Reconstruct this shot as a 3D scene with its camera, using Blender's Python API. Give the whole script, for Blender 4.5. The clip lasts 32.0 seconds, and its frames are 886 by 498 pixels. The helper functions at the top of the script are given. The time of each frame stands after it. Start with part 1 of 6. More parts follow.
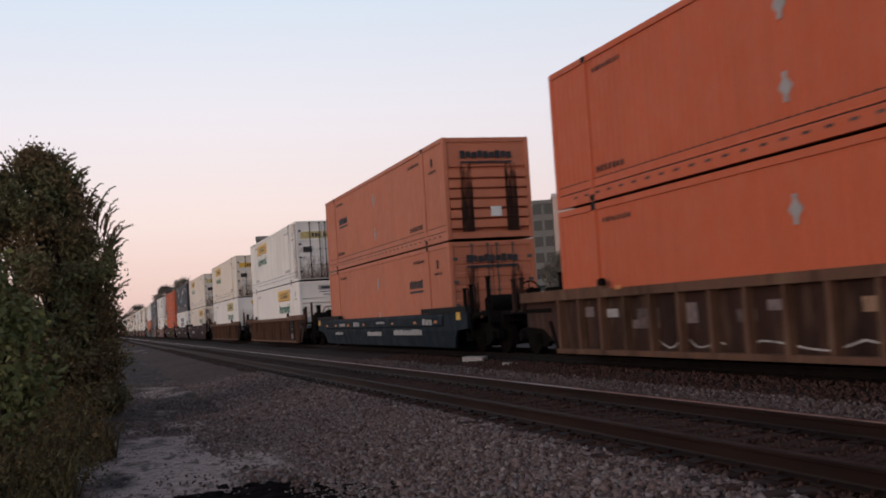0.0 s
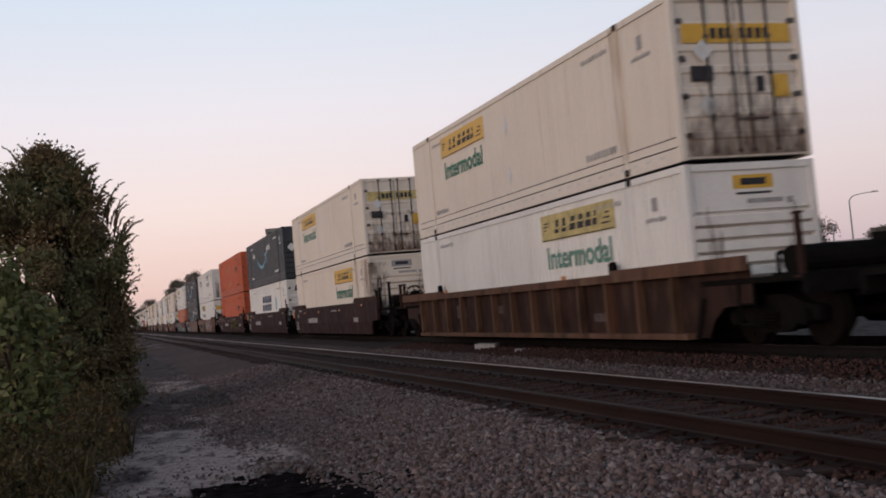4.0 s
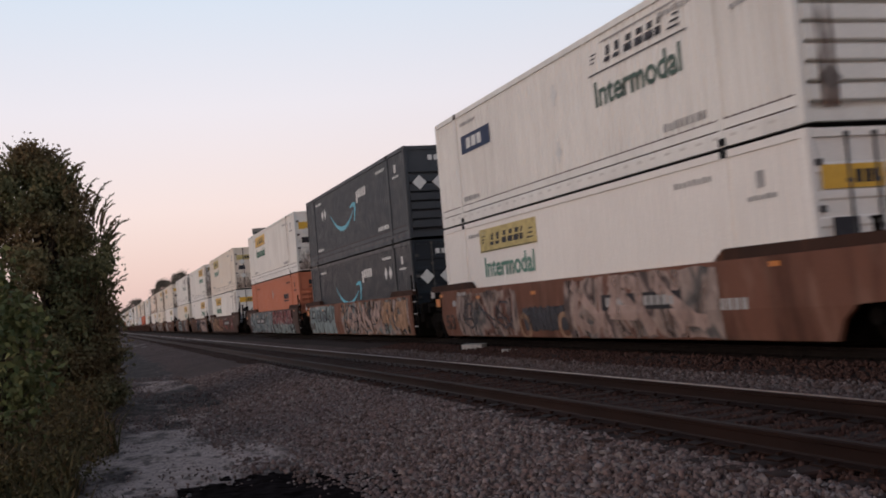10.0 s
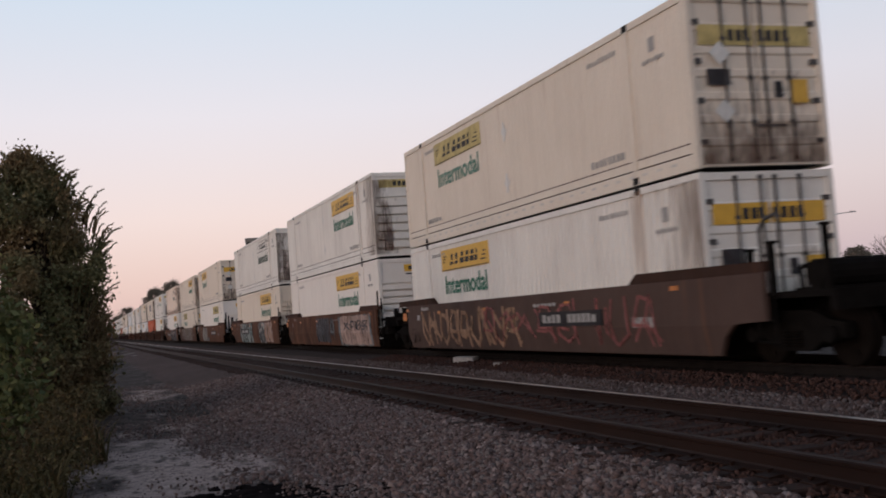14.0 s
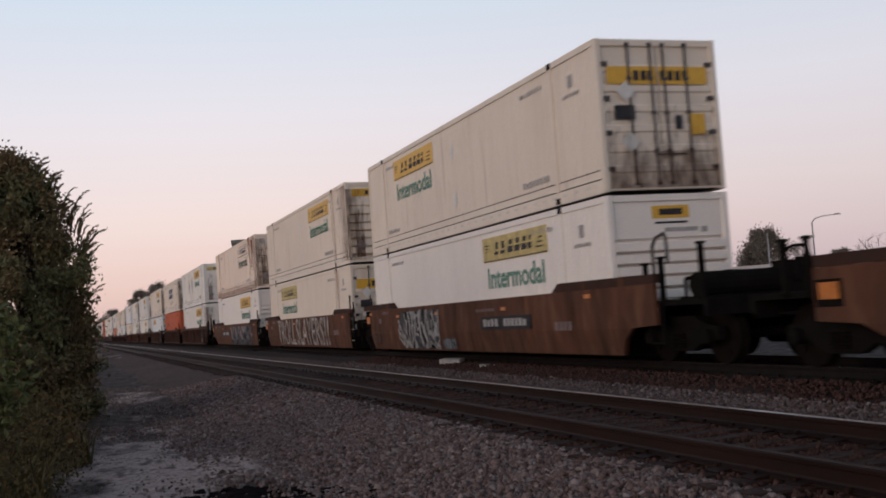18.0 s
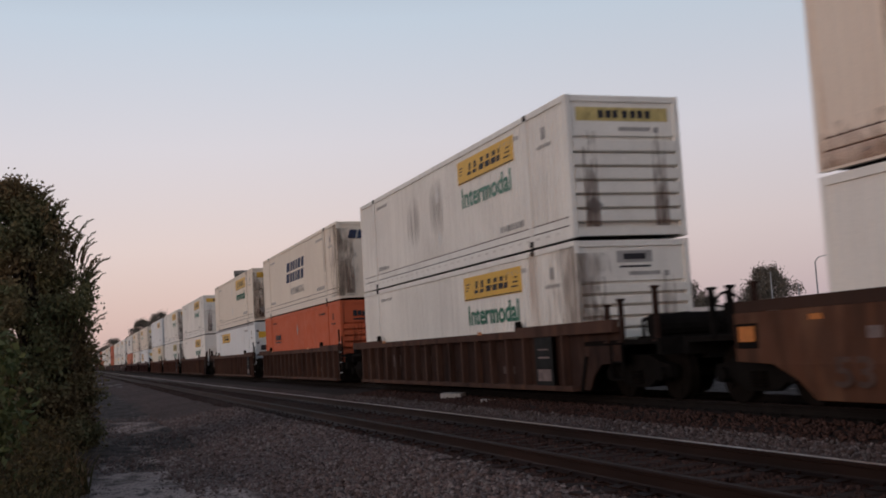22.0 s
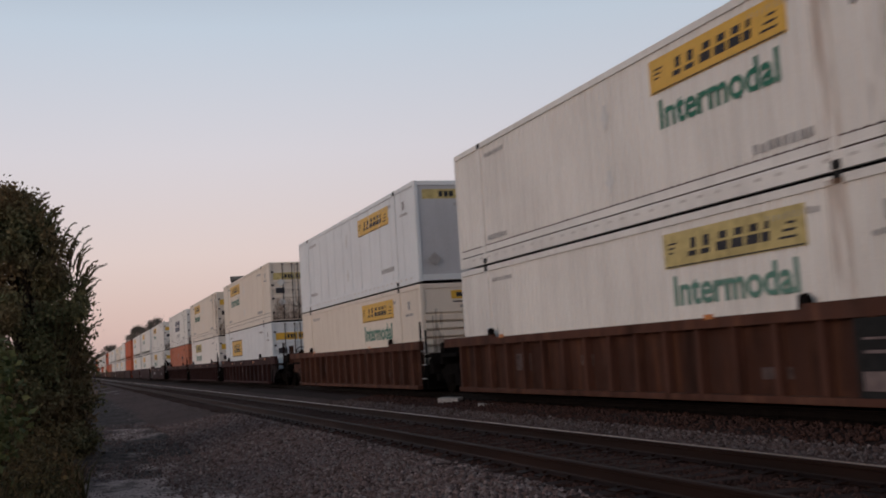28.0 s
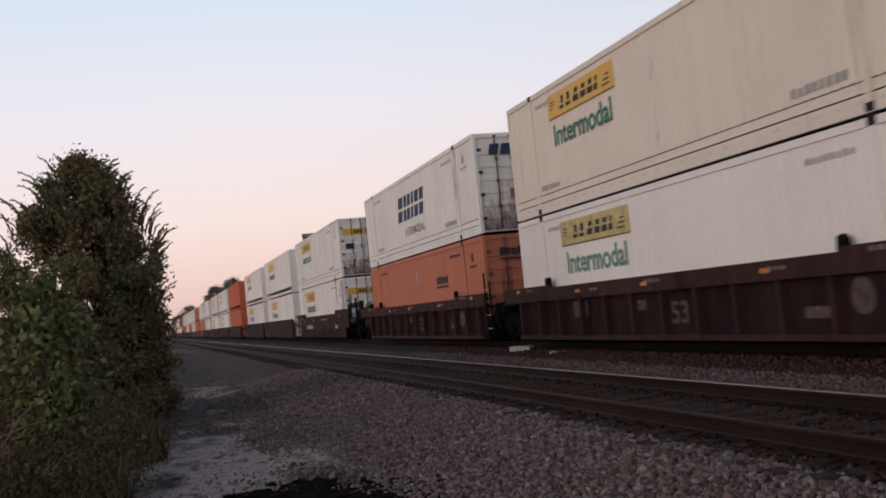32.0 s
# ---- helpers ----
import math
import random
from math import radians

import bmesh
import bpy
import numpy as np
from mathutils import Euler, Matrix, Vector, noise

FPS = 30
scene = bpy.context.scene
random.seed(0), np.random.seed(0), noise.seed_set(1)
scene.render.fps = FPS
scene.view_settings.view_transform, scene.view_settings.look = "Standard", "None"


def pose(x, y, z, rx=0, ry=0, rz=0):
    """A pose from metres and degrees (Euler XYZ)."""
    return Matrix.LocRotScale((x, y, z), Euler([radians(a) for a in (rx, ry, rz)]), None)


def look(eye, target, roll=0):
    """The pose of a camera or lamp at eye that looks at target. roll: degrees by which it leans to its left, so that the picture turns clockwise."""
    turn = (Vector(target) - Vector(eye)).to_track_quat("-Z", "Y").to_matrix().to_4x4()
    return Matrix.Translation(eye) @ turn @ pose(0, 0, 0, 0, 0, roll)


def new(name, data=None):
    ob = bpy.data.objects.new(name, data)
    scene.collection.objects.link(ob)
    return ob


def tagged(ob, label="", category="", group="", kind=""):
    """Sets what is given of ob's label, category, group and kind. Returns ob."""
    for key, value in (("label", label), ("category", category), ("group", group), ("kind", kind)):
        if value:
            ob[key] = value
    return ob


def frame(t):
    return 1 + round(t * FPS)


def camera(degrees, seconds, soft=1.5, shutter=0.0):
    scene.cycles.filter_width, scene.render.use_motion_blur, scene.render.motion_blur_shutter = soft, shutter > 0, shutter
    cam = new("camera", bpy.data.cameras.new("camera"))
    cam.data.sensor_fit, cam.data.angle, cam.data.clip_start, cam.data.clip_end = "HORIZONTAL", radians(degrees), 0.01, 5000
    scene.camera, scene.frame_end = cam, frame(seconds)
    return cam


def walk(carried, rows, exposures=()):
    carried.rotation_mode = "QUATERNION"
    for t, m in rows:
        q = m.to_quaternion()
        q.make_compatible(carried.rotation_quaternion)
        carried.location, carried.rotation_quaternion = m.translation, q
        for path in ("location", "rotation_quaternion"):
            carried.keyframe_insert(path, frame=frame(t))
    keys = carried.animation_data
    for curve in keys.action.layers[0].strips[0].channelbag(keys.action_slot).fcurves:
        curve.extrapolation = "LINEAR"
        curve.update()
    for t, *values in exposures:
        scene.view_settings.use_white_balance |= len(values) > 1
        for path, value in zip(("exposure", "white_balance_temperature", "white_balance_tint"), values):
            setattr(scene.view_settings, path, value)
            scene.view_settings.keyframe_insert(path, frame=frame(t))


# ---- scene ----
# ---- camera, hand-held at eye height beside the line ----
cam = camera(44.86, 32.0, soft=1.8, shutter=0.27)
PATH = [  # seconds, yaw, pitch, roll in degrees, and where the arms sway: metres off the usual place
    (0, -17.87, 3.40, 3.64), (0.5, -17.97, 3.55, 3.98), (1, -17.89, 3.38, 4.26), (1.5, -17.73, 3.00, 4.62),
    (2, -17.68, 2.93, 4.64), (2.5, -17.60, 2.97, 4.52), (3, -17.70, 3.04, 4.64), (3.5, -17.51, 2.93, 4.98),
    (4, -17.27, 2.80, 4.99), (4.5, -17.01, 2.71, 5.05), (6.5, -17.77, 3.28, 4.30), (7, -18.13, 3.22, 4.17),
    (7.5, -18.22, 3.09, 4.43), (8, -18.25, 2.68, 4.77), (8.5, -18.06, 2.38, 5.07), (9, -17.95, 2.41, 4.96),
    (9.5, -17.88, 2.53, 5.03), (10, -17.96, 2.76, 4.83), (10.5, -18.08, 2.97, 4.42), (11, -18.12, 3.39, 3.87),
    (11.5, -18.30, 3.54, 3.94), (12, -18.26, 3.67, 3.65), (12.5, -18.15, 3.70, 4.13), (13, -18.09, 3.41, 4.23),
    (13.5, -18.23, 3.29, 4.17), (15.5, -18.80, 3.91, 3.79), (16, -18.97, 3.84, 3.74), (16.5, -19.12, 3.75, 3.77),
    (17, -19.11, 3.66, 3.88), (17.5, -19.10, 3.59, 4.07), (18, -19.11, 3.44, 4.08), (18.5, -18.99, 3.44, 4.05),
    (19, -18.82, 3.68, 4.16), (19.5, -18.78, 4.18, 3.87), (20, -18.91, 4.65, 3.63), (20.5, -18.91, 5.02, 3.30),
    (21, -18.99, 5.27, 3.39), (21.5, -19.01, 5.29, 3.27), (22, -19.02, 5.24, 3.26), (22.5, -18.95, 5.15, 3.56),
    (23, -18.82, 5.02, 3.77), (23.5, -18.81, 5.15, 3.53), (24, -18.76, 5.39, 3.44), (24.5, -18.83, 5.56, 3.34),
    (25, -18.86, 5.60, 3.17), (25.5, -18.93, 5.47, 3.62), (27.5, -19.12, 5.57, 3.45), (28, -19.18, 5.47, 3.63),
    (28.5, -19.23, 5.30, 4.57), (29, -19.63, 4.85, 7.18, 0.02, -0.03, -0.02), (29.5, -18.18, 4.08, 7.40, 0.24, -0.32, 0.06), (30, -16.88, 2.89, 7.44, 0.23, -0.26, -0.01),
    (30.5, -15.56, 2.45, 5.75, 0.25, -0.26, 0.03), (31, -14.49, 2.08, 4.45, 0.25, -0.22, -0.02), (31.5, -14.07, 2.40, 4.02, 0.25, -0.14, 0.04), (32, -15.27, 3.14, 5.65, 0.09, 0.01, 0.00),
]
EYE = Vector((0.0, 0.0, 1.129))
EXPOSURES = [(0, 0.05), (2, 0.02), (4, 0.02), (7, 0.1), (9, 0.13), (10, 0.03), (11, 0.06), (13, 0.0), (16, -0.05), (19, 0.0), (20, 0.05), (21, -0.1), (22, -0.28), (24, -0.18), (25, -0.25), (28, -0.33), (29, -0.37), (30, -0.14), (31, 0.1), (32, 0.04)]
walk(cam, [(t, pose(*(EYE + Vector(sway if sway else (0, 0, 0))), 90 + pitch, roll, yaw)) for t, yaw, pitch, roll, *sway in PATH], EXPOSURES)

# ---- world: clear sky after sunset, brightest glow behind the camera ----
world = bpy.data.worlds.new("dusk_sky")
scene.world = world
world.use_nodes = True
wn, wl = world.node_tree.nodes, world.node_tree.links
wn.clear()
w_out = wn.new("ShaderNodeOutputWorld")
w_bg = wn.new("ShaderNodeBackground")
w_sky = wn.new("ShaderNodeTexSky")
w_sky.sky_type = "NISHITA"
w_sky.sun_disc = False
w_sky.sun_elevation = radians(1.0)
w_sky.sun_rotation = radians(235)
w_tc = wn.new("ShaderNodeTexCoord")
w_sep = wn.new("ShaderNodeSeparateXYZ")
w_ramp = wn.new("ShaderNodeValToRGB")
w_mix = wn.new("ShaderNodeMix")
w_mix.data_type = "RGBA"
w_mix.inputs["Factor"].default_value = 0.06
SKY = [(0.0, (0.72, 0.51, 0.48)), (0.035, (0.82, 0.61, 0.58)), (0.10, (0.90, 0.74, 0.74)), (0.19, (0.84, 0.79, 0.86)),
       (0.30, (0.67, 0.76, 0.89)), (0.45, (0.30, 0.38, 0.50)), (1.0, (0.09, 0.12, 0.18))]
SIDE = [(0.0, (0.50, 0.42, 0.47)), (0.035, (0.60, 0.51, 0.57)), (0.10, (0.70, 0.61, 0.67)), (0.19, (0.72, 0.69, 0.78)),
        (0.30, (0.60, 0.68, 0.80)), (0.45, (0.30, 0.38, 0.50)), (1.0, (0.09, 0.12, 0.18))]
w_side = wn.new("ShaderNodeValToRGB")
for node, stops in ((w_ramp, SKY), (w_side, SIDE)):
    els = node.color_ramp.elements
    els[0].position, els[0].color = stops[0][0], (*stops[0][1], 1)
    els[1].position, els[1].color = stops[-1][0], (*stops[-1][1], 1)
    for pos, col in stops[1:-1]:
        e = els.new(pos)
        e.color = (*col, 1)
w_turn = wn.new("ShaderNodeMapRange")
w_turn.inputs["From Min"].default_value, w_turn.inputs["From Max"].default_value = 0.05, 0.75
w_turn.interpolation_type = "SMOOTHSTEP"
w_both = wn.new("ShaderNodeMix")
w_both.data_type = "RGBA"
wl.new(w_tc.outputs["Generated"], w_sep.inputs[0])
wl.new(w_sep.outputs["Z"], w_ramp.inputs[0])
wl.new(w_sep.outputs["Z"], w_side.inputs[0])
wl.new(w_sep.outputs["X"], w_turn.inputs["Value"])
wl.new(w_turn.outputs["Result"], w_both.inputs["Factor"])
wl.new(w_ramp.outputs[0], w_both.inputs["A"])
wl.new(w_side.outputs[0], w_both.inputs["B"])
wl.new(w_both.outputs["Result"], w_mix.inputs["A"])
wl.new(w_sky.outputs[0], w_mix.inputs["B"])
wl.new(w_mix.outputs["Result"], w_bg.inputs["Color"])
wl.new(w_bg.outputs[0], w_out.inputs[0])
w_bg.inputs["Strength"].default_value = 1.0
sun_data = bpy.data.lights.new("afterglow_sun", "SUN")
sun_data.energy, sun_data.angle, sun_data.color = 1.04, radians(36), (1.0, 0.80, 0.70)
sun = new("afterglow_sun", sun_data)
sun.matrix_world = look((0, 0, 0), (0.86, 0.38, -0.13))


# ---- materials ----
def material(name, rough=0.6, metal=0.0):
    m = bpy.data.materials.new(name)
    m.use_nodes = True
    nt = m.node_tree
    b = nt.nodes["Principled BSDF"]
    b.inputs["Roughness"].default_value, b.inputs["Metallic"].default_value = rough, metal
    b.inputs["Specular IOR Level"].default_value = 0.5 if rough < 0.6 else 0.12
    return m, nt, b


def link_noise(nt, scale, stretch=(1, 1, 1), detail=4.0, vary=True):
    tc = nt.nodes.new("ShaderNodeTexCoord")
    mp = nt.nodes.new("ShaderNodeMapping")
    mp.inputs["Scale"].default_value = stretch
    nt.links.new(tc.outputs["Object"], mp.inputs[0])
    n = nt.nodes.new("ShaderNodeTexNoise")
    n.noise_dimensions = "4D"
    n.inputs["Scale"].default_value, n.inputs["Detail"].default_value = scale, detail
    nt.links.new(mp.outputs[0], n.inputs["Vector"])
    if vary:
        oi = nt.nodes.new("ShaderNodeObjectInfo")
        mul = nt.nodes.new("ShaderNodeMath")
        mul.operation, mul.inputs[1].default_value = "MULTIPLY", 37.0
        nt.links.new(oi.outputs["Random"], mul.inputs[0])
        nt.links.new(mul.outputs[0], n.inputs["W"])
    return n.outputs["Fac"]


def ramp(nt, fac, lo, hi, a=(0, 0, 0), b=(1, 1, 1)):
    r = nt.nodes.new("ShaderNodeValToRGB")
    e = r.color_ramp.elements
    e[0].position, e[0].color = lo, (*a, 1)
    e[1].position, e[1].color = hi, (*b, 1)
    nt.links.new(fac, r.inputs[0])
    return r.outputs[0]


def blend(nt, fac, a, b, mode="MIX"):
    mx = nt.nodes.new("ShaderNodeMix")
    mx.data_type, mx.blend_type = "RGBA", mode
    for sock, val in (("Factor", fac), ("A", a), ("B", b)):
        if isinstance(val, tuple):
            mx.inputs[sock].default_value = (*val, 1)
        elif isinstance(val, (int, float)):
            mx.inputs[sock].default_value = val
        else:
            nt.links.new(val, mx.inputs[sock])
    return mx.outputs["Result"]


def relief(nt, b, fac, strength=0.3, distance=0.01):
    bp = nt.nodes.new("ShaderNodeBump")
    bp.inputs["Strength"].default_value, bp.inputs["Distance"].default_value = strength, distance
    nt.links.new(fac, bp.inputs["Height"])
    nt.links.new(bp.outputs[0], b.inputs["Normal"])


def painted(name, color, dirt=(0.12, 0.09, 0.07), amount=0.5, rust=0.0, rough=0.55, worn=None):
    """Weathered paint: rain streaks down the sides, blotches, fine grain and, if asked for, rust runs and worn patches."""
    m, nt, b = material(name, rough)
    streak = ramp(nt, link_noise(nt, 2.2, (1, 1.6, 0.10), 5), 0.45, 0.80)
    blot = ramp(nt, link_noise(nt, 0.5, (1, 1, 1), 3), 0.40, 0.75)
    grain = ramp(nt, link_noise(nt, 40, (1, 1, 1), 2), 0.35, 0.65, (0.93,) * 3, (1.03,) * 3)
    both = blend(nt, 0.5, streak, blot)
    fac = nt.nodes.new("ShaderNodeMath")
    fac.operation, fac.inputs[1].default_value = "MULTIPLY", amount
    nt.links.new(both, fac.inputs[0])
    col = blend(nt, fac.outputs[0], color, dirt)
    col = blend(nt, 1.0, col, grain, "MULTIPLY")
    if rust:
        runs = ramp(nt, link_noise(nt, 1.5, (1, 2.4, 0.16), 6), 0.62 - rust * 0.2, 0.74)
        f2 = nt.nodes.new("ShaderNodeMath")
        f2.operation, f2.inputs[1].default_value = "MULTIPLY", min(1.0, rust + 0.3)
        nt.links.new(runs, f2.inputs[0])
        col = blend(nt, f2.outputs[0], col, (0.22, 0.09, 0.04))
    if worn:
        chips = ramp(nt, link_noise(nt, 1.9, (1, 1.5, 0.55), 9), 0.53, 0.68, (0,) * 3, (0.75,) * 3)
        col = blend(nt, chips, col, worn)
        soot = ramp(nt, link_noise(nt, 0.9, (1, 2.2, 0.5), 7), 0.50, 0.72, (1,) * 3, (0.35,) * 3)
        col = blend(nt, 1.0, col, soot, "MULTIPLY")
    nt.links.new(col, b.inputs["Base Color"])
    rr = ramp(nt, link_noise(nt, 3.0), 0.3, 0.7, (rough - 0.08,) * 3, (rough + 0.15,) * 3)
    nt.links.new(rr, b.inputs["Roughness"])
    relief(nt, b, link_noise(nt, 14), 0.08, 0.01)
    return m


def plain(name, color, rough=0.7, metal=0.0, spread=0.25, scale=6.0):
    m, nt, b = material(name, rough, metal)
    lo, hi = tuple(c * (1 - spread) for c in color), tuple(min(1, c * (1 + spread)) for c in color)
    nt.links.new(ramp(nt, link_noise(nt, scale, detail=6), 0.3, 0.7, lo, hi), b.inputs["Base Color"])
    relief(nt, b, link_noise(nt, scale * 6), 0.15, 0.01)
    return m


M = {
    "white": painted("white_container_paint", (0.77, 0.745, 0.695), amount=0.32),
    "clean": painted("fresh_white_container_paint", (0.775, 0.735, 0.685), amount=0.14),
    "beige": painted("dusty_cream_container_paint", (0.72, 0.640, 0.54), (0.36, 0.285, 0.22), 0.26, 0.03),
    "rusty": painted("rust_stained_cream_container_paint", (0.80, 0.68, 0.57), (0.50, 0.30, 0.19), 0.3, 0.10),
    "bluish": painted("pale_blue_white_plate", (0.67, 0.70, 0.71), amount=0.18, rough=0.4),
    "grey": painted("grey_container_paint", (0.48, 0.49, 0.51), amount=0.3),
    "lead": painted("lead_grey_rail_paint", (0.30, 0.30, 0.31), amount=0.4),
    "orange": painted("orange_container_paint", (0.495, 0.104, 0.040), (0.20, 0.05, 0.025), 0.30, 0.05, 0.62),
    "faded": painted("faded_orange_container_paint", (0.46, 0.152, 0.082), (0.18, 0.085, 0.06), 0.35, 0.05, 0.62),
    "black": painted("charcoal_container_paint", (0.016, 0.021, 0.028), (0.036, 0.036, 0.038), 0.35, 0.0, 0.42),
    "slate": painted("weathered_charcoal_container_paint", (0.036, 0.041, 0.049), (0.09, 0.085, 0.08), 0.35),
    # Rust, dark brown, umber and wine paints include the shade between side posts.
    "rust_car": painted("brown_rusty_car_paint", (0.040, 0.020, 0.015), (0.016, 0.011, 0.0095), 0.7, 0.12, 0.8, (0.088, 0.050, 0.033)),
    "soot_car": painted("shaded_brown_car_paint", (0.036, 0.018, 0.0135), (0.016, 0.011, 0.010), 0.7, 0.10, 0.8, (0.062, 0.034, 0.024)),
    "brown_car": painted("brown_car_paint", (0.100, 0.044, 0.026), (0.034, 0.023, 0.018), 0.85, 0.15, 0.8, (0.145, 0.073, 0.044)),
    "clay_car": painted("pinkish_clay_car_paint", (0.165, 0.076, 0.052), (0.075, 0.042, 0.032), 0.6, 0.12, 0.8, (0.215, 0.120, 0.088)),
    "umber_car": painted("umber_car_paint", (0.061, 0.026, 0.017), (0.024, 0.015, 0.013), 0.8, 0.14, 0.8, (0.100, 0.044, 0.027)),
    "maroon_car": painted("dark_maroon_car_paint", (0.036, 0.0155, 0.0155), (0.018, 0.013, 0.012), 0.5, 0.0, 0.75, (0.050, 0.028, 0.026)),
    "wine_car": painted("shaded_maroon_car_paint", (0.0195, 0.0100, 0.0100), (0.010, 0.008, 0.008), 0.6, 0.0, 0.8, (0.032, 0.018, 0.017)),
    "navy_car": painted("dark_navy_car_paint", (0.010, 0.018, 0.026), (0.022, 0.02, 0.018), 0.5, 0.0, 0.75, (0.034, 0.036, 0.038)),
    # Edge paints: dusty, and lightened for the light on posts and chords.
    "rust_edge": painted("dusty_lit_rust_edge_paint", (0.125, 0.066, 0.043), (0.05, 0.033, 0.026), 0.7, 0.2, 0.85, (0.17, 0.105, 0.068)),
    "soot_edge": painted("dusty_lit_brown_edge_paint", (0.080, 0.042, 0.031), (0.030, 0.020, 0.017), 0.7, 0.2, 0.85, (0.085, 0.046, 0.032)),
    "umber_edge": painted("dusty_lit_umber_edge_paint", (0.094, 0.041, 0.028), (0.040, 0.024, 0.019), 0.7, 0.15, 0.85, (0.134, 0.062, 0.039)),
    "wine_edge": painted("dusty_lit_wine_edge_paint", (0.044, 0.020, 0.019), (0.022, 0.015, 0.014), 0.6, 0.0, 0.8, (0.066, 0.034, 0.031)),
    "cap": painted("dark_brown_plate", (0.050, 0.026, 0.019), (0.02, 0.015, 0.013), 0.6, 0.05, 0.85),
    "grey_car": painted("grey_brown_car_paint", (0.085, 0.055, 0.046), (0.035, 0.026, 0.023), 0.6, 0.1, 0.8),
    "seal": plain("black_rubber_seal", (0.02, 0.02, 0.02), 0.8),
    "steel": plain("near_black_cast_steel", (0.009, 0.008, 0.0075), 0.95),
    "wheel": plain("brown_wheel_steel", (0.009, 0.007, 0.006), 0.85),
    "rod": plain("galvanised_rod", (0.085, 0.08, 0.078), 0.6, 0.2),
    "yellow": plain("yellow_logo_film", (0.62, 0.36, 0.035), 0.5, spread=0.08),
    "pale_yellow": plain("sun_bleached_yellow_film", (0.48, 0.39, 0.17), 0.6, spread=0.25),
    "bone": plain("sun_bleached_white_film", (0.66, 0.62, 0.56), 0.6, spread=0.15),
    "ink": plain("dark_lettering", (0.035, 0.035, 0.04), 0.6),
    "navy": plain("navy_lettering", (0.03, 0.045, 0.09), 0.6, spread=0.1),
    "green": plain("green_lettering", (0.038, 0.16, 0.108), 0.6, spread=0.15),
    "dimgreen": plain("sun_dulled_green_lettering", (0.085, 0.125, 0.105), 0.7, spread=0.35, scale=3),
    "fadedgreen": plain("faded_green_lettering", (0.12, 0.24, 0.19), 0.6, spread=0.15),
    "dull": plain("dull_grey_marking", (0.33, 0.32, 0.31), 0.7, spread=0.15),
    "faint": plain("faint_grey_marking", (0.58, 0.55, 0.51), 0.7, spread=0.15),
    "worn_mark": plain("worn_grey_marking", (0.16, 0.125, 0.12), 0.8, spread=0.3),
    "dim_mark": plain("dim_worn_marking", (0.085, 0.062, 0.058), 0.85, spread=0.45, scale=9),
    "pale": plain("pale_marking", (0.62, 0.62, 0.60), 0.6, spread=0.1),
    "cyan": plain("cyan_logo_film", (0.07, 0.38, 0.50), 0.5, spread=0.08),
    "reflector": plain("amber_reflector", (0.46, 0.15, 0.022), 0.4, spread=0.3),
    "stain": plain("dark_grime_streak", (0.07, 0.045, 0.038), 0.8, spread=0.35),
    "spray_white": plain("white_spray_paint", (0.36, 0.34, 0.32), 0.7, spread=0.3, scale=3),
    "spray_grey": plain("grey_blue_spray_paint", (0.15, 0.17, 0.18), 0.7, spread=0.3, scale=3),
    "spray_teal": plain("pale_teal_spray_paint", (0.20, 0.245, 0.25), 0.7, spread=0.3, scale=3),
    "spray_pink": plain("dull_pink_spray_paint", (0.26, 0.10, 0.095), 0.7, spread=0.3, scale=3),
    "spray_sand": plain("sand_spray_paint", (0.33, 0.205, 0.135), 0.7, spread=0.3, scale=3),
    "spray_rose": plain("pale_rose_spray_paint", (0.36, 0.26, 0.225), 0.7, spread=0.25, scale=2),
    "spray_maroon": plain("maroon_spray_paint", (0.15, 0.050, 0.050), 0.7, spread=0.3, scale=3),
    "spray_slate": plain("slate_spray_paint", (0.060, 0.060, 0.068), 0.7, spread=0.35, scale=3),
    "spray_tan": plain("tan_spray_paint", (0.20, 0.145, 0.115), 0.7, spread=0.3, scale=3),
    "spray_black": plain("black_spray_paint", (0.03, 0.028, 0.03), 0.7, spread=0.3, scale=3),
    "spray_lime": plain("dull_olive_spray_paint", (0.13, 0.13, 0.04), 0.7, spread=0.3, scale=3),
    "tie": plain("old_timber_tie", (0.036, 0.0205, 0.017), 0.9, spread=0.5, scale=9),
    "bark": plain("dark_bark", (0.05, 0.038, 0.03), 0.9, spread=0.4, scale=12),
    "twig": plain("dry_twig", (0.14, 0.10, 0.075), 0.9, spread=0.3),
    "brick_wall": plain("brown_block_wall", (0.17, 0.105, 0.09), 0.9, spread=0.15),
    "beige_wall": plain("beige_plaster_wall", (0.52, 0.40, 0.34), 0.85, spread=0.08),
    "grey_wall": plain("grey_panel_wall", (0.185, 0.185, 0.175), 0.8, spread=0.1),
    "roof": plain("pale_flat_roof", (0.50, 0.47, 0.46), 0.8, spread=0.1),
    "concrete": plain("stained_concrete", (0.42, 0.38, 0.35), 0.85, spread=0.25, scale=14),
    "rubble": plain("dusty_rubble", (0.17, 0.145, 0.135), 0.9, spread=0.3, scale=8),
    "pole": plain("grey_galvanised_pole", (0.30, 0.30, 0.31), 0.6, 0.3),
    "asphalt": plain("black_oily_asphalt", (0.0125, 0.0098, 0.0098), 1.0, spread=0.7, scale=9),
}

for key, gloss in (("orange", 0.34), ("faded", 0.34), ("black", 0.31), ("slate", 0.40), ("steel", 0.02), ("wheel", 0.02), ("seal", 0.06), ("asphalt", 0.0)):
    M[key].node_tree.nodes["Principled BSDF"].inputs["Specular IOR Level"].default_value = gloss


def glass_mat():
    m, nt, b = material("dark_window_glass", 0.12)
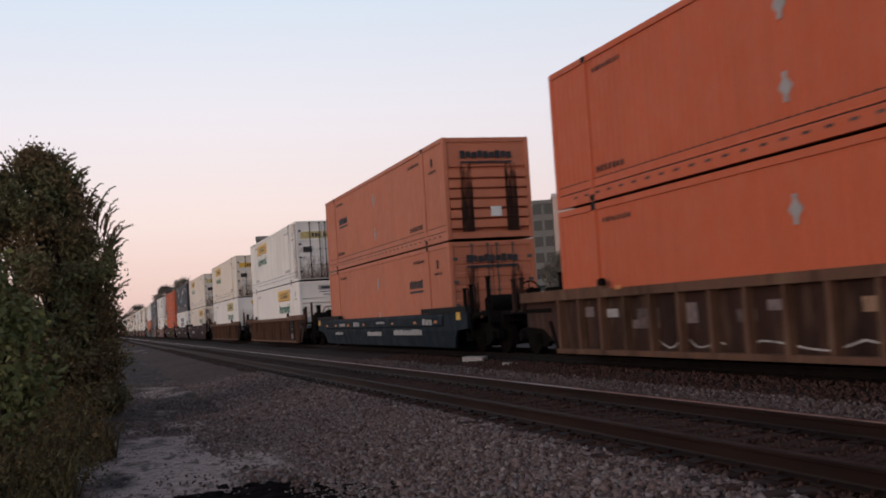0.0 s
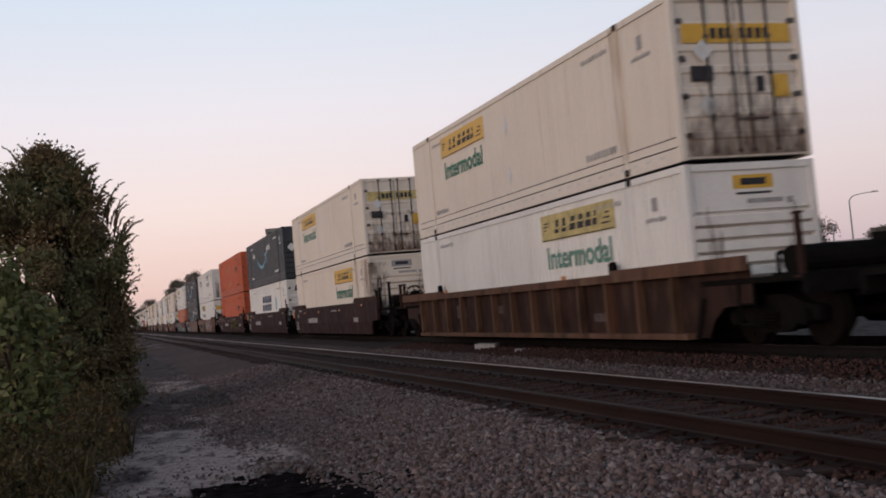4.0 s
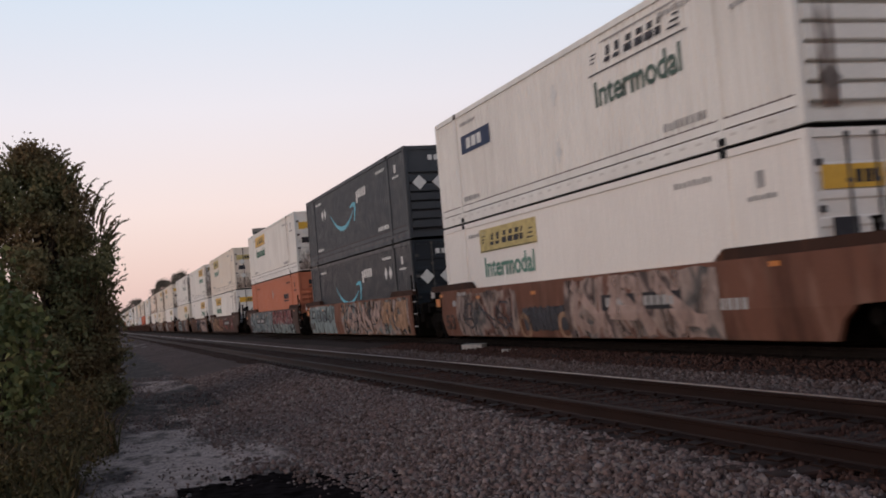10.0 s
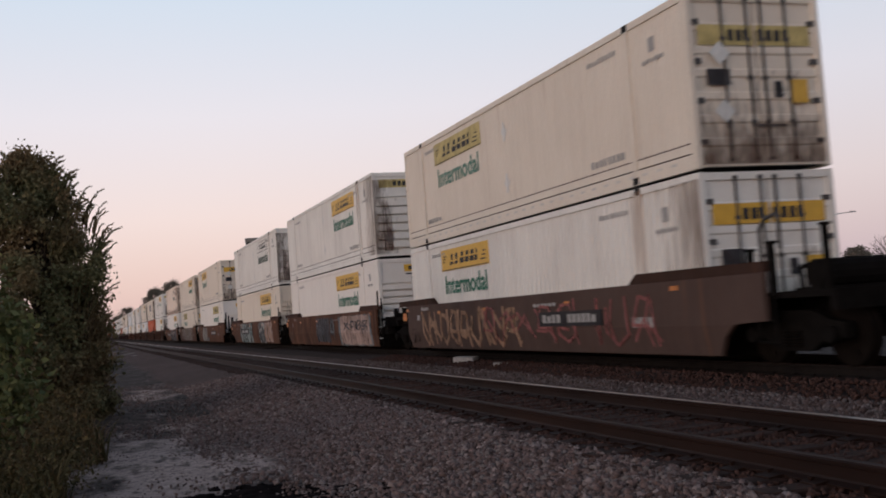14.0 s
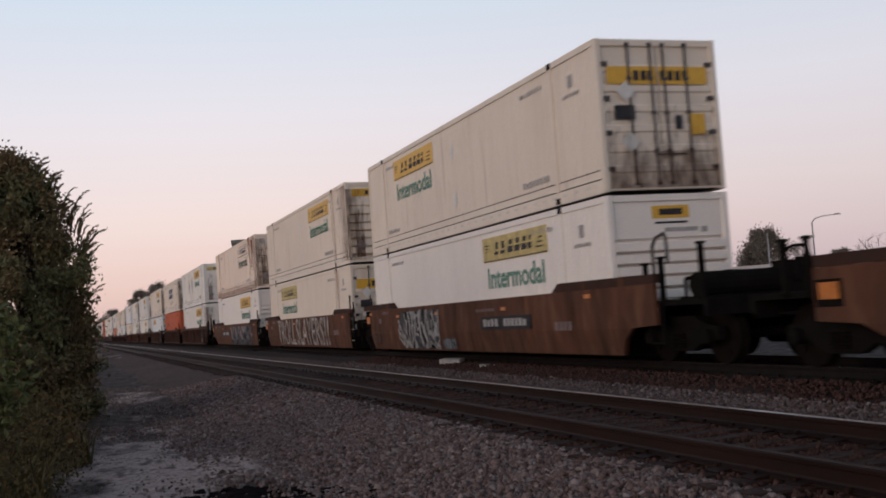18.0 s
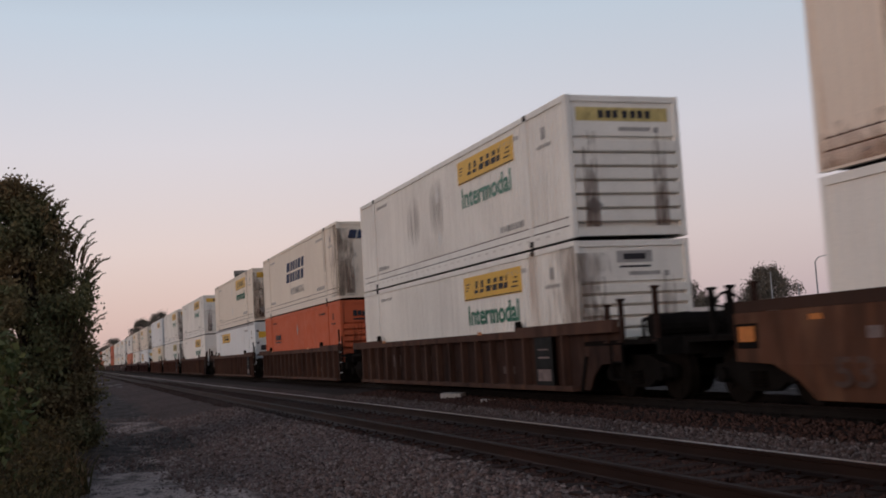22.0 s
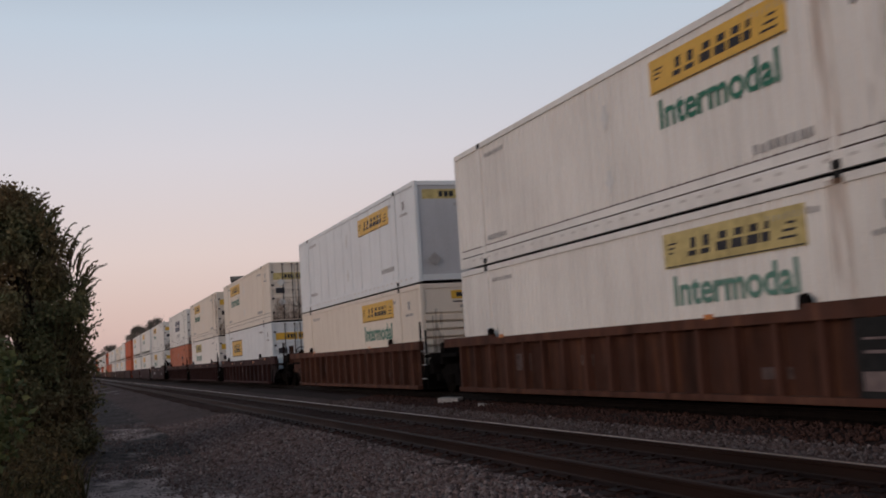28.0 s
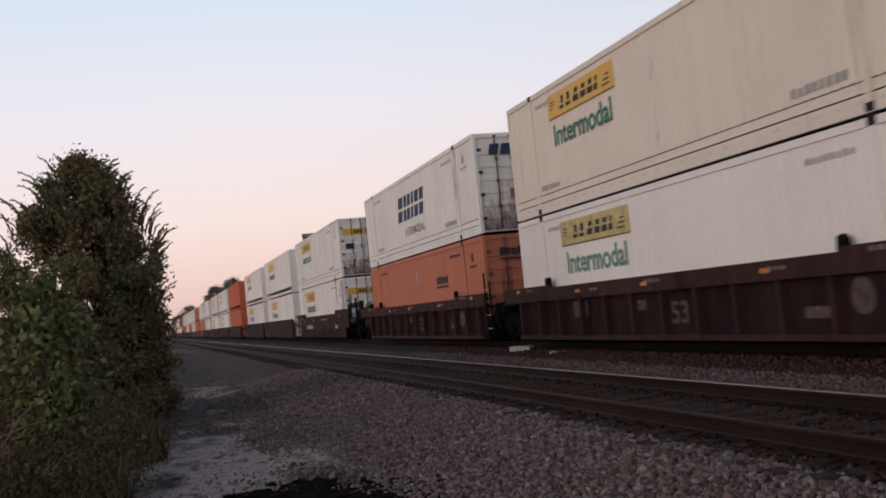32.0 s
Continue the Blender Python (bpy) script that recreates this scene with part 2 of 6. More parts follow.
    b.inputs["Base Color"].default_value = (0.022, 0.032, 0.032, 1)
    return m


M["glass"] = glass_mat()


def lit_mat():
    m, nt, b = material("lit_lamp_glass", 0.4)
    b.inputs["Base Color"].default_value = (0.9, 0.8, 0.6, 1)
    b.inputs["Emission Color"].default_value, b.inputs["Emission Strength"].default_value = (1.0, 0.82, 0.55, 1), 2.5
    return m


M["lit"] = lit_mat()


def leaf_mat(name, a, b_col, turned=None):
    """Leaves that differ one by one; turned: the colour of boughs that autumn has reached."""
    m, nt, b = material(name, 0.75)
    geo = nt.nodes.new("ShaderNodeNewGeometry")
    col = ramp(nt, geo.outputs["Random Per Island"], 0.0, 1.0, a, b_col)
    if turned:
        col = blend(nt, ramp(nt, link_noise(nt, 0.85, detail=3, vary=False), 0.44, 0.60, (0,) * 3, (0.8,) * 3), col, turned)
    nt.links.new(col, b.inputs["Base Color"])
    return m


M["leaf_dark"] = leaf_mat("dark_olive_leaves", (0.080, 0.090, 0.044), (0.165, 0.146, 0.074), (0.175, 0.116, 0.064))
M["leaf_green"] = leaf_mat("mid_green_leaves", (0.070, 0.088, 0.034), (0.160, 0.165, 0.072))
# Distant leaves: haze is mixed into the colour, paler and browner.
M["leaf_far"] = leaf_mat("hazy_far_tree_leaves", (0.11, 0.10, 0.08), (0.20, 0.172, 0.145))
M["weed"] = leaf_mat("dull_weed_blades", (0.030, 0.030, 0.012), (0.105, 0.082, 0.038), (0.085, 0.056, 0.028))
M["dry"] = leaf_mat("dry_straw_blades", (0.13, 0.085, 0.045), (0.24, 0.16, 0.09))


def rail_mat():
    m, nt, b = material("rusty_rail_steel", 0.6, 0.3)
    col = ramp(nt, link_noise(nt, 3, (1, 0.3, 1), 5), 0.3, 0.7, (0.015, 0.0078, 0.0062), (0.030, 0.0150, 0.0112))
    nt.links.new(col, b.inputs["Base Color"])
    relief(nt, b, link_noise(nt, 60), 0.2, 0.004)
    return m


M["rail"] = rail_mat()
M["rail_top"] = plain("worn_rail_head", (0.034, 0.0195, 0.016), 0.7, 0.0, 0.25, 2)


def gravel_mat(name, tone):
    m, nt, b = material(name, 0.9)
    geo = nt.nodes.new("ShaderNodeNewGeometry")
    r = nt.nodes.new("ShaderNodeValToRGB")
    e = r.color_ramp.elements
    e[0].position, e[0].color = 0.0, (0.062, 0.042, 0.038, 1)
    e[1].position, e[1].color = 1.0, (0.27, 0.212, 0.20, 1)
    for pos, c in ((0.35, (0.126, 0.086, 0.078)), (0.6, (0.176, 0.121, 0.111)), (0.85, (0.160, 0.135, 0.128))):
        k = e.new(pos)
        k.color = (*c, 1)
    nt.links.new(geo.outputs["Random Per Island"], r.inputs[0])
    n = ramp(nt, link_noise(nt, 30, vary=False), 0.3, 0.7, (0.80 * tone,) * 3, (1.12 * tone,) * 3)
    nt.links.new(blend(nt, 1.0, r.outputs[0], n, "MULTIPLY"), b.inputs["Base Color"])
    return m


M["stone"] = gravel_mat("grey_pink_ballast_stone", 1.0)
M["stone_dim"] = gravel_mat("darker_ballast_stone", 0.80)


def bed_mat():
    """Ballast seen from afar: cells of stone colour with dark gaps."""
    m, nt, b = material("ballast_bed", 0.95)
    tc = nt.nodes.new("ShaderNodeTexCoord")
    v = nt.nodes.new("ShaderNodeTexVoronoi")
    v.inputs["Scale"].default_value = 17
    nt.links.new(tc.outputs["Object"], v.inputs["Vector"])
    cells = nt.nodes.new("ShaderNodeRGBToBW")
    nt.links.new(v.outputs["Color"], cells.inputs[0])
    col = ramp(nt, cells.outputs[0], 0.1, 0.9, (0.040, 0.028, 0.026), (0.130, 0.094, 0.087))
    big = ramp(nt, link_noise(nt, 0.35, vary=False), 0.3, 0.7, (0.72, 0.66, 0.64), (1.12, 1.08, 1.06))
    nt.links.new(blend(nt, 1.0, col, big, "MULTIPLY"), b.inputs["Base Color"])
    relief(nt, b, v.outputs["Distance"], 0.8, 0.03)
    return m


M["bed"] = bed_mat()


def dirt_mat():
    """Cinder dirt with pale dusty patches."""
    m, nt, b = material("cinder_dirt", 0.95)
    tc = nt.nodes.new("ShaderNodeTexCoord")

    def spots(base, rows):
        total = base
        for cx, cy, rx, ry, amount in rows:
            mp = nt.nodes.new("ShaderNodeMapping")
            mp.vector_type = "TEXTURE"
            mp.inputs["Location"].default_value, mp.inputs["Scale"].default_value = (cx, cy, -0.45), (rx, ry, 4)
            nt.links.new(tc.outputs["Object"], mp.inputs[0])
            gr = nt.nodes.new("ShaderNodeTexGradient")
            gr.gradient_type = "SPHERICAL"
            nt.links.new(mp.outputs[0], gr.inputs[0])
            ma = nt.nodes.new("ShaderNodeMath")
            ma.operation, ma.inputs[1].default_value = "MULTIPLY_ADD", amount
            nt.links.new(gr.outputs["Fac"], ma.inputs[0])
            nt.links.new(total, ma.inputs[2])
            total = ma.outputs[0]
        return total

    dust = spots(link_noise(nt, 1.7, (1.0, 0.42, 1), 9, vary=False), ((1.00, 12.6, 2.1, 4.6, 0.46), (0.9, 18.0, 1.5, 5.0, 0.22), (1.5, 29.0, 1.3, 5.0, 0.30), (2.5, 88.0, 3.0, 16.0, 0.28)))
    patch = ramp(nt, dust, 0.60, 0.78)
    fine = ramp(nt, link_noise(nt, 9, detail=8, vary=False), 0.3, 0.7, (0.6,) * 3, (1.25,) * 3)
    speck = ramp(nt, link_noise(nt, 26, (1, 0.6, 1), 4, vary=False), 0.56, 0.66, (1,) * 3, (0.38,) * 3)
    clod = ramp(nt, link_noise(nt, 6, (1, 0.45, 1), 6, vary=False), 0.53, 0.63, (1,) * 3, (0.36,) * 3)
    mottle = ramp(nt, link_noise(nt, 3.2, (1, 0.6, 1), 9, vary=False), 0.36, 0.66, (0.034, 0.025, 0.023), (0.098, 0.075, 0.070))
    col = blend(nt, patch, mottle, (0.36, 0.278, 0.252))
    for f in (fine, speck, clod):
        col = blend(nt, 1.0, col, f, "MULTIPLY")
    nt.links.new(col, b.inputs["Base Color"])
    relief(nt, b, link_noise(nt, 12, detail=8, vary=False), 0.7, 0.05)
    return m


M["dirt"] = dirt_mat()


def film_mat(name, color, axis, near, gone, lo, hi, stretch, most=0.5):
    """A torn film of grime over paint, thinning out along one axis."""
    m, nt, b = material(name, 0.85)
    b.inputs["Base Color"].default_value = (*color, 1)
    tc = nt.nodes.new("ShaderNodeTexCoord")
    sp = nt.nodes.new("ShaderNodeSeparateXYZ")
    nt.links.new(tc.outputs["Object"], sp.inputs[0])
    mr = nt.nodes.new("ShaderNodeMapRange")
    mr.inputs["From Min"].default_value, mr.inputs["From Max"].default_value = gone, near
    nt.links.new(sp.outputs[axis], mr.inputs["Value"])
    add = nt.nodes.new("ShaderNodeMath")
    add.operation, add.inputs[1].default_value = "MULTIPLY_ADD", 0.42
    nt.links.new(mr.outputs["Result"], add.inputs[0])
    nt.links.new(link_noise(nt, 2.4, stretch, 8), add.inputs[2])
    nt.links.new(ramp(nt, add.outputs[0], lo, hi, (0,) * 3, (most,) * 3), b.inputs["Alpha"])
    return m


def smudge_mat(cy, cz, ry, rz):
    """A soft weathered spot on a side wall."""
    m, nt, b = material("weathered_wall_smudge", 0.8)
    b.inputs["Base Color"].default_value = (0.20, 0.17, 0.16, 1)
    tc = nt.nodes.new("ShaderNodeTexCoord")
    mp = nt.nodes.new("ShaderNodeMapping")
    mp.vector_type = "TEXTURE"
    mp.inputs["Location"].default_value, mp.inputs["Scale"].default_value = (-1.29, cy, cz), (1, ry, rz)
    nt.links.new(tc.outputs["Object"], mp.inputs[0])
    gr = nt.nodes.new("ShaderNodeTexGradient")
    gr.gradient_type = "SPHERICAL"
    nt.links.new(mp.outputs[0], gr.inputs[0])
    ma = nt.nodes.new("ShaderNodeMath")
    ma.operation = "MULTIPLY"
    nt.links.new(gr.outputs["Fac"], ma.inputs[0])
    nt.links.new(ramp(nt, link_noise(nt, 3.0, (1, 2.8, 0.12), 6), 0.35, 0.65), ma.inputs[1])
    nt.links.new(ramp(nt, ma.outputs[0], 0.05, 0.45, (0,) * 3, (0.16,) * 3), b.inputs["Alpha"])
    return m


M["corner_grime"] = film_mat("rusty_corner_grime", (0.13, 0.075, 0.05), "X", -1.30, -0.45, 0.58, 1.2, (2.5, 2.5, 0.9), 0.36)
M["post_grime"] = film_mat("rusty_post_grime", (0.19, 0.12, 0.085), "Y", 0.0, 1.4, 0.58, 1.25, (1, 3, 0.5), 0.32)
M["foot_grime"] = film_mat("rusty_foot_grime", (0.30, 0.135, 0.07), "Z", 0.02, 0.5, 0.50, 1.2, (1.2, 3.0, 1.6), 0.34)
M["run_grime"] = film_mat("rust_runs", (0.27, 0.095, 0.045), "Z", 2.7, -2.5, 0.82, 0.98, (1, 4.5, 0.4), 0.80)
M["seep_grime"] = film_mat("thin_rust_seep", (0.46, 0.28, 0.17), "Z", 2.7, -2.5, 0.72, 1.10, (1, 5.0, 0.4), 0.20)
M["rub_grime"] = film_mat("greasy_rub_marks", (0.11, 0.050, 0.033), "Z", 0.2, 2.4, 0.55, 1.05, (6, 3, 1.2), 0.42)
M["door_grime"] = film_mat("rusty_door_grime", (0.115, 0.062, 0.042), "Z", 0.0, 1.2, 0.55, 1.2, (3.0, 3.0, 1.3), 0.46)
M["dark_grime"] = film_mat("sooty_rub_marks", (0.028, 0.014, 0.011), "Z", 0.6, 2.3, 0.48, 0.95, (7, 3, 1.0), 0.85)
# Rail and tie colours that hold the shade under the train.
M["shaded_rail"] = plain("shade_black_rail", (0.010, 0.0075, 0.0065), 0.8, spread=0.4)
M["shaded_tie"] = plain("shade_black_tie", (0.009, 0.007, 0.006), 0.95, spread=0.4, scale=9)
M["stone_rusty_shaded"] = plain("rust_and_shade_dark_ballast_stone", (0.058, 0.031, 0.025), 0.95, spread=0.6, scale=20)
# Worn head with the sky's glint lightened into its base colour.
M["glint_head"] = plain("worn_rail_head_with_glint", (0.56, 0.49, 0.46), 0.30, 0.85, 0.2, 2)


def thin_coat(m, lo, hi):
    """Sprayed paint lets the plate show through where the coat is thin."""
    nt = m.node_tree
    fac = link_noise(nt, 5.0, (1, 1.3, 0.5), 6)
    nt.links.new(ramp(nt, fac, 0.30, 0.56, (lo,) * 3, (hi,) * 3), nt.nodes["Principled BSDF"].inputs["Alpha"])


for key in list(M):
    if key.startswith("spray_") and key != "spray_black":
        thin_coat(M[key], 0.35, 0.95)


def mural(key, colours, scale, stretch, soft=0.012):
    """Many-coloured spray paint: rounded fields with dark and pale contours between them."""
    m, nt, b = material(key + "_spray_mural", 0.75)
    n = link_noise(nt, scale, stretch, 2.2)
    r = nt.nodes.new("ShaderNodeValToRGB")
    e = r.color_ramp.elements
    lo, hi, k = 0.33, 0.67, len(colours)
    e[0].position, e[0].color = 0.0, (*colours[0], 1)
    e[1].position, e[1].color = 1.0, (*colours[-1], 1)
    for i in range(1, k):
        at = lo + (hi - lo) * i / k
        for pos, c in ((at - soft, colours[i - 1]), (at + soft, colours[i])):
            e.new(pos).color = (*c, 1)
    nt.links.new(n, r.inputs[0])
    fine = ramp(nt, link_noise(nt, 7, (1, 1, 0.5), 6), 0.3, 0.7, (0.62,) * 3, (1.2,) * 3)
    nt.links.new(blend(nt, 1.0, r.outputs[0], fine, "MULTIPLY"), b.inputs["Base Color"])
    thin = ramp(nt, link_noise(nt, 3.0, (1, 1.3, 0.6), 7), 0.34, 0.50, (0.35,) * 3, (1.0,) * 3)
    nt.links.new(thin, b.inputs["Alpha"])
    return m


INK, CHALK = (0.028, 0.028, 0.032), (0.33, 0.32, 0.31)
M["mural_blue"] = mural("blue_grey", [(0.13, 0.15, 0.165), INK, (0.21, 0.235, 0.245), (0.10, 0.125, 0.145), CHALK, (0.15, 0.175, 0.19), (0.14, 0.12, 0.11), (0.19, 0.20, 0.21)], 1.25, (1, 0.9, 0.75))
M["mural_warm"] = mural("sand_and_pink", [(0.27, 0.20, 0.175), INK, (0.23, 0.135, 0.085), (0.30, 0.225, 0.20), (0.13, 0.155, 0.155), (0.24, 0.145, 0.10), INK, (0.31, 0.245, 0.22)], 0.95, (1, 0.8, 0.8))
M["mural_maroon"] = mural("maroon", [(0.13, 0.05, 0.05), (0.27, 0.21, 0.20), (0.15, 0.055, 0.058), (0.09, 0.04, 0.042), (0.25, 0.18, 0.18), (0.14, 0.05, 0.05)], 1.2, (1, 0.9, 0.9))
M["mural_teal"] = mural("pale_teal", [(0.21, 0.255, 0.25), INK, (0.23, 0.265, 0.26), (0.16, 0.20, 0.20), (0.27, 0.29, 0.28), (0.05, 0.055, 0.06), (0.22, 0.26, 0.25)], 1.15, (1, 0.8, 0.9))
M["mural_bold"] = mural("black_and_white", [INK, (0.30, 0.30, 0.30), (0.04, 0.042, 0.046), (0.045, 0.045, 0.05), (0.34, 0.34, 0.33), INK, (0.06, 0.062, 0.066)], 1.0, (1, 0.9, 0.9))
M["mural_dusk"] = mural("slate_and_white", [(0.055, 0.060, 0.068), (0.045, 0.048, 0.056), (0.24, 0.19, 0.185), (0.075, 0.080, 0.09), (0.05, 0.052, 0.06), (0.27, 0.25, 0.25), (0.085, 0.075, 0.08)], 1.1, (1, 0.8, 0.8))
M["mural_rose"] = mural("pale_rose", [(0.29, 0.215, 0.185), (0.31, 0.235, 0.205), (0.10, 0.075, 0.07), (0.33, 0.25, 0.215), (0.145, 0.07, 0.052), (0.30, 0.225, 0.195), (0.12, 0.11, 0.105), (0.31, 0.24, 0.21)], 0.8, (1, 1.2, 0.7))
# Brown bed of the near track; also carries the shade under the train.
M["brown_shaded_bed"] = plain("brown_and_shade_dark_ballast", (0.030, 0.0185, 0.016), 0.95, spread=0.5, scale=9)

# ---- mesh helpers ----
class Geo:
    """Collects quads and polygons, then becomes one mesh."""

    def __init__(self):
        self.v, self.f = [], []

    def box(self, x0, x1, y0, y1, z0, z1):
        k = len(self.v)
        self.v += [(x, y, z) for x in (x0, x1) for y in (y0, y1) for z in (z0, z1)]
        self.f += [tuple(k + i for i in q) for q in ((0, 1, 3, 2), (4, 6, 7, 5), (0, 4, 5, 1), (2, 3, 7, 6), (0, 2, 6, 4), (1, 5, 7, 3))]
        return self

    def chamfer_box(self, x0, x1, y0, y1, z0, z1, c=0.015):
        """A box along z with its four upright edges cut off."""
        ring = [(x0 + c, y0), (x1 - c, y0), (x1, y0 + c), (x1, y1 - c), (x1 - c, y1), (x0 + c, y1), (x0, y1 - c), (x0, y0 + c)]
        return self.prism([(x, y) for x, y in ring], z0, z1, "z")

    def prism(self, poly, a, b, axis="x"):
        """Polygon extruded from a to b. axis x: points are (y, z); y: (x, z); z: (x, y)."""
        put = {"x": lambda p, s: (s, p[0], p[1]), "y": lambda p, s: (p[0], s, p[1]), "z": lambda p, s: (p[0], p[1], s)}[axis]
        k, n = len(self.v), len(poly)
        self.v += [put(p, a) for p in poly] + [put(p, b) for p in poly]
        self.f += [tuple(range(k, k + n)), tuple(range(k + 2 * n - 1, k + n - 1, -1))]
        self.f += [(k + i, k + n + i, k + n + (i + 1) % n, k + (i + 1) % n) for i in range(n)]
        return self

    def cyl(self, p, q, r, n=10, r2=None):
        """A rod from p to q."""
        p, q = Vector(p), Vector(q)
        d = (q - p).normalized()
        u = d.orthogonal().normalized()
        w = d.cross(u)
        k, r2 = len(self.v), r if r2 is None else r2
        for c, rad in ((p, r), (q, r2)):
            self.v += [tuple(c + (u * math.cos(a) + w * math.sin(a)) * rad) for a in [2 * math.pi * i / n for i in range(n)]]
        self.f += [(k + i, k + (i + 1) % n, k + n + (i + 1) % n, k + n + i) for i in range(n)]
        self.f += [tuple(range(k + n - 1, k - 1, -1)), tuple(range(k + n, k + 2 * n))]
        return self

    def ring(self, c, r, t, n=20, axis="x"):
        """A round bar bent to a ring."""
        c = Vector(c)
        k, m = len(self.v), 6
        for i in range(n):
            a = 2 * math.pi * i / n
            for j in range(m):
                b = 2 * math.pi * j / m
                rad, off = r + t * math.cos(b), t * math.sin(b)
                p = (off, rad * math.cos(a), rad * math.sin(a)) if axis == "x" else (rad * math.cos(a), off, rad * math.sin(a))
                self.v.append(tuple(c + Vector(p)))
        for i in range(n):
            for j in range(m):
                self.f.append((k + i * m + j, k + (i + 1) % n * m + j, k + (i + 1) % n * m + (j + 1) % m, k + i * m + (j + 1) % m))
        return self

    def mesh(self, name, mat, fix=True):
        me = bpy.data.meshes.new(name)
        me.from_pydata(self.v, [], self.f)
        if fix:
            bm = bmesh.new()
            bm.from_mesh(me)
            bmesh.ops.recalc_face_normals(bm, faces=bm.faces)
            bm.to_mesh(me)
            bm.free()
        me.materials.append(mat)
        return me


def tube(g, pts, r0, r1, n=7):
    for i in range(len(pts) - 1):
        t0, t1 = i / (len(pts) - 1), (i + 1) / (len(pts) - 1)
        g.cyl(pts[i], pts[i + 1], r0 + (r1 - r0) * t0, n, r0 + (r1 - r0) * t1)


CACHE = {}


def shared(key, build, mat):
    """One mesh for all pieces that are alike."""
    if (key, mat.name) not in CACHE:
        g = Geo()
        build(g)
        CACHE[key, mat.name] = g.mesh(str(key[0] if isinstance(key, tuple) else key), mat)
    return CACHE[key, mat.name]


def part(name, data, parent, label="", m=None):
    ob = new(name, data)
    ob.parent = parent
    if m is not None:
        ob.matrix_basis = m
    if label:
        ob["label"] = label
    if name in SMALL:
        ob["kind"] = "stuff"
    return ob


SMALL = {"logo_print", "stencilling", "number_print", "data_print", "slot_strip", "graffiti", "placard_holder", "branchwork", "twigs", "crown", "shoot_leaves", "leaves"}


def empty(name, m, label, category, group="", kind=""):
    ob = new(name)
    ob.matrix_basis = m
    return tagged(ob, label, category, group, kind)


def raw_mesh(name, verts, faces_flat, n_side, mat):
    """A mesh from arrays, for the very large ones."""
    me = bpy.data.meshes.new(name)
    nf = len(faces_flat) // n_side
    me.vertices.add(len(verts))
    me.vertices.foreach_set("co", np.asarray(verts, dtype=np.float32).ravel())
    me.loops.add(len(faces_flat))
    me.loops.foreach_set("vertex_index", np.asarray(faces_flat, dtype=np.int32))
    me.polygons.add(nf)
    me.polygons.foreach_set("loop_start", np.arange(0, nf * n_side, n_side, dtype=np.int32))
    me.update(calc_edges=True)
    me.materials.append(mat)
    return me


TEXTS = {}


def lettering(text, width, height, mat, weight=0.02):
    """Flat letters in the built-in font, reading along -y, face towards -x, from the origin."""
    key = (text, width, height, mat.name, weight)
    if key not in TEXTS:
        cu = bpy.data.curves.new("lettering", "FONT")
        cu.body, cu.size, cu.offset = text, 1.0, weight
        ob = bpy.data.objects.new("lettering", cu)
        scene.collection.objects.link(ob)
        me = bpy.data.meshes.new_from_object(ob.evaluated_get(bpy.context.evaluated_depsgraph_get()))
        bpy.data.objects.remove(ob)
        xs, ys = [v.co.x for v in me.vertices], [v.co.y for v in me.vertices]
        for v in me.vertices:
            v.co = (0, -(v.co.x - min(xs)) / (max(xs) - min(xs)) * width, (v.co.y - min(ys)) / (max(ys) - min(ys)) * height)
        me.materials.append(mat)
        TEXTS[key] = me
    return TEXTS[key]


# ---- ground: one sheet, shaped up to the raised ballast bed ----
def bed_height(x):
    """Height of the ground across the line, rail head of the near track at zero."""
    pts = [(-500, -0.6), (-6, -0.50), (0.0, -0.46), (2.2, -0.44), (3.3, -0.28), (3.9, -0.215), (4.3, -0.200), (6.5, -0.200), (6.9, -0.21), (7.6, -0.27), (8.5, -0.24),
           (9.3, -0.16), (12.3, -0.16), (13.6, -0.55), (20, -0.6), (600, -0.6)]
    return float(np.interp(x, [p[0] for p in pts], [p[1] for p in pts]))


def make_ground():
    xs = [-1500, -400, -120, -40, -15, -8, -5] + [round(-4 + 0.4 * i, 2) for i in range(12)] + [round(0.8 + 0.2 * i, 2) for i in range(66)] + [15, 18, 24, 40, 90, 200, 500, 1500]
    ys = [-300, -60, -20, 0, 3] + [4 + 0.5 * i for i in range(80)] + [44 + 2 * i for i in range(30)] + [110, 140, 200, 300, 500, 900, 1600, 3000]
    v, f = [], []
    for y in ys:
        for x in xs:
            z = bed_height(x)
            if -5 < x < 14 and 3 < y < 110:
                z += 0.045 * noise.noise((x * 0.8, y * 0.5, 3.0)) + 0.02 * noise.noise((x * 2.5, y * 2.5, 7.0))
                if x > 3.6:
                    z = min(z, bed_height(x) + 0.012)
            v.append((x, y, z))
    nx = len(xs)
    for j in range(len(ys) - 1):
        for i in range(nx - 1):
            f.append((j * nx + i, j * nx + i + 1, (j + 1) * nx + i + 1, (j + 1) * nx + i))
    me = bpy.data.meshes.new("ground")
    me.from_pydata(v, [], f)
    me.materials.append(M["dirt"])
    me.materials.append(M["bed"])
    me.materials.append(M["brown_shaded_bed"])
    mids = [(xs[i] + xs[i + 1]) / 2 for i in range(nx - 1)]
    for k, p in enumerate(me.polygons):
        x = mids[k % (nx - 1)]
        p.material_index = 1 if 2.2 + 0.5 * noise.noise((0.0, p.center.y * 0.3, 1.0)) < x < 13.6 else 0
        # Near track's brown bed, and painted train shade from 8.35 outwards.
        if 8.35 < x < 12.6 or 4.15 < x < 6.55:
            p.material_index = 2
        p.use_smooth = True
